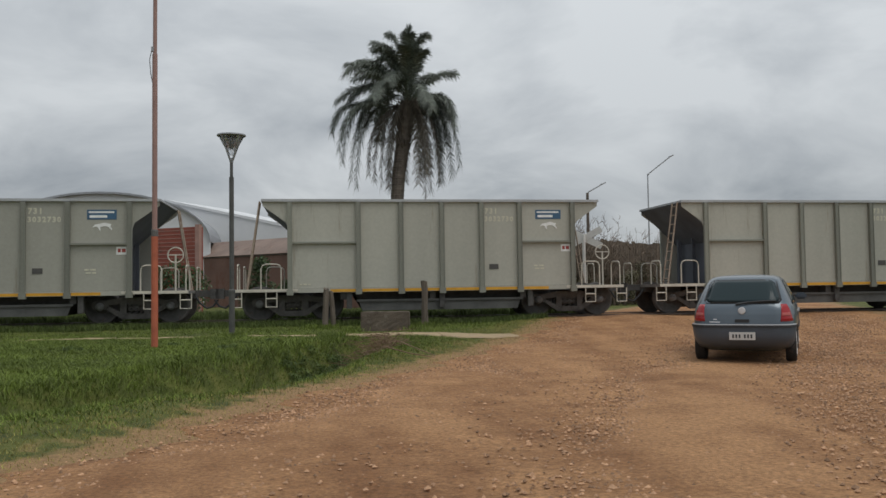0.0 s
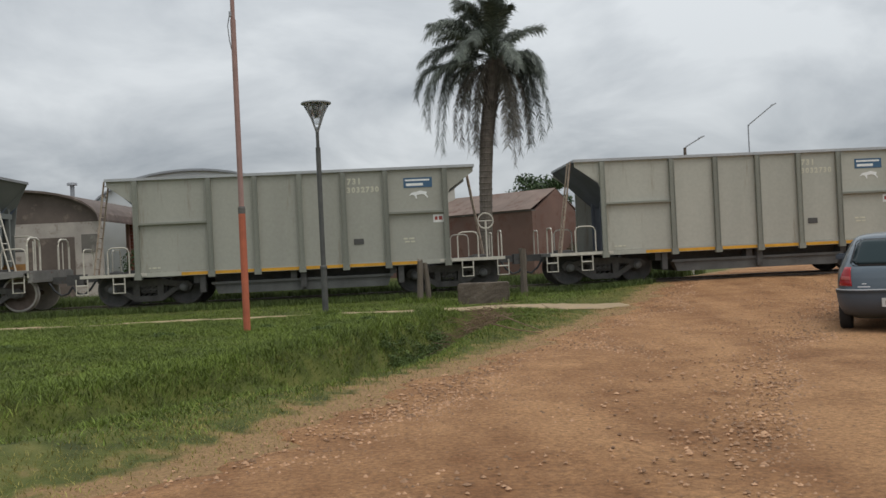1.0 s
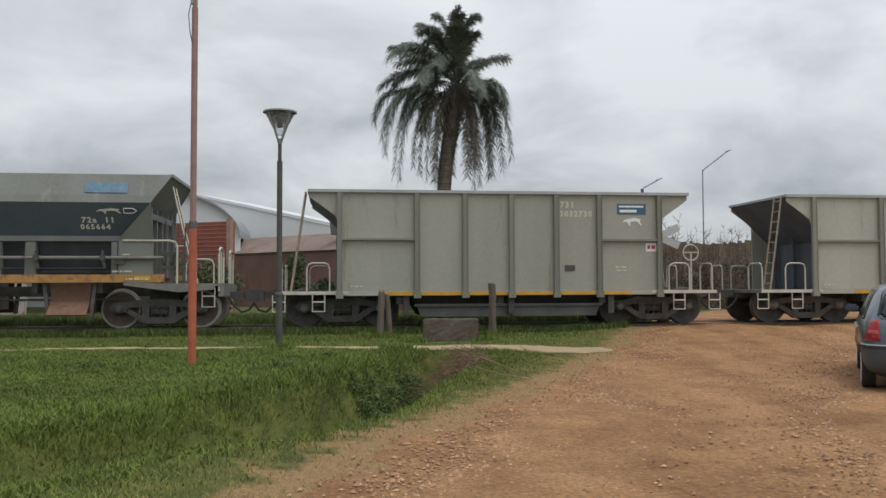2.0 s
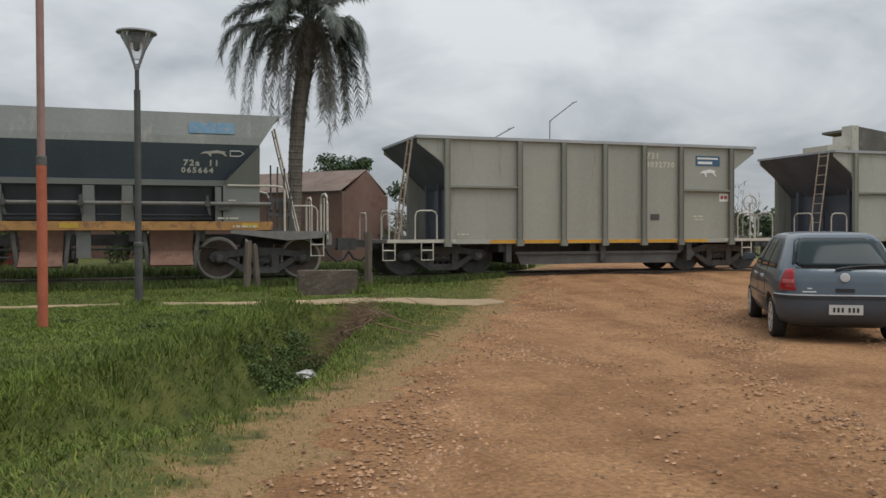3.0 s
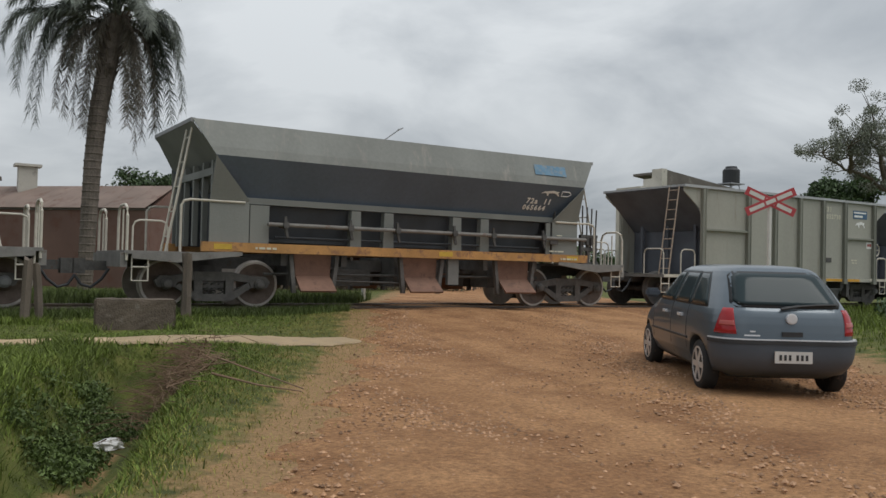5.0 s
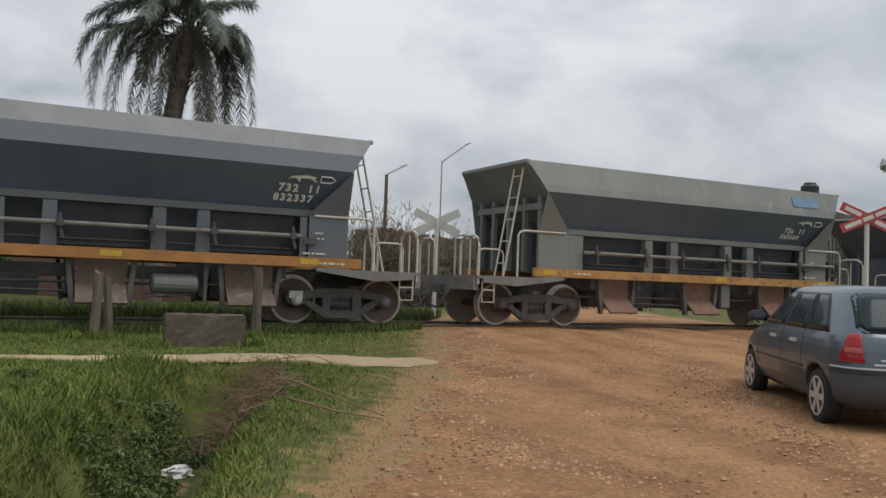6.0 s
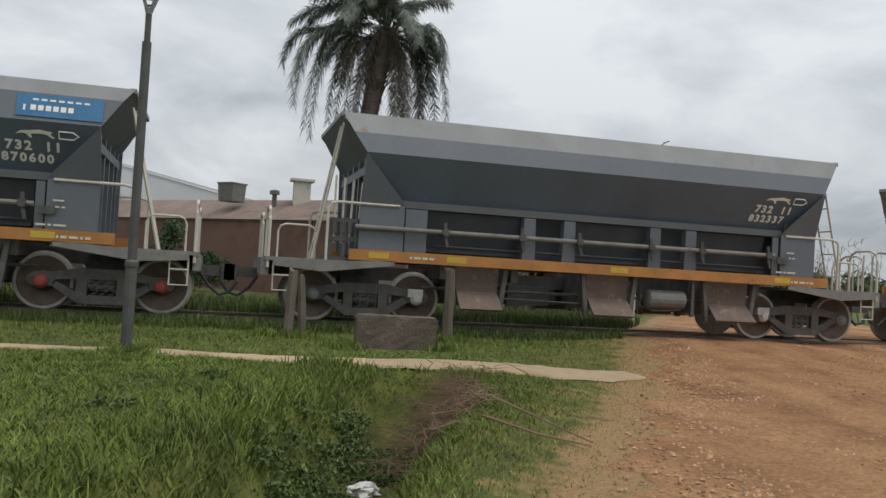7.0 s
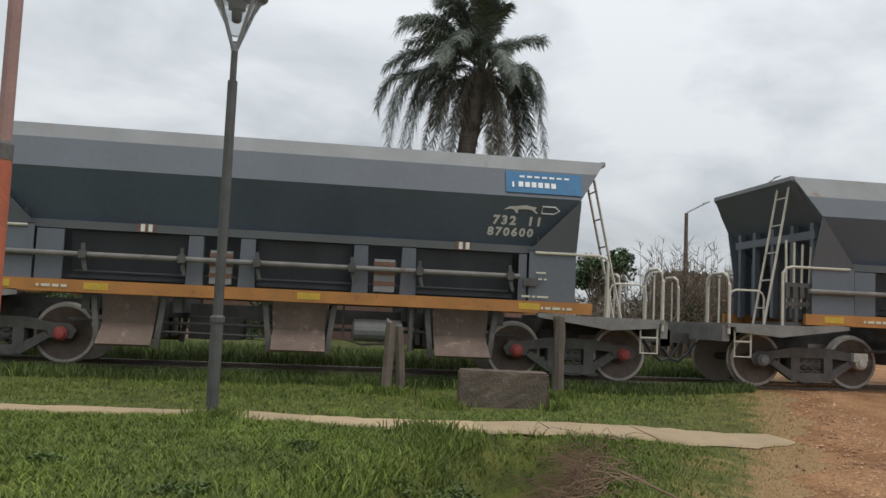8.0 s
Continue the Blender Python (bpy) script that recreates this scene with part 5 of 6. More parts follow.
    for s in (-1, 1):
        def window(x0, x1, z0, z1, out, name, material, parent, label=""):
            def point(u, v, k):
                z = z0 + (z1 - z0) * v
                x = x0(z) + (x1(z) - x0(z)) * u
                return car_skin(s * side_angle(x, z), z, out - 0.02 * k, x > CAR_MID)
            return part(name, skin_patch(bmesh.new(), point, 8, 6), material, parent, label, smooth=True)
        nose = lambda z: float(np.interp(z, CAR_Z, CAR_F))
        back = lambda z: float(np.interp(z, CAR_Z, CAR_R))
        for x0, x1 in ((lambda z: back(z) + .44, lambda z: .40 + .25 * (z - 1)), (lambda z: .46 + .25 * (z - 1), lambda z: 1.08), (lambda z: 1.16, lambda z: nose(z) - .16)):
            sl = window(lambda z: x0(z) - .025, lambda z: x1(z) + .025, .955, 1.345, 0.003, "window_frame", "black_plastic", w)
            window(x0, x1, .975, 1.325, 0.008, "side_window", "glass", sl, "tinted side window")
        for x in (.42, 1.12, 2.05):
            sk = tube(bmesh.new(), [car_skin(s * side_angle(x, z), z, 0.0, x > CAR_MID) for z in (.30, .45, .60, .75, .88, .955)], 0.005, 4)
            part("door_seam", sk, "black_plastic", w)
        tr = bmesh.new()
        tube(tr, [car_skin(s * side_angle(x, .56), .56, 0.0, x > CAR_MID) for x in (.36, .7, 1.1, 1.5, 1.9, 2.1)], 0.016, 5)
        part("side_trim", tr, "black_plastic", w)
        for x in (.60, 1.32):
            part("door_handle", bx(bmesh.new(), x, x + .16, min(s * .815, s * .848), max(s * .815, s * .848), .80, .835), "chrome", w, "pale door handle")
        mr = bmesh.new()
        bx(mr, 1.88, 2.0, min(s * .77, s * .97), max(s * .77, s * .97), .97, 1.09)
        bmesh.ops.bevel(mr, geom=mr.edges[:], offset=0.03, segments=2, affect="EDGES")
        part("wing_mirror", mr, "bumper", w)

    def screen(u, v, k):
        z = 1.0 + 0.34 * v
        b = float(np.interp(z, CAR_Z, CAR_B)) * 0.86 * (2 * u - 1)
        return car_skin(math.copysign(math.degrees(math.asin(min(abs(b) / float(np.interp(z, CAR_Z, CAR_B)), 1) ** 2)), b), z, 0.006 - 0.02 * k, True)
    part("windscreen", skin_patch(bmesh.new(), screen, 12, 6), "glass", w, smooth=True)


def facade_wall(bm, a, b, z0, z1, thick):
    a, b = Vector((*a, 0)), Vector((*b, 0))
    n = Vector((-(b - a).y, (b - a).x, 0)).normalized() * thick
    prism(bm, [a + Vector((0, 0, z0)), b + Vector((0, 0, z0)), b + Vector((0, 0, z1)), a + Vector((0, 0, z1))], n)
    return bm


def build_shed():
    w = thing("brick_shed", "long plain brown flat-topped shed with a thin pale coping", "shed")
    A, B = Vector((-5.5, 30.2, 0)), Vector((7.9, 16.0, 0))
    d = (B - A).normalized()
    n = Vector((-d.y, d.x, 0))
    h = 3.85
    e, back = 2.85, 1.9
    part("front_wall", facade_wall(bmesh.new(), A.xy, B.xy, -0.1, e, 0.25), "shed_wall", w)
    part("back_wall", facade_wall(bmesh.new(), (A + n * 3.42).xy, (B + n * 3.42).xy, -0.1, e, 0.2), "shed_wall", w)
    up = Vector((0, 0, 1))
    for P, q in ((A, 1), (B, -1)):
        gable = [P + n * 0.26 - up * 0.1, P + n * 3.4 - up * 0.1, P + n * 3.4 + up * e, P + n * back + up * (h + 0.02), P + n * 0.26 + up * e]
        part("end_wall", prism(bmesh.new(), gable, d * 0.22 * q), "shed_wall", w)
    part("eave_board", facade_wall(bmesh.new(), (A - n * 0.05).xy, (B - n * 0.05).xy, e, e + 0.05, 0.30), "dark_wall", w, "thin dark eave board")
    count = 22
    for k in range(count):
        p0, p1 = A.lerp(B, k / count), A.lerp(B, (k + 0.985) / count)
        for y0, z0, y1, z1 in ((-0.1, e + 0.06, back, h + 0.06), (3.6, e + 0.06, back + 0.01, h + 0.05)):
            part("roof_sheet", strip(bmesh.new(), [p0 + n * y0 + up * z0, p1 + n * y0 + up * z0, p1 + n * y1 + up * z1, p0 + n * y1 + up * z1], 0.03), "shed_roof", w)
    c = A.lerp(B, 0.655) + n * 1.7
    ch = part("chimney", bx(bmesh.new(), c.x - 0.35, c.x + 0.35, c.y - 0.3, c.y + 0.3, h - 0.6, h + 0.85), "plaster", w, "white plastered chimney block")
    part("chimney_cap", bx(bmesh.new(), c.x - 0.50, c.x + 0.50, c.y - 0.4, c.y + 0.4, h + 0.85, h + 0.95), "plaster", ch)
    c = A.lerp(B, 0.60) + n * 1.2
    vp = part("vent_pipe", lathe(bmesh.new(), [(h - 0.5, 0.10), (h + 0.25, 0.10), (h + 0.26, 0.22), (h + 0.42, 0.20), (h + 0.46, 0.05)], (c.x, c.y, 0), "z", 12), "dark_wall", w)
    t = thing("roof_water_tank", "grey square tank standing on the shed roof", "water tank", "", pose(1.65, 23.7, h - 0.12, 0, 0, -46))
    bm = bmesh.new()
    bx(bm, -0.40, 0.40, -0.40, 0.40, 0.0, 0.80)
    for v in bm.verts:
        if v.co.z > 0.5:
            v.co.x *= 1.12
            v.co.y *= 1.12
    bmesh.ops.bevel(bm, geom=bm.edges[:], offset=0.03, segments=2, affect="EDGES")
    part("tank_body", bm, "tank", t)
    part("rim", bx(bmesh.new(), -0.47, 0.47, -0.47, 0.47, 0.78, 0.83), "tank", t)


def build_warehouses():
    w = thing("arched_warehouse", "pale sheet-metal warehouse with a low arched roof", "warehouse")
    cx, y, half, z0, rise = -10.2, 29.0, 6.2, 3.85, 2.85
    arc = [(cx + half * math.cos(math.pi * k / 24), z0 + rise * math.sin(math.pi * k / 24)) for k in range(25)]
    part("gable_wall", prism(bmesh.new(), [(cx + half, y, 0)] + [(a, y, b) for a, b in arc] + [(cx - half, y, 0)], (0, 0.2, 0)), "sheet_white", w)
    for k in range(24):
        (a, b), (c, d) = arc[k], arc[k + 1]
        part("roof_sheet", prism(bmesh.new(), [(a, y - 0.25, b), (c, y - 0.25, d), (c, y - 0.25, d + 0.12), (a, y - 0.25, b + 0.12)], (0, 22, 0)), "galv", w)
    w = thing("white_warehouse", "white sheet-metal warehouse with a sloping roof", "warehouse")
    rb = bmesh.new()
    prism(rb, [(-7.9, 36.5, 7.0), (3.5, 34.6, 4.5), (3.5, 34.6, 4.64), (-7.9, 36.5, 7.18)], (3, 14, 0.6))
    part("roof", rb, "sheet_white", w)
    part("front_wall", prism(bmesh.new(), [(-7.8, 36.6, 0), (3.3, 34.7, 0), (3.3, 34.7, 4.5), (-7.8, 36.6, 7.0)], (0.1, 0.3, 0)), "sheet_white", w)
    w = thing("brick_wall_building", "red brick building with pale bands and pillars", "building")
    A, B = Vector((-11.8, 21.6, 0)), Vector((-3.1, 16.36, 0))
    part("wall", facade_wall(bmesh.new(), A.xy, B.xy, -0.1, 3.85, 0.3), "brick_red", w)
    d = (B - A).normalized()
    n = Vector((-d.y, d.x, 0))
    for i in range(11):
        a, b = A - n * 0.015, B - n * 0.015
        part("band", facade_wall(bmesh.new(), a.xy, b.xy, 1.9 + 0.18 * i, 1.925 + 0.18 * i, 0.1), "brick_line", w)
    for t in (0.0, 0.33, 0.66, 0.985):
        p = A + d * (B - A).length * t - n * 0.08
        part("pillar", facade_wall(bmesh.new(), p.xy, (p + d * 0.22).xy, -0.1, 3.95, 0.2), "brick_line", w)
    w = thing("old_barn", "old brown barn with an arched rusty roof and pale plaster walls", "barn")
    cx, y, half, z0, rise = -14.95, 16.0, 3.75, 3.25, 1.40
    arc = [(cx + half * math.cos(math.pi * k / 16), z0 + rise * math.sin(math.pi * k / 16)) for k in range(17)]
    part("gable", prism(bmesh.new(), [(a, y, b) for a, b in arc], (0, 0.2, 0)), "barn_roof", w)
    part("wall", bx(bmesh.new(), cx - half, cx + half, y, y + 0.25, -0.1, z0), "barn_wall", w)
    part("doorway", bx(bmesh.new(), cx + 0.6, cx + 2.6, y - 0.03, y, -0.1, 2.6), "barn_roof", w)
    part("window", bx(bmesh.new(), cx + 2.9, cx + 3.6, y - 0.03, y, 1.9, 2.7), "dark_wall", w)
    for k in range(16):
        (a, b), (c, e) = arc[k], arc[k + 1]
        part("roof_sheet", prism(bmesh.new(), [(a, y - 0.3, b), (c, y - 0.3, e), (c, y - 0.3, e + 0.1), (a, y - 0.3, b + 0.1)], (0, 12, 0)), "barn_roof", w)
    for x in (-12.9,):
        part("vent", lathe(bmesh.new(), [(4.4, 0.1), (5.0, 0.1), (5.02, 0.24), (5.12, 0.22), (5.16, 0.05)], (x, 17.5, 0), "z", 10), "galv", w)
    w = thing("corner_house", "weathered dark-walled building with a cream stepped front", "building", "", pose(5.14, 4.33, 0))
    side = [(38.2, 20, -0.1), (52, 20, -0.1), (52, 20, 6.4), (44, 20, 7.25), (38.2, 20, 7.94)]
    part("side_wall", prism(bmesh.new(), side, (0, 0.4, 0)), "dark_wall", w)
    fr = bmesh.new()
    for a, b, h in ((20, 20.9, 8.0), (20.9, 21.7, 7.4), (21.7, 22.4, 6.95), (22.4, 23.2, 6.5)):
        bx(fr, 37.7, 38.2, a, b, -0.1, h)
    bx(fr, 36.0, 37.7, 20.3, 22.5, -0.1, 6.7)
    f = part("front_wall", fr, "plaster", w, "cream plaster front with stepped top")
    for z in (1.2, 3.8):
        part("window", bx(bmesh.new(), 36.4, 37.1, 20.26, 20.30, z, z + 1.4), "dark_wall", f)
    part("roof", prism(bmesh.new(), [(38.2, 20.4, 7.75), (52, 20.4, 6.25), (52, 23.2, 6.25), (38.2, 23.2, 7.75)], (0, 0, 0.15)), "dark_wall", w)
    t = thing("water_tank", "black water tank on a metal stand above the roof", "water tank", "", pose(50.6, 25.1, 7.1))
    part("drum", lathe(bmesh.new(), [(0.5, 0.55), (0.52, 0.60), (1.45, 0.60), (1.62, 0.42), (1.72, 0.40), (1.76, 0.1)], (0, 0, 0), "z", 20), "black_plastic", t)
    st = bmesh.new()
    for a in (-0.45, 0.45):
        for b in (-0.45, 0.45):
            tube(st, [(a, b, -0.1), (a * 0.8, b * 0.8, 0.5)], 0.04, 5)
    bx(st, -0.75, 0.75, -0.6, 0.6, 0.42, 0.5)
    part("stand", st, "galv", t)


def build_palm():
    w = thing("palm_tree", "tall feathery palm with drooping green and dry fronds", "palm tree", "", pose(5.3, 13.7, -0.05))
    rnd = random.Random(11)
    heart = Vector((0.95, 0.0, 9.1))
    stem = [(0.20, 0, 0), (0.25, 0, 2.0), (0.32, 0, 4.2), (0.45, 0, 6.0), (0.66, 0, 7.4), (0.95, 0, 9.2)]
    bm = bmesh.new()
    tube(bm, stem, 0.24, 14, 0.33)
    for i in range(34):
        z = 0.25 * i
        x = float(np.interp(z, [p[2] for p in stem], [p[0] for p in stem]))
        r = 0.243 + 0.08 * z / 9
        lathe(bm, [(z, r), (z + 0.04, r + 0.014), (z + 0.07, r)], (x + 0.004 * math.sin(i * 2.2), 0, 0), "z", 14)
    # stubs of old leaf stalks below the crown
    for k in range(70):
        a, z = rnd.uniform(0, 6.28), rnd.uniform(7.0, 9.2)
        x = float(np.interp(z, [p[2] for p in stem], [p[0] for p in stem]))
        c, s = math.cos(a), math.sin(a)
        tube(bm, [(x + 0.27 * c, 0.27 * s, z), (x + 0.52 * c, 0.52 * s, z + rnd.uniform(0.15, 0.6))], 0.05, 4, 0.015)
    part("trunk", bm, "trunk", w)

    def frond(V, Fc, tip, r, sag=None, leaf=0.52):
        """One feathery leaf: a stalk that arches from the heart to its tip, with a comb of leaflets on both sides."""
        tip = Vector(tip) - Vector((0.40, 0, 0))
        flat = Vector((tip.x, tip.y, 0))
        if sag is not None:
            ctrl = flat * 1.05 + Vector((0, 0, sag))
        elif tip.z > 1.0:
            ctrl = flat * 0.30 + Vector((0, 0, tip.z * 0.85 + 0.35))
        elif tip.z > -0.8:
            ctrl = flat * 0.55 + Vector((0, 0, max(tip.z, 0) + 1.35))
        else:
            ctrl = flat * 0.95 + Vector((0, 0, 1.25))
        o = heart + Vector((r.uniform(-0.1, 0.1), r.uniform(-0.1, 0.1), r.uniform(-0.35, 0.3)))
        n = 46
        pts = [o + ctrl * (2 * t * (1 - t)) + tip * (t * t) for t in (i / n for i in range(n + 1))]
        out = flat.normalized() if flat.length > 0.2 else Vector((1, 0, 0))
        lat = out.cross(Vector((0, 0, 1)))
        for i in range(n):
            t, p, q = i / n, pts[i], pts[i + 1]
            d = (q - p).normalized()
            b = len(V)
            sw = lat * (0.034 * (1 - t) + 0.006)
            up = d.cross(lat) * (0.02 * (1 - t) + 0.004)
            V.extend([p - sw, p + up, p + sw, q + sw * 0.97, q + up, q - sw * 0.97])
            Fc.extend([(b, b + 1, b + 4, b + 5), (b + 1, b + 2, b + 3, b + 4)])
            if t < 0.18:
                continue
            size = leaf * (0.45 + 0.75 * math.sin(min(1.0, (t - 0.15) / 0.85) * math.pi * 0.80 + 0.15))
            for s in (-1, 1):
                for rep in range(6):
                    if r.random() < 0.10:
                        continue
                    a = p.lerp(q, (rep + r.random()) / 6)
                    fan = r.uniform(0.35, 1.0)
                    way = lat * s * fan + d * r.uniform(0.45, 0.95) + d.cross(lat) * r.uniform(-0.35, 0.35)
                    way = way.normalized() * size * r.uniform(0.75, 1.15)
                    e = a + way + Vector((0, 0, -size * r.uniform(0.15, 0.55)))
                    m = a + way * 0.55 + Vector((0, 0, -size * 0.04))
                    k = d * 0.017
                    b = len(V)
                    V.extend([a - k * 0.6, a + k * 0.6, m + k, m - k, e])
                    Fc.extend([(b, b + 1, b + 2, b + 3), (b + 3, b + 2, b + 4)])

    def crown(name, tips, material, seed, sag=None, leaf=0.52, label=""):
        r = random.Random(seed)
        V, Fc = [], []
        for tip in tips:
            frond(V, Fc, tip, r, sag, leaf)
        me = bpy.data.meshes.new(name)
        me.from_pydata([tuple(v) for v in V], [], Fc)
        me.materials.append(M[material])
        o = new(name, me)
        o.parent = w
        if label:
            o["label"] = label
    r = random.Random(77)
    top = [(0.45, 0, 3.3), (-0.4, 0.3, 3.15), (1.25, -0.2, 2.85), (-1.1, 0.5, 2.6), (0.2, -0.9, 3.0), (0.7, 0.9, 3.0)]
    top += [(r.uniform(-1.3, 1.4), r.uniform(-1.5, 1.5), r.uniform(1.7, 3.0)) for _ in range(11)]
    crown("crown_top", top, "frond", 28, leaf=0.50)
    mid = [(-2.2, 0, 1.7), (-2.7, 0.3, 0.2), (2.4, 0, 1.75), (2.3, 0.3, -0.2), (-2.35, -0.8, 0.9), (-1.7, 0.7, 2.1)]
    mid += [(1.9 * math.cos(a) * r.uniform(0.75, 1.1) - 0.2, 2.5 * math.sin(a) * r.uniform(0.8, 1.1), r.uniform(-0.5, 1.8)) for a in [0.35 + 0.45 * k for k in range(13)]]
    crown("crown", mid, "frond", 21)
    low = [(-2.8, -0.3, -1.8), (-2.1, 0.2, -3.5), (2.5, -0.3, -2.6), (1.95, 0.3, -3.6), (-2.5, 0.6, -2.6), (2.2, 0.7, -1.6), (-2.9, 0.4, -0.9), (2.3, -0.9, -1.0), (-1.9, 0.5, -3.4), (2.3, 0.2, -3.1), (1.75, 0.5, -3.3)]
    low += [(1.8 * math.cos(a), 2.2 * math.sin(a), r.uniform(-3.2, -0.9)) for a in [0.2 + 0.60 * k for k in range(10)] if math.sin(a) > -0.25]
    crown("drooping_fronds", low, "frond", 22)
    dry = [(-0.95, 0, -3.9), (-0.60, -0.35, -4.1), (0.95, -0.2, -4.1), (0.65, -0.5, -3.9), (1.35, 0.2, -3.9), (-1.25, -0.3, -3.3), (0.3, 0.8, -3.6), (-0.4, 0.8, -3.7), (1.1, -0.6, -3.2), (-1.45, -0.1, -3.0), (1.6, -0.2, -3.4)]
    crown("dry_fronds", dry, "frond_dry", 23, 0.1, 0.40, "brown dead fronds hanging by the trunk")


def leaf_cloud(centres, n, size, seed, squash=0.8):
    """Small leaf cards in uneven clumps; returns vertices and faces."""
    r = np.random.default_rng(seed)
    c = np.array(centres, float)
    pick = r.integers(0, len(c), n)
    u = r.normal(size=(n, 3))
    u /= np.linalg.norm(u, axis=1)[:, None]
    rad = c[pick, 3] * r.random(n) ** 0.42
    p = c[pick, :3] + u * rad[:, None] * np.array([1, 1, squash])
    a = r.normal(size=(n, 3)); a /= np.linalg.norm(a, axis=1)[:, None]
    b = np.cross(a, r.normal(size=(n, 3))); b /= np.linalg.norm(b, axis=1)[:, None]
    s = size * r.uniform(0.6, 1.4, n)[:, None]
    v = np.stack([p - a * s, p + b * s * 0.45, p + a * s, p - b * s * 0.45], 1).reshape(-1, 3)
    f = np.arange(n * 4).reshape(n, 4)
    return v, f


def tree(name, x, y, height, trunk_r, clumps, n, size, material, label, seed, forks=5, squash=0.8, limb=0.42):
    r = random.Random(seed)
    w = thing(name, label, "tree", "", pose(x, y, gz(x, y) - 0.05))
    bm = bmesh.new()
    top = Vector((r.uniform(-0.2, 0.2), 0, height * 0.45))
    tube(bm, [(0, 0, 0), (0.05 * height * r.uniform(-1, 1) * 0.3, 0, height * 0.22), tuple(top)], trunk_r, 8, trunk_r * 0.65)
    for c in clumps[:forks * 3]:
        e = Vector(c[:3])
        m = top.lerp(e, 0.5) + Vector((r.uniform(-0.2, 0.2), r.uniform(-0.2, 0.2), r.uniform(0.0, 0.3)))
        tube(bm, [top * r.uniform(0.75, 1.0), m, e], trunk_r * limb, 6, trunk_r * 0.06)
        for _ in range(3):
            e2 = e + Vector((r.uniform(-1, 1), r.uniform(-1, 1), r.uniform(-0.4, 0.8))) * c[3] * 0.9
            tube(bm, [m.lerp(e, 0.6), e2], trunk_r * 0.14, 4, 0.01)
    part("trunk", bm, "bark", w)
    v, f = leaf_cloud(clumps, n, size, seed, squash)
    me = bpy.data.meshes.new("crown")
    me.from_pydata(v.tolist(), [], f.tolist())
    me.materials.append(M[material])
    o = new("crown", me)
    o.parent = w
    return w


def spreading_tree():
    """Old tree with long level limbs that carry small separate tufts of leaves."""
    r = random.Random(37)
    w = thing("spreading_tree", "tall spreading tree with long limbs and sparse olive foliage", "tree", "", pose(50.1, 12.0, -0.2))
    limbs = [[(0, 0, 0), (-0.3, 0, 4.0), (-1.2, 0, 6.0)],
             [(-1.2, 0, 6.0), (-3.2, 0.2, 6.9), (-5.5, 0.3, 7.2), (-8.0, 0, 7.9)],
             [(-2.2, 0.1, 6.5), (-3.6, -0.6, 8.0), (-5.2, -0.9, 9.0)],
             [(-1.2, 0, 6.0), (-2.0, 0.3, 8.2), (-2.8, 0.4, 10.6)],
             [(-0.8, 0, 5.4), (0.6, 0.4, 8.4), (0.4, 0.6, 11.4)],
             [(-0.4, 0, 4.6), (2.2, -0.2, 7.6), (4.4, 0.3, 9.6)],
             [(-5.0, 0.3, 7.1), (-6.0, -0.4, 7.9), (-6.8, -0.6, 8.5)]]
    bm = bmesh.new()
    spots = []
    for k, line in enumerate(limbs):
        pts = [Vector(p) for p in line]
        fine = []
        for a, b in zip(pts, pts[1:]):
            fine += [a.lerp(b, q / 4) + Vector((r.uniform(-1, 1), r.uniform(-1, 1), r.uniform(-1, 1))) * (0.10 if q else 0) for q in range(4)]
        fine.append(pts[-1])
        tube(bm, fine, 0.34 if k == 0 else 0.15, 7, 0.20 if k == 0 else 0.04)
        if k:
            spots += fine[2:]
    clumps = []
    for _ in range(150):
        o = r.choice(spots)
        e = o + Vector((r.gauss(0, 0.75), r.gauss(0, 0.8), abs(r.gauss(0.45, 0.6)) - 0.15))
        tube(bm, [o, o.lerp(e, 0.5) + Vector((0, 0, r.uniform(-0.1, 0.15))), e], 0.035, 4, 0.008)
        clumps.append((e.x, e.y, e.z, r.uniform(0.28, 0.62)))
    part("trunk", bm, "bark", w)
    v, f = leaf_cloud(clumps, 30000, 0.055, 38, 0.8)
    me = bpy.data.meshes.new("crown")
    me.from_pydata(v.tolist(), [], f.tolist())
    me.materials.append(M["leaf_olive"])
    o = new("crown", me)
    o.parent = w


def board_fence():
    """Old upright boards, uneven at the top, behind the bare shrubs."""
    r = random.Random(71)
    w = thing("board_fence", "tall weathered grey-brown board fence behind bare shrubs", "fence")
    A, B = Vector((14.8, 19.6)), Vector((23.5, 21.4))
    d = (B - A).normalized()
    t, n = 0.0, Vector((-d.y, d.x))
    while t < (B - A).length:
        wd = r.uniform(0.16, 0.24)
        p = A + d * t + n * r.uniform(-0.012, 0.012)
        q = p + d * (wd - 0.012)
        top = 3.3 + r.uniform(-0.08, 0.06) + 0.10 * math.sin(t * 0.9)
        part("board", prism(bmesh.new(), [(p.x, p.y, -0.1), (q.x, q.y, -0.1), (q.x, q.y, top), (p.x, p.y, top + r.uniform(-0.03, 0.03))], (n.x * 0.03, n.y * 0.03, 0)), "fence_board", w)
        t += wd
    for z in (0.6, 1.7, 2.8):
        part("fence_rail", facade_wall(bmesh.new(), A + n * 0.06, B + n * 0.06, z, z + 0.1, 0.06), "fence_board", w)


def clumps_round(cx, cz, rx, rz, n, r0, seed):
    r = random.Random(seed)
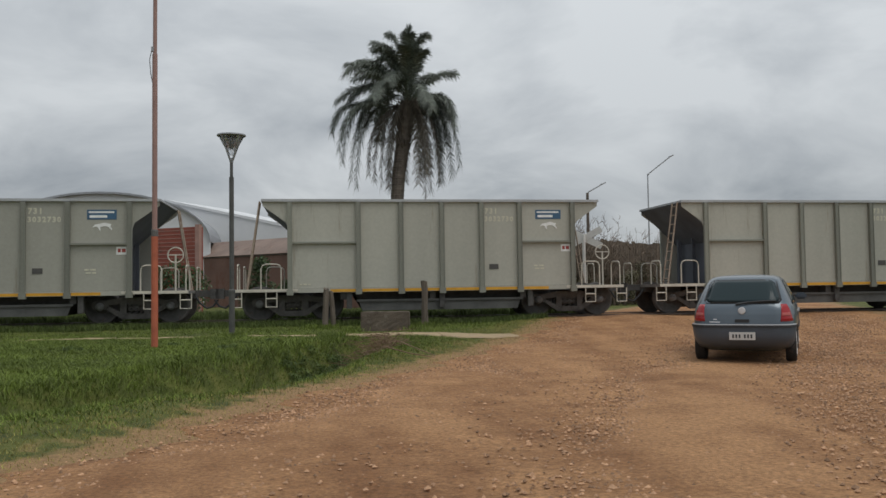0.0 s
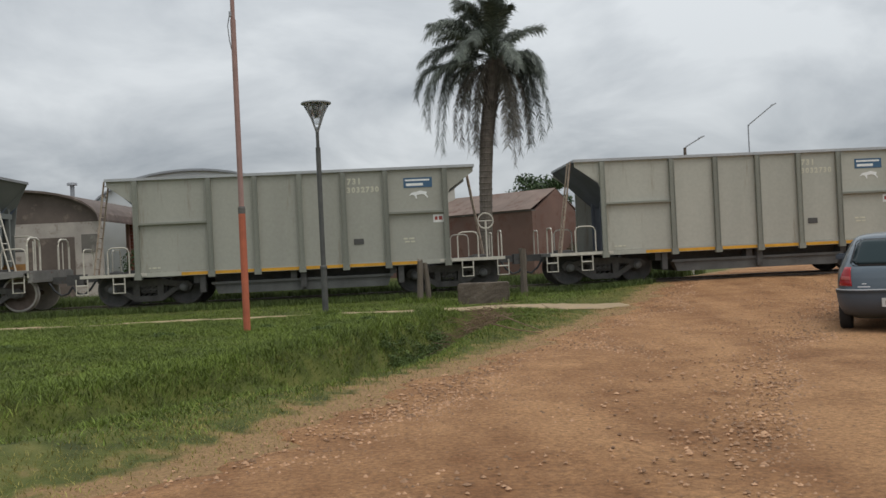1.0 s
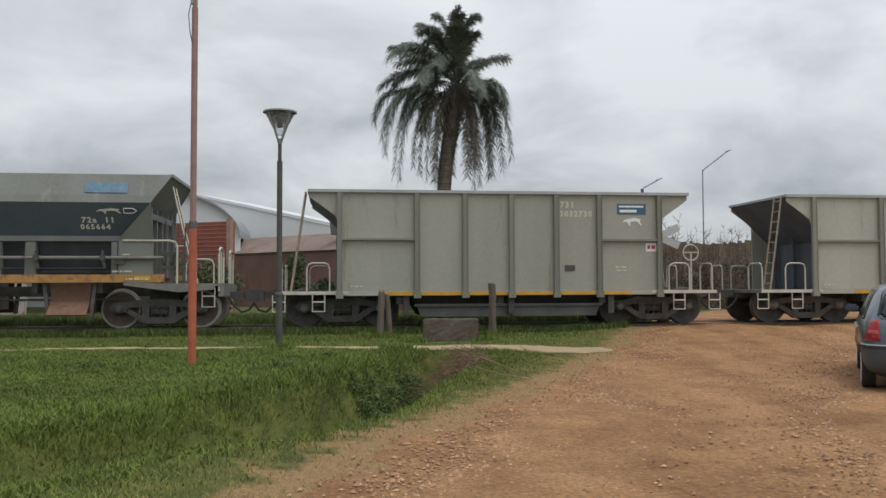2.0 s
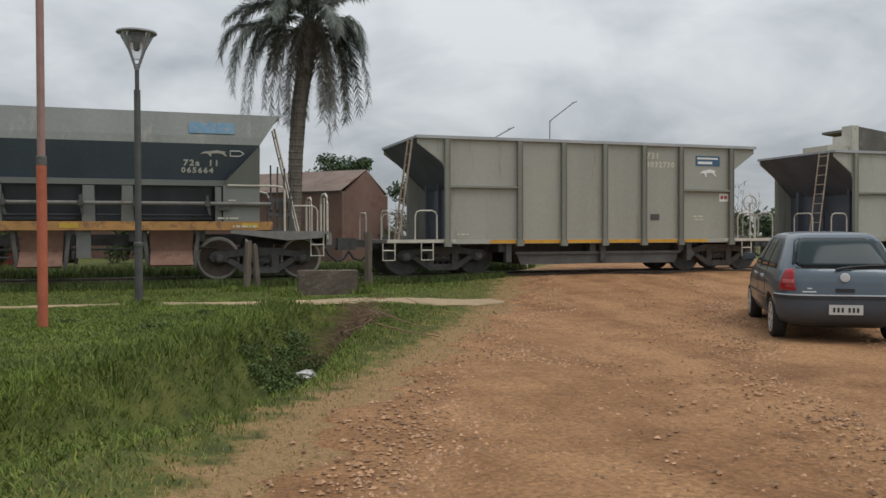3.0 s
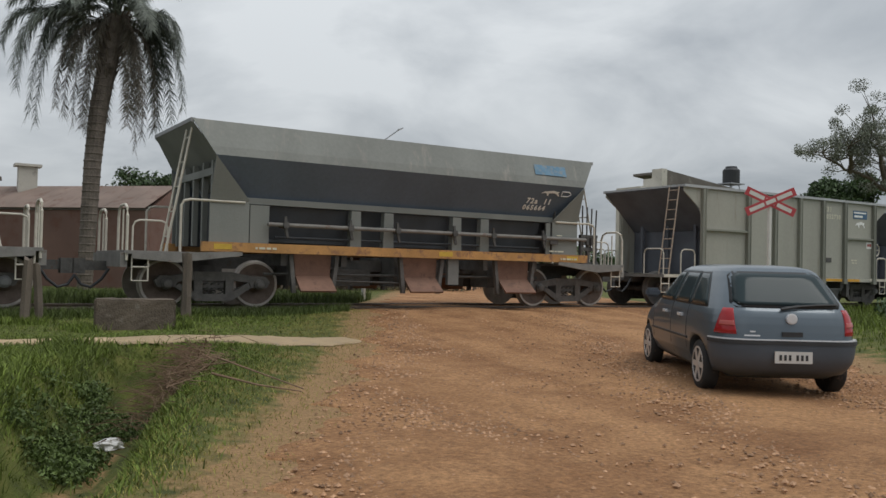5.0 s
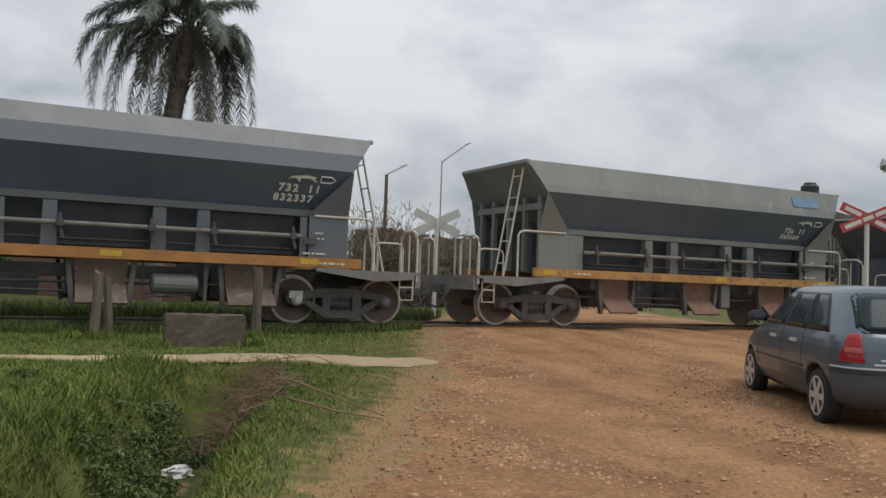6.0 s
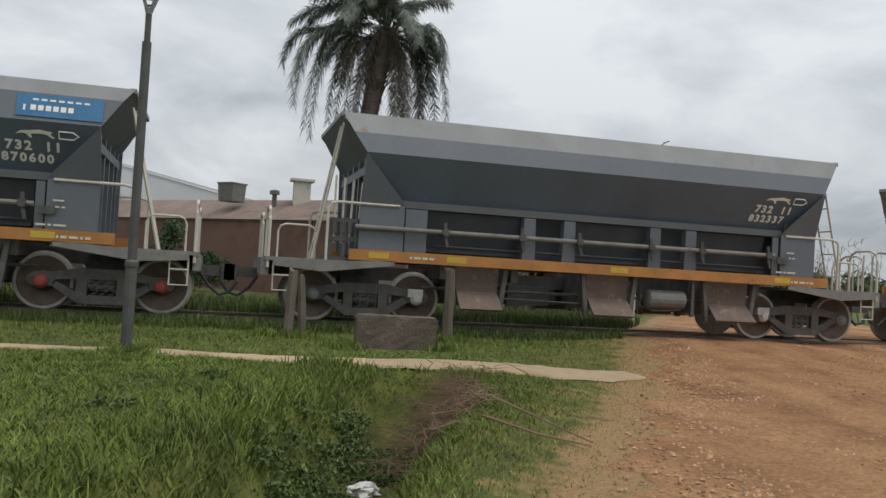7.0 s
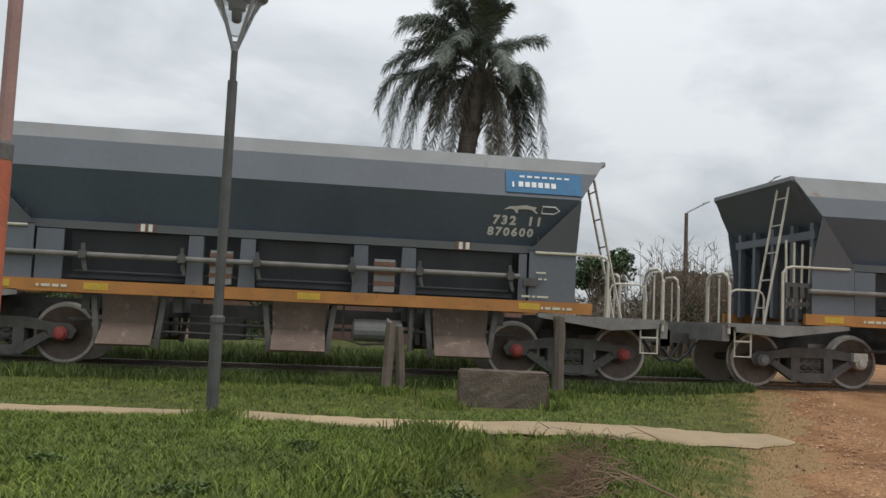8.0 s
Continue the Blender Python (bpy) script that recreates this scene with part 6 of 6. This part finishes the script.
    return [(cx + rx * math.cos(k * 2.4) * math.sqrt((k + 0.5) / n), rx * 0.8 * math.sin(k * 2.4) * math.sqrt((k + 0.5) / n), cz + r.uniform(-1, 1) * rz, r0 * r.uniform(0.6, 1.2)) for k in range(n)]


def twigs(name, boxes, n, label, seed):
    """Bare scrub: thin forked twigs."""
    r = random.Random(seed)
    V, Fc = [], []

    def twig(p, q, a):
        b = len(V)
        d = (q - p).normalized()
        s1 = d.cross(Vector((0, 1, 0.2))).normalized() * a
        s2 = d.cross(s1).normalized() * a
        V.extend([p + s1, p - s1 * 0.5 + s2, p - s1 * 0.5 - s2, q])
        Fc.extend([(b, b + 1, b + 3), (b + 1, b + 2, b + 3), (b + 2, b, b + 3)])
    for _ in range(n):
        x0, x1, y0, y1, h = r.choice(boxes)
        p = Vector((r.uniform(x0, x1), r.uniform(y0, y1), -0.05))
        hh = h * r.uniform(0.5, 1.0)
        q = p + Vector((r.uniform(-0.5, 0.5), r.uniform(-0.3, 0.3), hh))
        twig(p, q, 0.030)
        for _ in range(9):
            t = r.uniform(0.25, 0.95)
            m = p.lerp(q, t)
            e = m + Vector((r.uniform(-0.6, 0.6), r.uniform(-0.4, 0.4), r.uniform(0.1, 0.7))) * (1.2 - t * 0.7)
            twig(m, e, 0.015)
            twig(m.lerp(e, 0.5), m.lerp(e, 0.5) + Vector((r.uniform(-0.3, 0.3), r.uniform(-0.2, 0.2), r.uniform(0, 0.4))), 0.010)
    return raw_mesh(name, V, Fc, ["twig"], label, "shrubs", "stuff")


build_lamp()
build_pole()
build_posts()
build_car()
cross("crossing_sign", 19.19, -2.3, 2.87, 0.69, "white and red railway crossing cross on a white pole", ("sign_red", "sign_white"), 24, turn=-30)
cross("crossing_sign", 11.07, 4.38, 2.56, 0.66, "plain white back of a railway crossing cross", ("sign_white",), 26, turn=150)
street_lamp(16.73, 20.78, 6.0, (17.51, 20.73, 6.39), 0.11, "dark timber street lamp post with a short bent arm")
street_lamp(22.58, 26.57, 7.85, (23.86, 26.15, 8.79), 0.05, "slender grey street lamp with a slanting arm")
build_shed()
build_warehouses()
build_palm()
tree("leafy_tree", 13.2, 21.5, 4.4, 0.12, clumps_round(0, 3.3, 1.3, 0.7, 11, 0.65, 3), 4000, 0.10, "leaf", "dark green leafy tree behind the track", 31)
tree("leafy_tree", 10.2, 26.0, 5.6, 0.14, clumps_round(0, 4.5, 1.6, 0.6, 11, 0.7, 5), 3600, 0.10, "leaf", "bushy green tree behind the shed", 33)
tree("dark_tree", 57.4, 21.0, 9.0, 0.25, clumps_round(0.1, 7.2, 2.5, 1.0, 20, 1.1, 7), 9000, 0.17, "leaf", "dark dense tree beyond the crossing", 35)
spreading_tree()
twigs("bare_shrubs", [(11.5, 15.5, 15.5, 18.5, 3.6), (14.0, 20.5, 16.5, 19.0, 4.1), (9.5, 12.5, 12.5, 14.5, 2.0), (20.0, 30.0, 17.0, 20.0, 4.0), (13.5, 17.0, 16.0, 18.0, 4.6)], 520, "tangle of bare grey-brown shrubs behind the track", 41)
board_fence()

# ---- plants, stones and litter ----
def blades(name, xy, h, lean, width, material, label, seed):
    """Single grass blades at the points xy, as narrow bent slips."""
    r = np.random.default_rng(seed)
    n = len(xy)
    z = ground_z(xy[:, 0], xy[:, 1])
    a = r.uniform(0, 2 * math.pi, n)
    side = np.stack([np.cos(a), np.sin(a), np.zeros(n)], 1) * (width * r.uniform(0.6, 1.4, n))[:, None]
    b = r.uniform(0, 2 * math.pi, n)
    bend = np.stack([np.cos(b), np.sin(b), np.zeros(n)], 1) * (h * lean * r.uniform(0.2, 1.0, n))[:, None]
    p = np.stack([xy[:, 0], xy[:, 1], z - 0.01], 1)
    up = np.stack([np.zeros(n), np.zeros(n), h], 1)
    v = np.stack([p - side, p + side, p + up * 0.6 + bend * 0.35 + side * 0.7, p + up * 0.6 + bend * 0.35 - side * 0.7, p + up + bend], 1).reshape(-1, 3)
    k = np.arange(n)[:, None] * 5
    me = bpy.data.meshes.new(name)
    me.vertices.add(n * 5)
    me.vertices.foreach_set("co", v.ravel().astype(np.float32))
    loops = np.concatenate([k + np.array([[0, 1, 2, 3]]), k + np.array([[3, 2, 4]])], 1).ravel()
    me.loops.add(n * 7)
    me.loops.foreach_set("vertex_index", loops.astype(np.int32))
    me.polygons.add(n * 2)
    st = (np.arange(n)[:, None] * 7 + np.array([[0, 4]])).ravel()
    me.polygons.foreach_set("loop_start", st.astype(np.int32))
    me.update(calc_edges=True)
    me.validate()
    me.materials.append(M[material])
    return tagged(new(name, me), label, "grass", "", "stuff")


def scatter(n, x0, x1, y0, y1, seed, keep):
    r = np.random.default_rng(seed)
    xy = np.stack([r.uniform(x0, x1, n), r.uniform(y0, y1, n)], 1)
    return xy[r.random(n) < keep(xy[:, 0], xy[:, 1])]


def off_road(x, y):
    return np.maximum(poly_dist(x, y, ROAD_L), -poly_dist(x, y, ROAD_R))


def clear_of(x, y):
    pd = poly_dist(x, y, PATH_LINE)
    ok = (np.abs(pd) > path_half(x) * 0.93) | (x > 6.4)
    ok = ok & ~((x > 3.03) & (x < 4.25) & (y > -2.86) & (y < -2.2))
    rail = (np.abs(y - 0.03) > 0.07) & (np.abs(y - 1.47) > 0.07)
    return ok & rail


def patch(x, y):
    return 0.5 + 0.5 * np.sin(x * 0.9 + 1.7 * np.sin(y * 0.7)) * np.sin(y * 1.1 + 1.3 * np.sin(x * 0.6))


def tufts(x, y):
    return 0.5 + 0.5 * np.sin(x * 5.3 + 2.1 * np.sin(y * 3.7)) * np.sin(y * 4.9 + 1.9 * np.sin(x * 4.1))


def out_of_ditch(x, y):
    d = poly_dist(x, y, DITCH)
    return np.where((y < -6.9) & (y > -9.9) & (d > -0.15) & (d < 0.36), 0.0, 1.0)


def lawn_at(x, y):
    return np.where(clear_of(x, y), smooth(0.45, 1.9, off_road(x, y)) * (0.6 + 0.4 * patch(x, y)) * out_of_ditch(x, y), 0)


lawn = scatter(430000, -15, 9.5, -15.5, 3.2, 1, lawn_at)
blades("lawn_grass", lawn, 0.020 + 0.045 * np.random.default_rng(2).random(len(lawn)) * (0.5 + patch(lawn[:, 0], lawn[:, 1])), 1.7, 0.0055, "blade", "short green grass with uneven tufts", 3)
lush = scatter(400000, -5.5, 6.2, -15.0, -4.4, 31, lawn_at)
blades("lawn_grass", lush, 0.018 + 0.055 * np.random.default_rng(32).random(len(lush)) * (0.30 + tufts(lush[:, 0], lush[:, 1])), 1.6, 0.0048, "blade", "lush yellow-green lawn grass beside the footpath", 33)
tall = scatter(230000, -8, 6.0, -19, -4.9, 4, lambda x, y: np.where(clear_of(x, y), np.exp(-((poly_dist(x, y, DITCH) + 0.75) / 0.38) ** 2) * smooth(0.5, 1.1, poly_dist(x, y, ROAD_L)) * (0.3 + 0.7 * tufts(x, y)), 0))
blades("ditch_grass", tall, 0.05 + 0.14 * np.random.default_rng(5).random(len(tall)) * (0.3 + 0.7 * tufts(tall[:, 0], tall[:, 1])), 1.1, 0.006, "blade", "tall rank green grass along the ditch", 6)
bank = scatter(60000, -4, 5.0, -15, -5.2, 35, lambda x, y: np.where((poly_dist(x, y, ROAD_L) > 0.4) & ((y < -8.3) | (y > -7.0)), np.exp(-((poly_dist(x, y, DITCH) - 0.75) / 0.30) ** 2) * (0.3 + 0.7 * tufts(x, y)), 0))
blades("ditch_grass", bank, 0.03 + 0.06 * np.random.default_rng(36).random(len(bank)), 0.9, 0.006, "blade", "green grass on the slack bank of the ditch", 37)
verge = scatter(620000, -12, 9.5, -19, 0, 7, lambda x, y: np.where(clear_of(x, y), np.exp(-((poly_dist(x, y, ROAD_L) - 0.80) / 0.70) ** 2) * (0.45 + 0.55 * tufts(x, y)) * out_of_ditch(x, y), 0))
blades("verge_grass", verge, 0.015 + 0.034 * np.random.default_rng(8).random(len(verge)), 1.3, 0.0036, "blade_dry", "thin dry yellowish grass on the verge", 9)
right = scatter(90000, 10, 34, -16, 0, 10, lambda x, y: np.where(clear_of(x, y), smooth(0.3, 1.2, -poly_dist(x, y, ROAD_R)) * (0.3 + 0.7 * patch(x, y)), 0))
blades("verge_grass", right, 0.06 + 0.22 * np.random.default_rng(11).random(len(right)) * smooth(0.6, 3.0, -poly_dist(right[:, 0], right[:, 1], ROAD_R)), 0.7, 0.010, "blade", "green grass and weeds beyond the road", 12)
# grass behind and beside the rails, with train shade put into its colour
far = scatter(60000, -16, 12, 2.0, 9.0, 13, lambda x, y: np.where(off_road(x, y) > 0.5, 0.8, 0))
blades("rough_grass", far, 0.12 + 0.22 * np.random.default_rng(14).random(len(far)), 0.6, 0.012, "blade_shaded", "rough green grass behind the track, coloured darker for train shade", 15)
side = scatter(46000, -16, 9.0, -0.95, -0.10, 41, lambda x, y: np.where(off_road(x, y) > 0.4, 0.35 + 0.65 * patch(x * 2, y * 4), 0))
blades("track_grass", side, 0.06 + 0.14 * np.random.default_rng(42).random(len(side)), 0.9, 0.007, "blade_shaded", "rough green grass beside the rails, coloured darker for train shade", 43)
r_w = np.random.default_rng(16)
spots = np.array([(1.9, -1.5), (2.3, -1.55), (2.85, -2.6), (4.3, -2.85), (4.4, -2.6), (4.9, -1.35), (2.35, -5.5), (0.2, -4.95), (0.3, -4.8), (2.2, -5.45), (4.6, -1.7), (2.3, -1.6), (2.9, -2.9)])
wx = spots[r_w.integers(0, len(spots), 3400)] + r_w.normal(size=(3400, 2)) * 0.13
blades("weeds", wx, 0.04 + 0.13 * r_w.random(3400), 0.8, 0.008, "blade", "clumps of weeds round the posts and block", 17)


def pebbles(name, xy, size, seed, label):
    r = np.random.default_rng(seed)
    n = len(xy)
    s = size * r.uniform(0.4, 1.6, n)
    base = np.array([(1, 0, 0), (0, 1, 0), (-1, 0, 0), (0, -1, 0), (0, 0, 0.7), (0, 0, -0.5)])
    v = base[None] * r.uniform(0.6, 1.25, (n, 6, 1)) * s[:, None, None]
    a = r.uniform(0, 6.28, n)
    c, d = np.cos(a)[:, None], np.sin(a)[:, None]
    x, y = v[..., 0] * c - v[..., 1] * d, v[..., 0] * d + v[..., 1] * c
    z = np.maximum(road_z(xy[:, 1]), ground_z(xy[:, 0], xy[:, 1])) + 0.016
    v = np.stack([x + xy[:, :1], y + xy[:, 1:], v[..., 2] + z[:, None]], -1).reshape(-1, 3)
    f = np.array([(0, 1, 4), (1, 2, 4), (2, 3, 4), (3, 0, 4), (1, 0, 5), (2, 1, 5), (3, 2, 5), (0, 3, 5)])
    f = (f[None] + np.arange(n)[:, None, None] * 6).reshape(-1, 3)
    raw_mesh(name, v.tolist(), f.tolist(), ["pebble"], label, "gravel", "stuff")


def loose(x, y):
    dl, dr = -poly_dist(x, y, ROAD_L), poly_dist(x, y, ROAD_R)
    t = dl / np.maximum(dl + dr, 0.1)
    ridge = np.exp(-((t - 0.13) / 0.09) ** 2) + 0.75 * np.exp(-((t - 0.52) / 0.07) ** 2) + 0.9 * np.exp(-((t - 0.86) / 0.10) ** 2)
    return np.where((dl > -0.15) & (dr > -0.15), 0.05 + ridge * (0.25 + 0.75 * patch(x * 2, y * 2)), 0) * np.where(y > -2, 0.25, 1)


pebbles("road_gravel", scatter(230000, -4, 17, -21, 2, 21, loose), 0.016, 22, "loose reddish gravel on the earth road")
pebbles("road_stones", scatter(22000, -4, 17, -21, -1, 23, loose), 0.022, 24, "scattered red-brown stones on the earth road")


def build_brush():
    """Cut dead branches lying on the ditch bank."""
    r = random.Random(8)
    w = thing("dead_branches", "heap of dry brown cut branches on the ditch bank", "brushwood")
    bm = bmesh.new()
    for _ in range(560):
        k = r.gauss(0.5, 0.33)
        x, y = 2.75 + 0.75 * k + r.gauss(0, 0.16), -8.2 + 1.6 * k + r.gauss(0, 0.25)
        p = Vector((x, y, gz(x, y) + r.uniform(0.0, 0.34)))
        a = r.gauss(2.7, 1.3)
        d = Vector((math.cos(a), -math.sin(a) * r.choice((1, 1, -0.6)), r.uniform(-0.35, 0.35)))
        q = p + d * r.uniform(0.12, 0.5)
        m = p.lerp(q, 0.5) + Vector((r.uniform(-0.06, 0.06), r.uniform(-0.06, 0.06), r.uniform(0.0, 0.08)))
        tube(bm, [p, m, q], r.uniform(0.003, 0.007), 3, 0.0015, caps=False)
    tagged(part("brushwood", bm, "dead", w), kind="stuff")
    for pts in ([(3.15, -6.9, 0.22), (3.45, -7.6, 0.16), (4.03, -8.50, 0.07)], [(3.2, -8.2, 0.10), (3.6, -8.4, 0.07), (4.0, -8.53, 0.05)], [(2.8, -7.4, 0.10), (3.3, -7.2, 0.16), (3.7, -7.4, 0.10)]):
        b = tube(bmesh.new(), [(x, y, gz(x, y) + h) for x, y, h in pts], 0.013, 6, 0.007)
        part("branch", b, "dead", w)


M["dead"] = mat("dead_branch", (0.20, 0.128, 0.082), 0.9, var=0.4, scale=6, bump=0.2)


def build_bag(x, y, s, seed, label):
    r = random.Random(seed)
    bm = bmesh.new()
    bmesh.ops.create_icosphere(bm, subdivisions=3, radius=1)
    for v in bm.verts:
        k = 0.72 + 0.5 * noise.noise(v.co * 1.9 + Vector((seed, 0, 0))) + 0.25 * noise.noise(v.co * 5 + Vector((0, seed, 0)))
        v.co = Vector((v.co.x * k * s * 1.25, v.co.y * k * s * 0.8, max(v.co.z * k * s * 0.6, -s * 0.15)))
    ob = part("plastic_bag", bm, "bag", None)
    ob.location = (x, y, gz(x, y) + s * 0.2)
    tagged(ob, label, "litter")


build_brush()
build_bag(2.35, -7.73, 0.15, 3, "crumpled white plastic bag lying in the ditch")


def vines():
    cl = [(-3.2 - 0.75 * k, 15.0 + 0.42 * k + 0.3 * math.sin(k * 2.1), 1.0 + 0.45 * math.sin(k * 1.3), 0.85) for k in range(11)]
    v, f = leaf_cloud(cl, 9000, 0.075, 51, 1.1)
    raw_mesh("hedge", v.tolist(), f.tolist(), ["leaf"], "leafy green hedge before the brick building", "hedge", "stuff")
    cl = [(-1.0 + 0.45 * k, 18.0 + 0.4 * math.sin(k * 1.7), 0.5 + 0.35 * abs(math.sin(k * 1.1)), 0.55) for k in range(6)] + [(-0.6, 18.1, 1.5, 0.6), (-0.4, 18.0, 2.1, 0.45), (0.9, 18.2, 1.0, 0.45)]
    v, f = leaf_cloud(cl, 5200, 0.07, 57, 1.1)
    raw_mesh("wall_shrubs", v.tolist(), f.tolist(), ["leaf"], "wild green shrubs before the shed wall", "shrubs", "stuff")
    r = random.Random(66)
    cl = [(r.uniform(9.5, 22.0), r.uniform(15.0, 18.6), r.uniform(0.1, 1.9), r.uniform(0.3, 0.6)) for _ in range(90)]
    v, f = leaf_cloud(cl, 22000, 0.055, 67, 0.9)
    raw_mesh("undergrowth", v.tolist(), f.tolist(), ["scrub_leaf"], "dull brownish undergrowth beneath the bare shrubs", "shrubs", "stuff")
    r = random.Random(5)
    cl = []
    for k in range(150):
        x = -90 + 1.5 * k
        if 14 < x < 34:
            continue
        cl.append((x, 62 + r.uniform(-6, 8), r.uniform(0.8, 2.6), r.uniform(1.2, 2.4)))
    v, f = leaf_cloud(cl, 26000, 0.42, 52, 0.9)
    raw_mesh("distant_woods", v.tolist(), f.tolist(), ["leaf"], "low dark line of distant trees and scrub", "woods", "stuff")
    cl = [(22 + 1.3 * k, 3.2 + r.uniform(-0.4, 0.9), 0.25 + r.uniform(0, 0.35), 0.5) for k in range(16)] + [(20.5 + 1.1 * k, -4.4 - 0.1 * k + r.uniform(-0.5, 0.5), 0.12 + r.uniform(0, 0.25), 0.42) for k in range(16)]
    v, f = leaf_cloud(cl, 9000, 0.06, 53, 0.9)
    raw_mesh("weed_bank", v.tolist(), f.tolist(), ["leaf"], "rank green weeds beside the crossing", "weeds", "stuff")


vines()


def ditch_weeds():
    r = random.Random(14)
    cl = []
    for k in range(900):
        x, y = along(DITCH, np.array([r.uniform(0.005, 0.10)]))[0]
        d = -abs(r.gauss(0.30, 0.22)) if r.random() < 0.75 else r.uniform(-0.1, 0.45)
        x, y = x + d * 0.92, y + d * 0.42 + r.uniform(-0.12, 0.12)
        if math.hypot(x - 2.35, y + 7.80) < 0.36 or y < -8.9 or y > -6.0 or (d > 0.05 and y < -7.6):
            continue
        cl.append((x, y, gz(x, y) + 0.01, r.uniform(0.10, 0.20)))
    for x, y in ((-4.31, -8.93), (2.3, -5.5), (0.25, -4.98), (1.1, -6.6), (-0.6, -7.5), (-2.2, -8.3), (0.6, -8.4)):
        for _ in range(5):
            cl.append((x + r.gauss(0, 0.10), y + r.gauss(0, 0.10), gz(x, y) + 0.02, r.uniform(0.05, 0.10)))
    v, f = leaf_cloud(cl, 46000, 0.022, 55, 0.6)
    raw_mesh("ditch_weeds", v.tolist(), f.tolist(), ["weed_leaf"], "leafy weeds growing in the ditch, coloured dark for its shade", "weeds", "stuff")


ditch_weeds()


# ---- what moves: the train rolls through, its wheels turning ----
SPEED, RADIUS = 5.729, 0.45
NUDGE = ((0, -0.026), (0.5, 0.183), (1.0, -0.064), (1.5, 0.246), (1.7, 0.266), (2.8, 0.033), (3.0, -0.037), (3.5, 0.096), (4.0, -0.231), (4.5, 0.171), (4.7, 0.214), (5.8, 0.034), (6.0, 0.052), (6.5, 0.181), (7.0, -0.068), (7.5, 0.135), (8.0, 0.124))


def motions():
    for wagon, start in train:
        walk(wagon, [(t, pose(start + SPEED * t + d, 0, 0)) for t, d in NUDGE])
        for ob in wagon.children:
            if ob.name.startswith("wheelset"):
                x = ob.location.x
                turn = math.degrees(SPEED / RADIUS)
                walk(ob, [(k / 10, pose(x, YC, 0.57, 0, turn * k / 10 + 40 * x, 0)) for k in range(81)])


motions()
